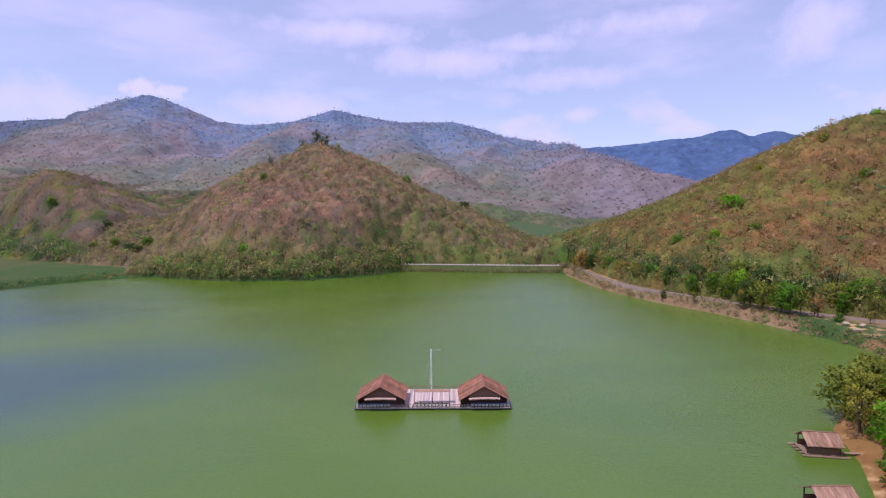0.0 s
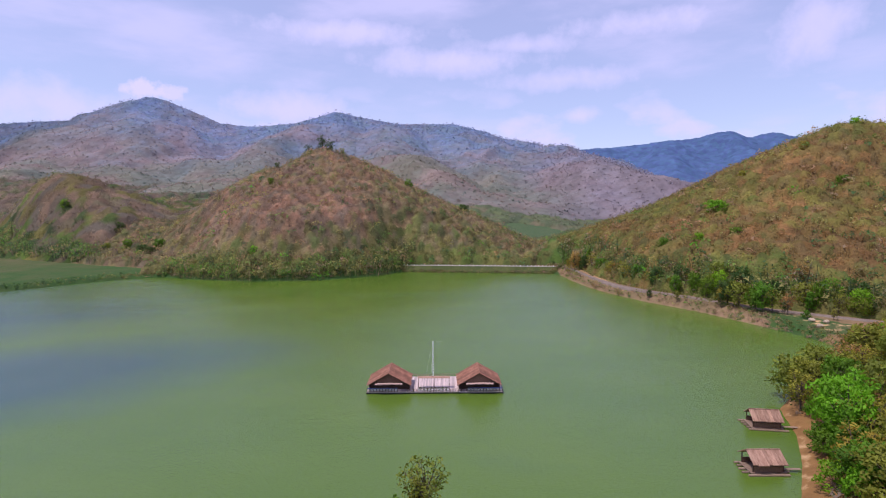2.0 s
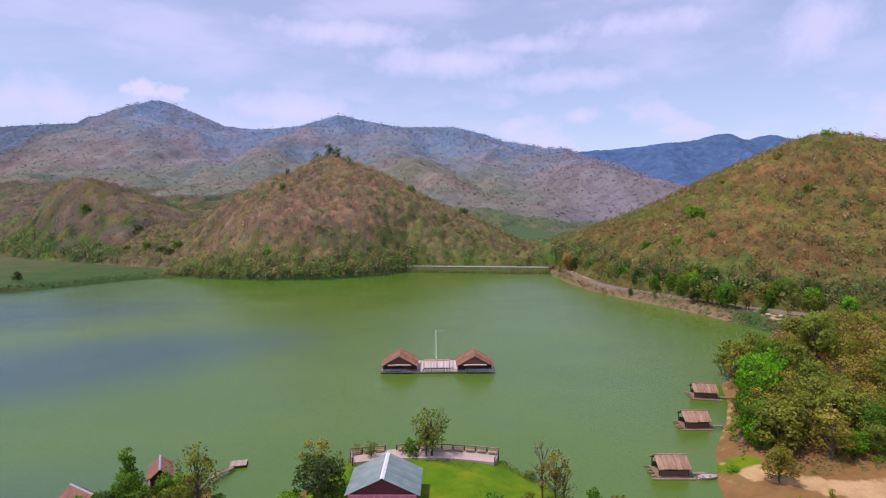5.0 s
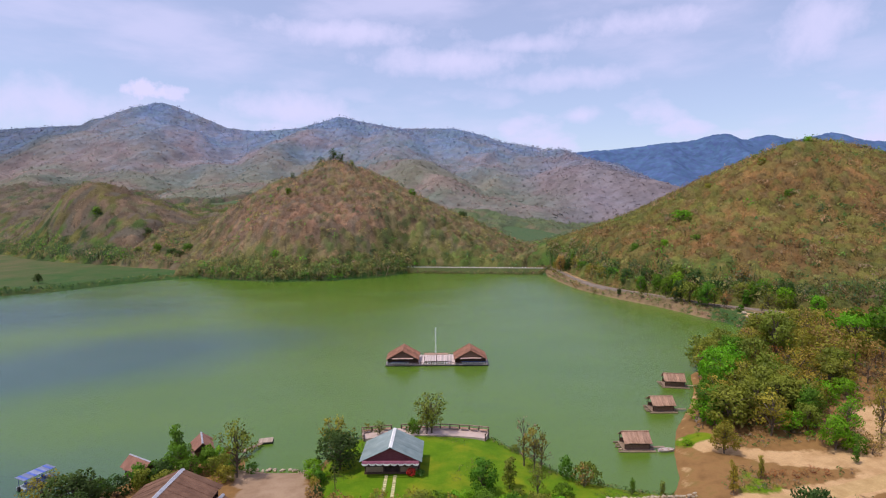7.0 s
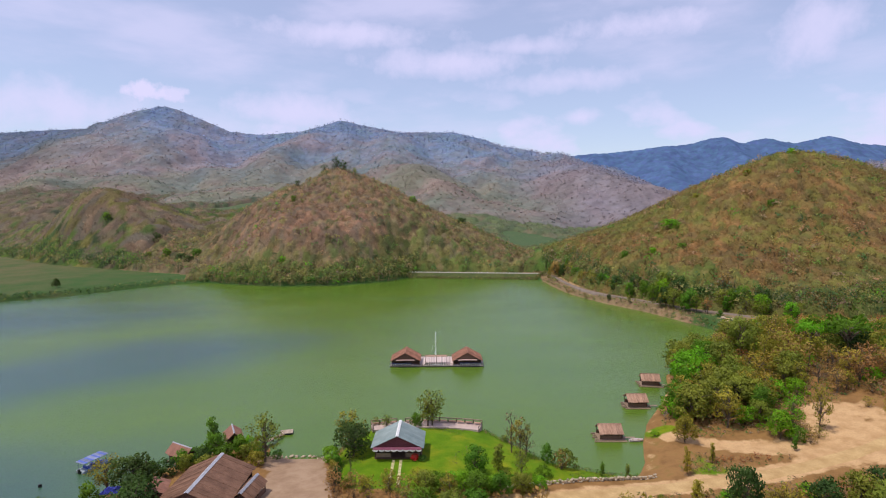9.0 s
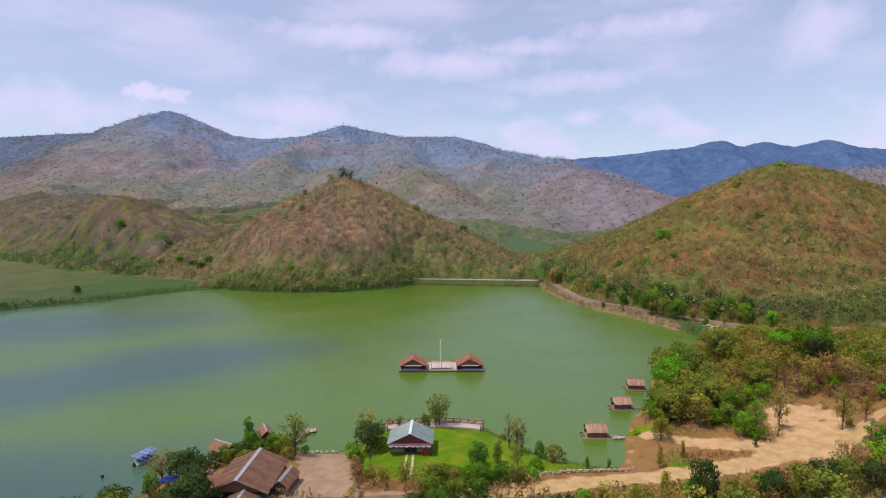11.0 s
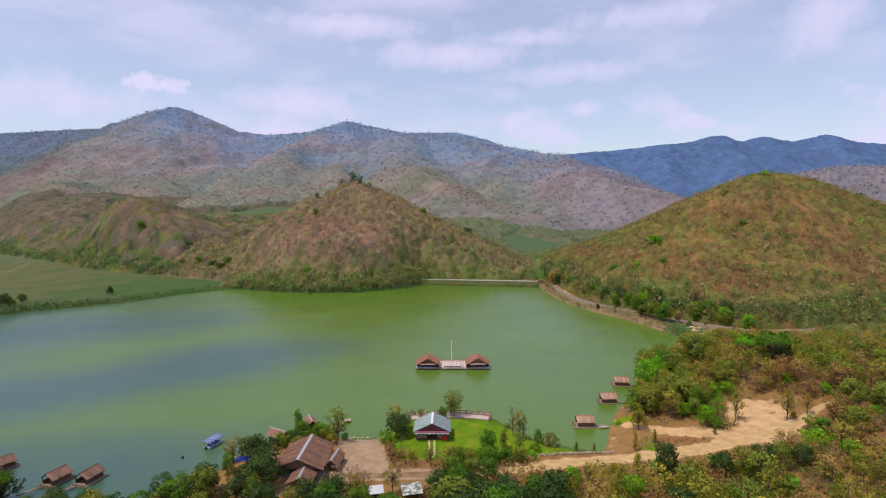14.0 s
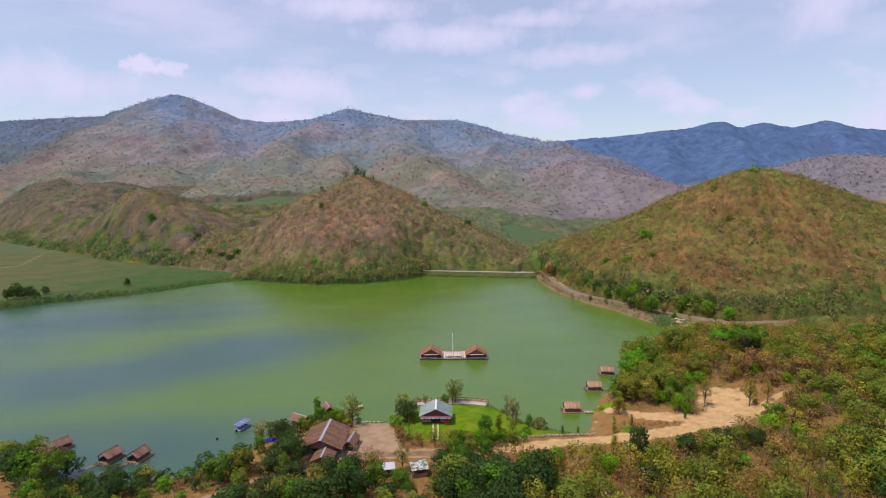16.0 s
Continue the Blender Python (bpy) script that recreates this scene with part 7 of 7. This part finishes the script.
RIGHT_TREES = [
    ("broad", "olive", 49.4, 43.0, 5.4, 0.95), ("column", "yellow", 44.2, 30.4, 4.6, 0.6), ("column", "olive", 50.2, 34.0, 3.6, 0.6), ("broad", "bright", 60.6, 67.4, 9.6, 1.0), ("broad", "bright", 64.0, 72.6, 9.6, 1.05), ("broad", "green", 57.6, 62.6, 6.6, 1.0),
    ("bush", "bright", 52.4, 54.0, 4.6, 0.75), ("broad", "mid", 68.6, 92.0, 8.6, 1.15), ("broad", "mid", 82.6, 84.0, 11.0, 0.95), ("broad", "mid", 60.8, 54.0, 7.2, 1.15), ("broad", "mid", 66.2, 56.0, 8.0, 1.2), ("broad", "green", 68.0, 50.4, 6.8, 0.8),
    ("airy", "bright", 70.8, 44.4, 6.8, 0.85), ("broad", "bright", 66.6, 41.6, 5.6, 1.0), ("bush", "green", 69.0, 40.2, 3.0, 1.0), ("twiggy", "brown", 71.4, 40.6, 2.6, 1.0), ("airy", "olive", 74.5, 42.2, 9.2, 0.5), ("flat", "green", 104.0, 76.0, 12.5, 0.9), ("flat", "bright", 98.0, 80.0, 11.0, 0.8), ("airy", "olive", 86.0, 39.6, 8.2, 0.6),
    ("bush", "bright", 82.5, 23.8, 4.8, 1.35), ("twiggy", "rust", 121.0, 118.0, 5.0, 0.9), ("broad", "bright", 126.5, 151.0, 8.6, 0.9), ("broad", "bright", 133.0, 142.6, 6.6, 1.0), ("twiggy", "rust", 153.0, 127.0, 4.6, 1.2), ("broad", "bright", 101.0, 184.0, 9.0, 0.8), ("broad", "green", 94.6, 189.5, 8.6, 0.8),
    ("broad", "dark", 107.0, 181.0, 9.0, 1.0), ("broad", "dark", 112.0, 170.0, 8.0, 1.1), ("broad", "mid", 118.0, 163.0, 8.6, 1.1), ("column", "green", 116.0, 158.0, 6.5, 1.0), ("airy", "mid", 121.5, 153.0, 7.5, 0.8), ("bush", "green", 110.0, 150.0, 2.4, 1.0),
    ("broad", "mid", 98.6, 166.5, 9.0, 1.0), ("broad", "dark", 97.0, 170.5, 8.4, 0.9), ("broad", "green", 102.4, 159.0, 8.6, 0.9), ("broad", "dark", 86.0, 204.0, 8.6, 0.8), ("broad", "green", 82.5, 216.0, 8.0, 0.9), ("broad", "mid", 80.0, 226.0, 7.4, 0.9), ("broad", "dark", 92.5, 197.0, 9.4, 0.9), ("broad", "green", 124.0, 160.5, 9.0, 0.9), ("broad", "dark", 131.0, 158.0, 8.2, 1.0), ("airy", "brown", 122.0, 172.0, 8.0, 1.0), ("broad", "mid", 103.5, 190.0, 8.4, 1.0), ("broad", "green", 101.2, 161.5, 7.2, 1.0), ("airy", "mid", 104.0, 157.0, 7.4, 0.9), ("broad", "olive", 96.0, 172.0, 6.0, 1.0), ("airy", "brown", 107.4, 155.0, 6.2, 0.9), ("broad", "green", 88.6, 192.0, 7.0, 0.8),
    ("twiggy", "brown", 72.0, 47.4, 2.8, 1.0), ("twiggy", "brown", 75.0, 50.4, 2.6, 1.0), ("column", "green", 66.5, 37.0, 2.8, 0.8), ("bush", "bright", 45.4, 47.6, 1.0, 1.4),
    ("broad", "dark", 46.0, 16.0, 9.0, 0.62), ("broad", "dark", 58.6, 17.6, 5.6, 1.05), ("broad", "mid", 62.6, 16.2, 6.8, 1.0), ("broad", "dark", 67.0, 17.6, 6.4, 1.0), ("broad", "mid", 71.4, 18.4, 6.0, 1.05), ("broad", "dark", 75.4, 17.4, 5.6, 1.0),
    ("broad", "bright", 36.4, 8.6, 5.6, 0.95), ("airy", "yellow", 38.6, 12.6, 5.4, 0.8), ("column", "yellow", 41.0, 20.0, 4.6, 0.9), ("airy", "yellow", 52.0, 16.0, 5.6, 0.9), ("twiggy", "rust", 54.6, 12.0, 4.6, 1.0), ("broad", "bright", 25.0, 12.4, 4.8, 1.0), ("airy", "yellow", 29.4, 15.6, 4.6, 0.9),
    ("twiggy", "brown", 70.6, 39.0, 2.4, 1.2), ("twiggy", "olive", 73.0, 40.4, 2.4, 1.2), ("twiggy", "brown", 68.4, 41.4, 2.2, 1.2), ("twiggy", "olive", 76.0, 44.0, 2.0, 1.2), ("twiggy", "brown", 71.8, 43.4, 2.4, 1.1), ("bush", "olive", 88.4, 41.0, 1.4, 1.3), ("twiggy", "brown", 90.4, 45.4, 2.0, 1.2), ("twiggy", "olive", 89.0, 49.4, 2.2, 1.2), ("airy", "yellow", 92.4, 41.6, 5.6, 0.7),
]
RIGHT_TREES += [("twiggy", "rust", 51.0 + 1.5 * k, 34.0 + 0.5 * (k % 3), 1.1 + 0.15 * (k % 2), 1.3) for k in range(7)]
rand = random.Random(19)
for k in range(46):
    u = k / 45
    n = u * (len(ROAD) - 3)
    (ax, ay), (bx, by) = ROAD[int(n)], ROAD[int(n) + 1]
    ahead = Vector((bx - ax, by - ay)).normalized()
    off = rand.uniform(4.5, 10.0) if k % 4 else -rand.uniform(3.2, 4.5)
    p = Vector((ax, ay)).lerp(Vector((bx, by)), n - int(n)) + Vector((-ahead.y, ahead.x)) * off
    kind, tint = rand.choice((("airy", "mid"), ("airy", "olive"), ("broad", "dark"), ("broad", "mid"), ("broad", "green"), ("column", "green"), ("bare", "grey"), ("twiggy", "brown"), ("airy", "dark")))
    RIGHT_TREES.append((kind, tint, p.x, p.y, rand.uniform(4.5, 9.5) if off > 0 else rand.uniform(2.5, 5.0), rand.uniform(0.7, 1.1)))
LAWN_TREES += [("twiggy", "brown", -11.0, 23.0, 4.4, 0.8), ("twiggy", "olive", -8.6, 22.4, 3.8, 0.9), ("airy", "olive", -5.2, 22.6, 4.8, 0.8), ("twiggy", "brown", -3.2, 22.2, 4.2, 0.9), ("broad", "mid", 0.4, 22.8, 4.2, 1.0), ("broad", "green", 12.0, 23.2, 4.0, 1.1), ("broad", "mid", 15.6, 24.2, 3.6, 1.1), ("bush", "olive", -9.8, 25.6, 2.0, 1.0),
               ("bush", "dark", -14.8, 27.4, 2.6, 0.9), ("bush", "green", -15.8, 33.0, 2.4, 0.9), ("twiggy", "brown", -14.4, 24.4, 4.6, 0.8), ("bush", "mid", -12.4, 26.0, 2.0, 1.1), ("airy", "olive", 4.0, 22.0, 4.6, 0.9), ("broad", "green", 8.4, 22.8, 4.6, 1.1), ("bush", "bright", 18.4, 25.2, 2.4, 1.0), ("bush", "olive", 2.6, 20.2, 2.4, 1.0)]
SHORE_TREES += [("broad", "dark", -36.5, 3.0, 6.0, 1.2), ("broad", "dark", -44.0, 7.6, 5.6, 1.2), ("broad", "mid", -48.6, 1.6, 5.0, 1.1), ("broad", "dark", -23.4, 7.4, 5.4, 1.1), ("airy", "olive", -20.0, 9.6, 5.0, 0.9), ("broad", "green", -12.4, 3.4, 4.6, 1.2),
                ("bush", "dark", -46.2, 16.4, 3.4, 1.0), ("bush", "mid", -33.0, 8.4, 2.6, 1.2), ("twiggy", "grey", -18.8, 12.4, 4.6, 0.8), ("broad", "dark", -59.5, 9.0, 5.4, 1.2), ("bush", "green", -63.5, 6.6, 3.6, 1.1), ("bush", "dark", -68.0, 5.0, 3.6, 1.1), ("bush", "bright", -66.0, 2.0, 3.4, 1.1)]
for kind, tint, x, y, tall, wide in LAWN_TREES:
    plant(kind, tint, x, y, tall, wide, group="plants on the lawn", site="on the lawn")
for kind, tint, x, y, tall, wide in SHORE_TREES:
    plant(kind, tint, x, y, tall, wide, group="plants by the restaurant", site="near the restaurant")
for kind, tint, x, y, tall, wide in RIGHT_TREES:
    plant(kind, tint, x, y, tall, wide, group="plants by the track", site="by the clearing")


# ---- near woods ----
def wood_place(x, y):
    """Where near woods grow in plan."""
    x, y = np.asarray(x, float), np.asarray(y, float)
    d = outline_distance(x, y, LAKE)
    free = (d > 1.6 + 1.2 * ((x > 38) & (x < 72) & (y < 80))) & (outline_distance(x, y, LAWN) > 1.5) & (outline_distance(x, y, YARD) > 2) & (outline_distance(x, y, TRACK, False) > 3.4) & (outline_distance(x, y, SPUR, False) > 3.4)
    free &= (outline_distance(x, y, BARE) > 0.5) & (outline_distance(x, y, ROAD, False) > 7) & (outline_distance(x, y, GLADE) > 2)
    free &= ~((x > -57) & (x < -22) & (y > 9) & (y < 46)) & ~((x > -45) & (x < -29) & (y > 0) & (y < 12)) & ~((x > -19) & (x < -4) & (y > 5) & (y < 24.5)) & ~((x > -20) & (x < -12) & (y > 20) & (y < 60))
    right = (x > 46) & (y > 28) & (y < 150 - 0.2 * x)
    below = y < 24
    left = (x < -40) & (y < 30)
    seen = (np.abs(x) < 0.87 * (y + 96) + 16) & (y > -12)
    return free & (right | below | left) & seen


def make_near_woods():
    r = np.random.RandomState(5)
    gx, gy = np.meshgrid(np.arange(-150, 190, 3.6), np.arange(-24, 140, 3.6))
    x = gx.ravel() + r.uniform(-1.5, 1.5, gx.size)
    y = gy.ravel() + r.uniform(-1.5, 1.5, gx.size)
    taken = np.array([(t[2], t[3]) for t in LAWN_TREES + SHORE_TREES + RIGHT_TREES])
    ok = wood_place(x, y) & (np.min(np.hypot(x[:, None] - taken[:, 0], y[:, None] - taken[:, 1]), 1) > 2.4)
    x, y = x[ok], y[ok]
    order = r.permutation(len(x))
    x, y = x[order], y[order]
    dry = fractal(x, y, 30, 3) + 0.12 * smooth(60, 130, x) * (y > 30) + 0.16 + 0.2 * smooth(0, 60, x) * (y < 28)
    south = outline_distance(x, y, TRACK, False)
    by_road = outline_distance(x, y, ROAD, False)
    kinds, tints, talls, wides = [], [], [], []
    for k in range(len(x)):
        q = r.rand()
        shore = y[k] > 28 and x[k] < 75
        # dark trees grow here; more dark tints added for the view's dim lower edge
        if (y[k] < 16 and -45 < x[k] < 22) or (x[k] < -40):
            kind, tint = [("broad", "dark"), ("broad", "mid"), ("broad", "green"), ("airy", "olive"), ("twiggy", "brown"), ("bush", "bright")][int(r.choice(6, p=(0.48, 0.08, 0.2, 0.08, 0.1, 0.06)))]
        elif dry[k] > 0.08 and not shore:
            kind, tint = [("twiggy", "brown"), ("twiggy", "grey"), ("airy", "brown"), ("airy", "olive"), ("bush", "mid"), ("twiggy", "rust"), ("broad", "mid"), ("bare", "grey"), ("bush", "bright"), ("airy", "yellow")][int(r.choice(10, p=(0.17, 0.1, 0.15, 0.13, 0.1, 0.06, 0.1, 0.04, 0.08, 0.07)))]
        else:
            kind, tint = [("broad", "mid"), ("broad", "green"), ("broad", "dark"), ("bush", "bright"), ("airy", "olive"), ("twiggy", "brown"), ("bush", "green"), ("airy", "yellow")][int(r.choice(8, p=(0.28, 0.14, 0.03, 0.14, 0.2, 0.08, 0.08, 0.05)))]
        tall = {"broad": r.uniform(4.2, 8.8), "airy": r.uniform(4.0, 8.0), "bush": r.uniform(2.4, 4.2), "twiggy": r.uniform(2.8, 5.0), "bare": r.uniform(4, 6.5)}[kind]
        if south[k] < 15 and y[k] < 34:
            tall = min(tall, max(0.7, 0.3 + 0.45 * (south[k] - 2.2)) if 4 < x[k] < 72 else 1.6 + 0.42 * south[k])
        if -21 < x[k] < -3 and y[k] < 6:
            tall *= 0.5
        if -94 < x[k] < -50 and y[k] < 20:
            tall *= 0.62
        if x[k] > 92 and y[k] > 92:
            tall = min(tall, 1.0 + 0.11 * by_road[k])
        kinds.append(kind), tints.append(tint), talls.append(tall), wides.append(r.uniform(0.95, 1.35))
    # those that stand nearest the clearing, the track and the shore are trees of their own
    near = np.minimum(outline_distance(x, y, TRACK, False), np.minimum(outline_distance(x, y, BARE), np.maximum(0, outline_distance(x, y, LAKE)) + 6 * (x < 30)))
    rank = np.argsort(near + 40 * (y < -8))
    own = set(rank[:210].tolist())
    stems, sq, leaves, lq, tint_all, normal_all = [], [], [], [], [], []
    sn = ln = 0
    z = height(x, y)
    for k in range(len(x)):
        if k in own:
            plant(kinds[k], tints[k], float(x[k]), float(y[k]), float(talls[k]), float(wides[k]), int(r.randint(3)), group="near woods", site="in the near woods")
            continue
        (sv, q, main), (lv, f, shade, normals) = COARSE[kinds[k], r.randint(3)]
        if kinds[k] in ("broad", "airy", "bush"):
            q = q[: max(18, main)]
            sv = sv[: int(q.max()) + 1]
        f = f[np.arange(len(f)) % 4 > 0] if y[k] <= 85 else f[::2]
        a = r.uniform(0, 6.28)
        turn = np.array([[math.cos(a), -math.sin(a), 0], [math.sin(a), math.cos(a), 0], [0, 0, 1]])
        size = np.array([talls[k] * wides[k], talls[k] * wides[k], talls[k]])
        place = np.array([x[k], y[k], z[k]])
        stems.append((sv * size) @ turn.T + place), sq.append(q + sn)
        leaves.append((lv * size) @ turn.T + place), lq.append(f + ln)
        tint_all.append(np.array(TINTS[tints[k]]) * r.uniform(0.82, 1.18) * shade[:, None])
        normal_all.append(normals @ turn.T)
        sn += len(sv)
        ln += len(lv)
    a = mesh_object("woodland_crowns", np.concatenate(leaves), np.concatenate(lq), LEAF, np.concatenate(tint_all), 4, np.concatenate(normal_all))
    b = mesh_object("woodland_trunks", np.concatenate(stems), np.concatenate(sq), BARK, sides=4)
    tagged(a, "mixed brown and green dry-season woodland foliage", "forest", kind="stuff")
    tagged(b, "thin brown trunks and branches of the near woodland", "forest", kind="stuff")


make_near_woods()


def make_scrub():
    """Low scrub, reeds and grass tufts along shores and on the forest floor."""
    x, y = scatter(-130, 190, -24, 135, 1.5, lambda x, y: wood_place(x, y))
    n = len(x)
    tint = choose(n, (0.9, 0.9, 0.7), (DRY, OLIVE, GREEN))
    crowns("undergrowth", x, y, rng.uniform(0.7, 1.9, n), rng.uniform(0.6, 1.1, n), tint, 10, 0.42, "low brown and green undergrowth on the forest floor", stems=0)

    def shore(x, y):
        d = outline_distance(x, y, LAKE)
        return (d > -0.2) & (d < np.where((x > 58) & (y > 170), 9.0, 5.0)) & (y > 100) & (outline_distance(x, y, ROAD, False) > 2.0)
    x, y = scatter(-300, 115, 100, 300, 1.35, shore)
    n = len(x)
    tint = choose(n, (0.5 * (x > -170), 1.0 * (x > -190) + 0.2, 0.35 + 0.6 * (x < -170), 1.4 * (x < -175)), (DRY, OLIVE, GREEN, DEEP))
    crowns("shore_reeds", x, y, rng.uniform(0.6, 1.7, n) * np.where(x < -170, 1.6, np.where(x > 58, np.where(y > 170, 1.15, 0.6), 1.0)), 0.85, tint * np.where(x > 58, 0.95, 1.0)[:, None], 11, 0.45, "tufts of reed and grass along the far shore", stems=0)

    # weeds and saplings on the open ground by the clearing
    x, y = scatter(36, 108, 26, 70, 0.8, lambda x, y: (outline_distance(x, y, BARE) < 0) & (outline_distance(x, y, SANDY) > -1.0) & (outline_distance(x, y, LAKE) > 1.2) & (outline_distance(x, y, TRACK, False) > 2.6) & (fractal(x + 40, y, 10, 3) > -0.12))
    n = len(x)
    tint = choose(n, (0.8, 0.8 + 0 * x, 0.8), (DRY, OLIVE, GREEN))
    crowns("meadow_weeds", x, y, rng.uniform(0.2, 0.8, n) * (1 + 1.2 * (rng.rand(n) < 0.06)), 0.4, tint, 9, 0.22, "weeds and dry grass on open ground beside the track", stems=0)

    # along the dam
    u = rng.rand(900)
    x, y = -24 + 88 * u + rng.normal(0, 0.3, 900), 289.5 - 12.5 * u - rng.uniform(1.0, 4.6, 900)
    crowns("dam_scrub", x, y, rng.uniform(1.4, 3.0, 900), 0.7, choose(900, (0.4 + 0 * x, 1.0, 0.7), (DRY, OLIVE, GREEN)), 12, 0.4, "low green scrub on the face of the dam", stems=0)

    def lawn_edge(x, y):
        d = outline_distance(x, y, LAKE)
        return (d > 0.1) & (d < 2.6) & (y < 60) & (((x > 11) & (x < 37)) | ((x > -21) & (x < -12)) | ((x < -31) & (y > 5)))
    x, y = scatter(-130, 40, 3, 60, 0.55, lawn_edge)
    n = len(x)
    tint = choose(n, (0.2, 0.5 + 0 * x, 1.0), (DRY, OLIVE, GREEN))
    crowns("bank_grass", x, y, rng.uniform(0.25, 0.8, n), 0.35, tint, 8, 0.17, "green grass and weeds on the near bank", stems=0)

    x, y = scatter(-18, 38, 25, 58, 0.5, lambda x, y: (outline_distance(x, y, LAWN) < 0.3) & (outline_distance(x, y, LAKE) > 0.8) & (fractal(x, y, 5, 3) > 0.12) & ~((x > -11) & (x < 0.5) & (y > 33)))
    n = len(x)
    crowns("lawn_tufts", x, y, rng.uniform(0.1, 0.35, n), 0.22, choose(n, (1.0, 0.4 + 0 * x), (GREEN, OLIVE)), 6, 0.12, "darker tufts of longer grass on the lawn", stems=0)


make_scrub()


def make_field_bank():
    """Dark brush along the field's bank."""
    x, y = scatter(-300, -190, 165, 272, 1.6, lambda x, y: (outline_distance(x, y, LAKE) > -0.3) & (outline_distance(x, y, LAKE) < 4.5 + 5 * (x < -235)) & (rng.rand(len(x)) < smooth(-190, -225, x)))
    n = len(x)
    crowns("field_bank_brush", x, y, rng.uniform(1.0, 3.4, n), 0.9, choose(n, (0.3, 0.5 + 0 * x, 1.2), (OLIVE, GREEN * 0.8, DEEP)), 14, 0.5, "dark green brush along the bank of the field", stems=0)


make_field_bank()


# ---- lone trees on the far field and shores ----
for x, y, tall in ((-222, 240, 5.5), (-262, 205, 7.5), (-266, 202, 8.0), (-258, 204, 6.0), (-272, 208, 8.5), (-254, 202, 4.5), (-259, 215, 5.5), (-270, 199, 7.0)):
    plant("broad", "dark", x, y, tall, 1.0, group="field bank trees", site="on the field bank")
for x, y, tall, tint in ((-96, 368, 10, "dark"), (-86, 366, 13, "dark"), (-80, 364, 11, "dark"), (-108, 366, 8, "olive"), (-117, 364, 9, "dark"), (-72, 366, 8, "mid")):
    plant("airy", tint, x, y, tall, 0.8, group="trees on the hilltop", site="on the hilltop")
for x, y, tall, tint in ((68, 266, 9, "brown"), (72, 262, 8, "dark"), (75, 268, 7, "green"), (66, 272, 5, "olive")):
    plant("broad", tint, x, y, tall, 0.8, group="trees by the dam", site="beside the dam road")
plant("broad", "bright", 209.0, 268.0, 6.0, 1.1, site="on the hilltop")
for x, y, tall, wide, tint in ((-212, 341, 9, 0.9, "green"), (-180, 322, 9, 1.1, "green"), (-184, 318, 8, 1.1, "dark"), (-25, 352, 8, 0.9, "green"), (-236, 372, 8, 1.0, "dark"), (-255, 352, 8, 1.1, "dark"), (-228, 344, 7, 1.0, "mid"), (-290, 392, 8, 1.0, "green"), (-196, 330, 8, 1.1, "dark"), (13, 357, 9, 0.9, "dark"), (-108, 322, 7, 0.9, "green"), (-100, 268, 6, 1.0, "bright"),
                               (127, 240, 8, 1.5, "bright"), (108, 216, 6, 1.1, "bright"), (121, 212, 6, 1.0, "green"), (96, 222, 6, 1.0, "green"), (150, 262, 6, 1.0, "olive"), (180, 262, 6, 1.2, "olive"), (175, 228, 6, 1.0, "green")):
    plant("broad", tint, x, y, tall, wide, group="trees on the slopes", site="on a dry slope")
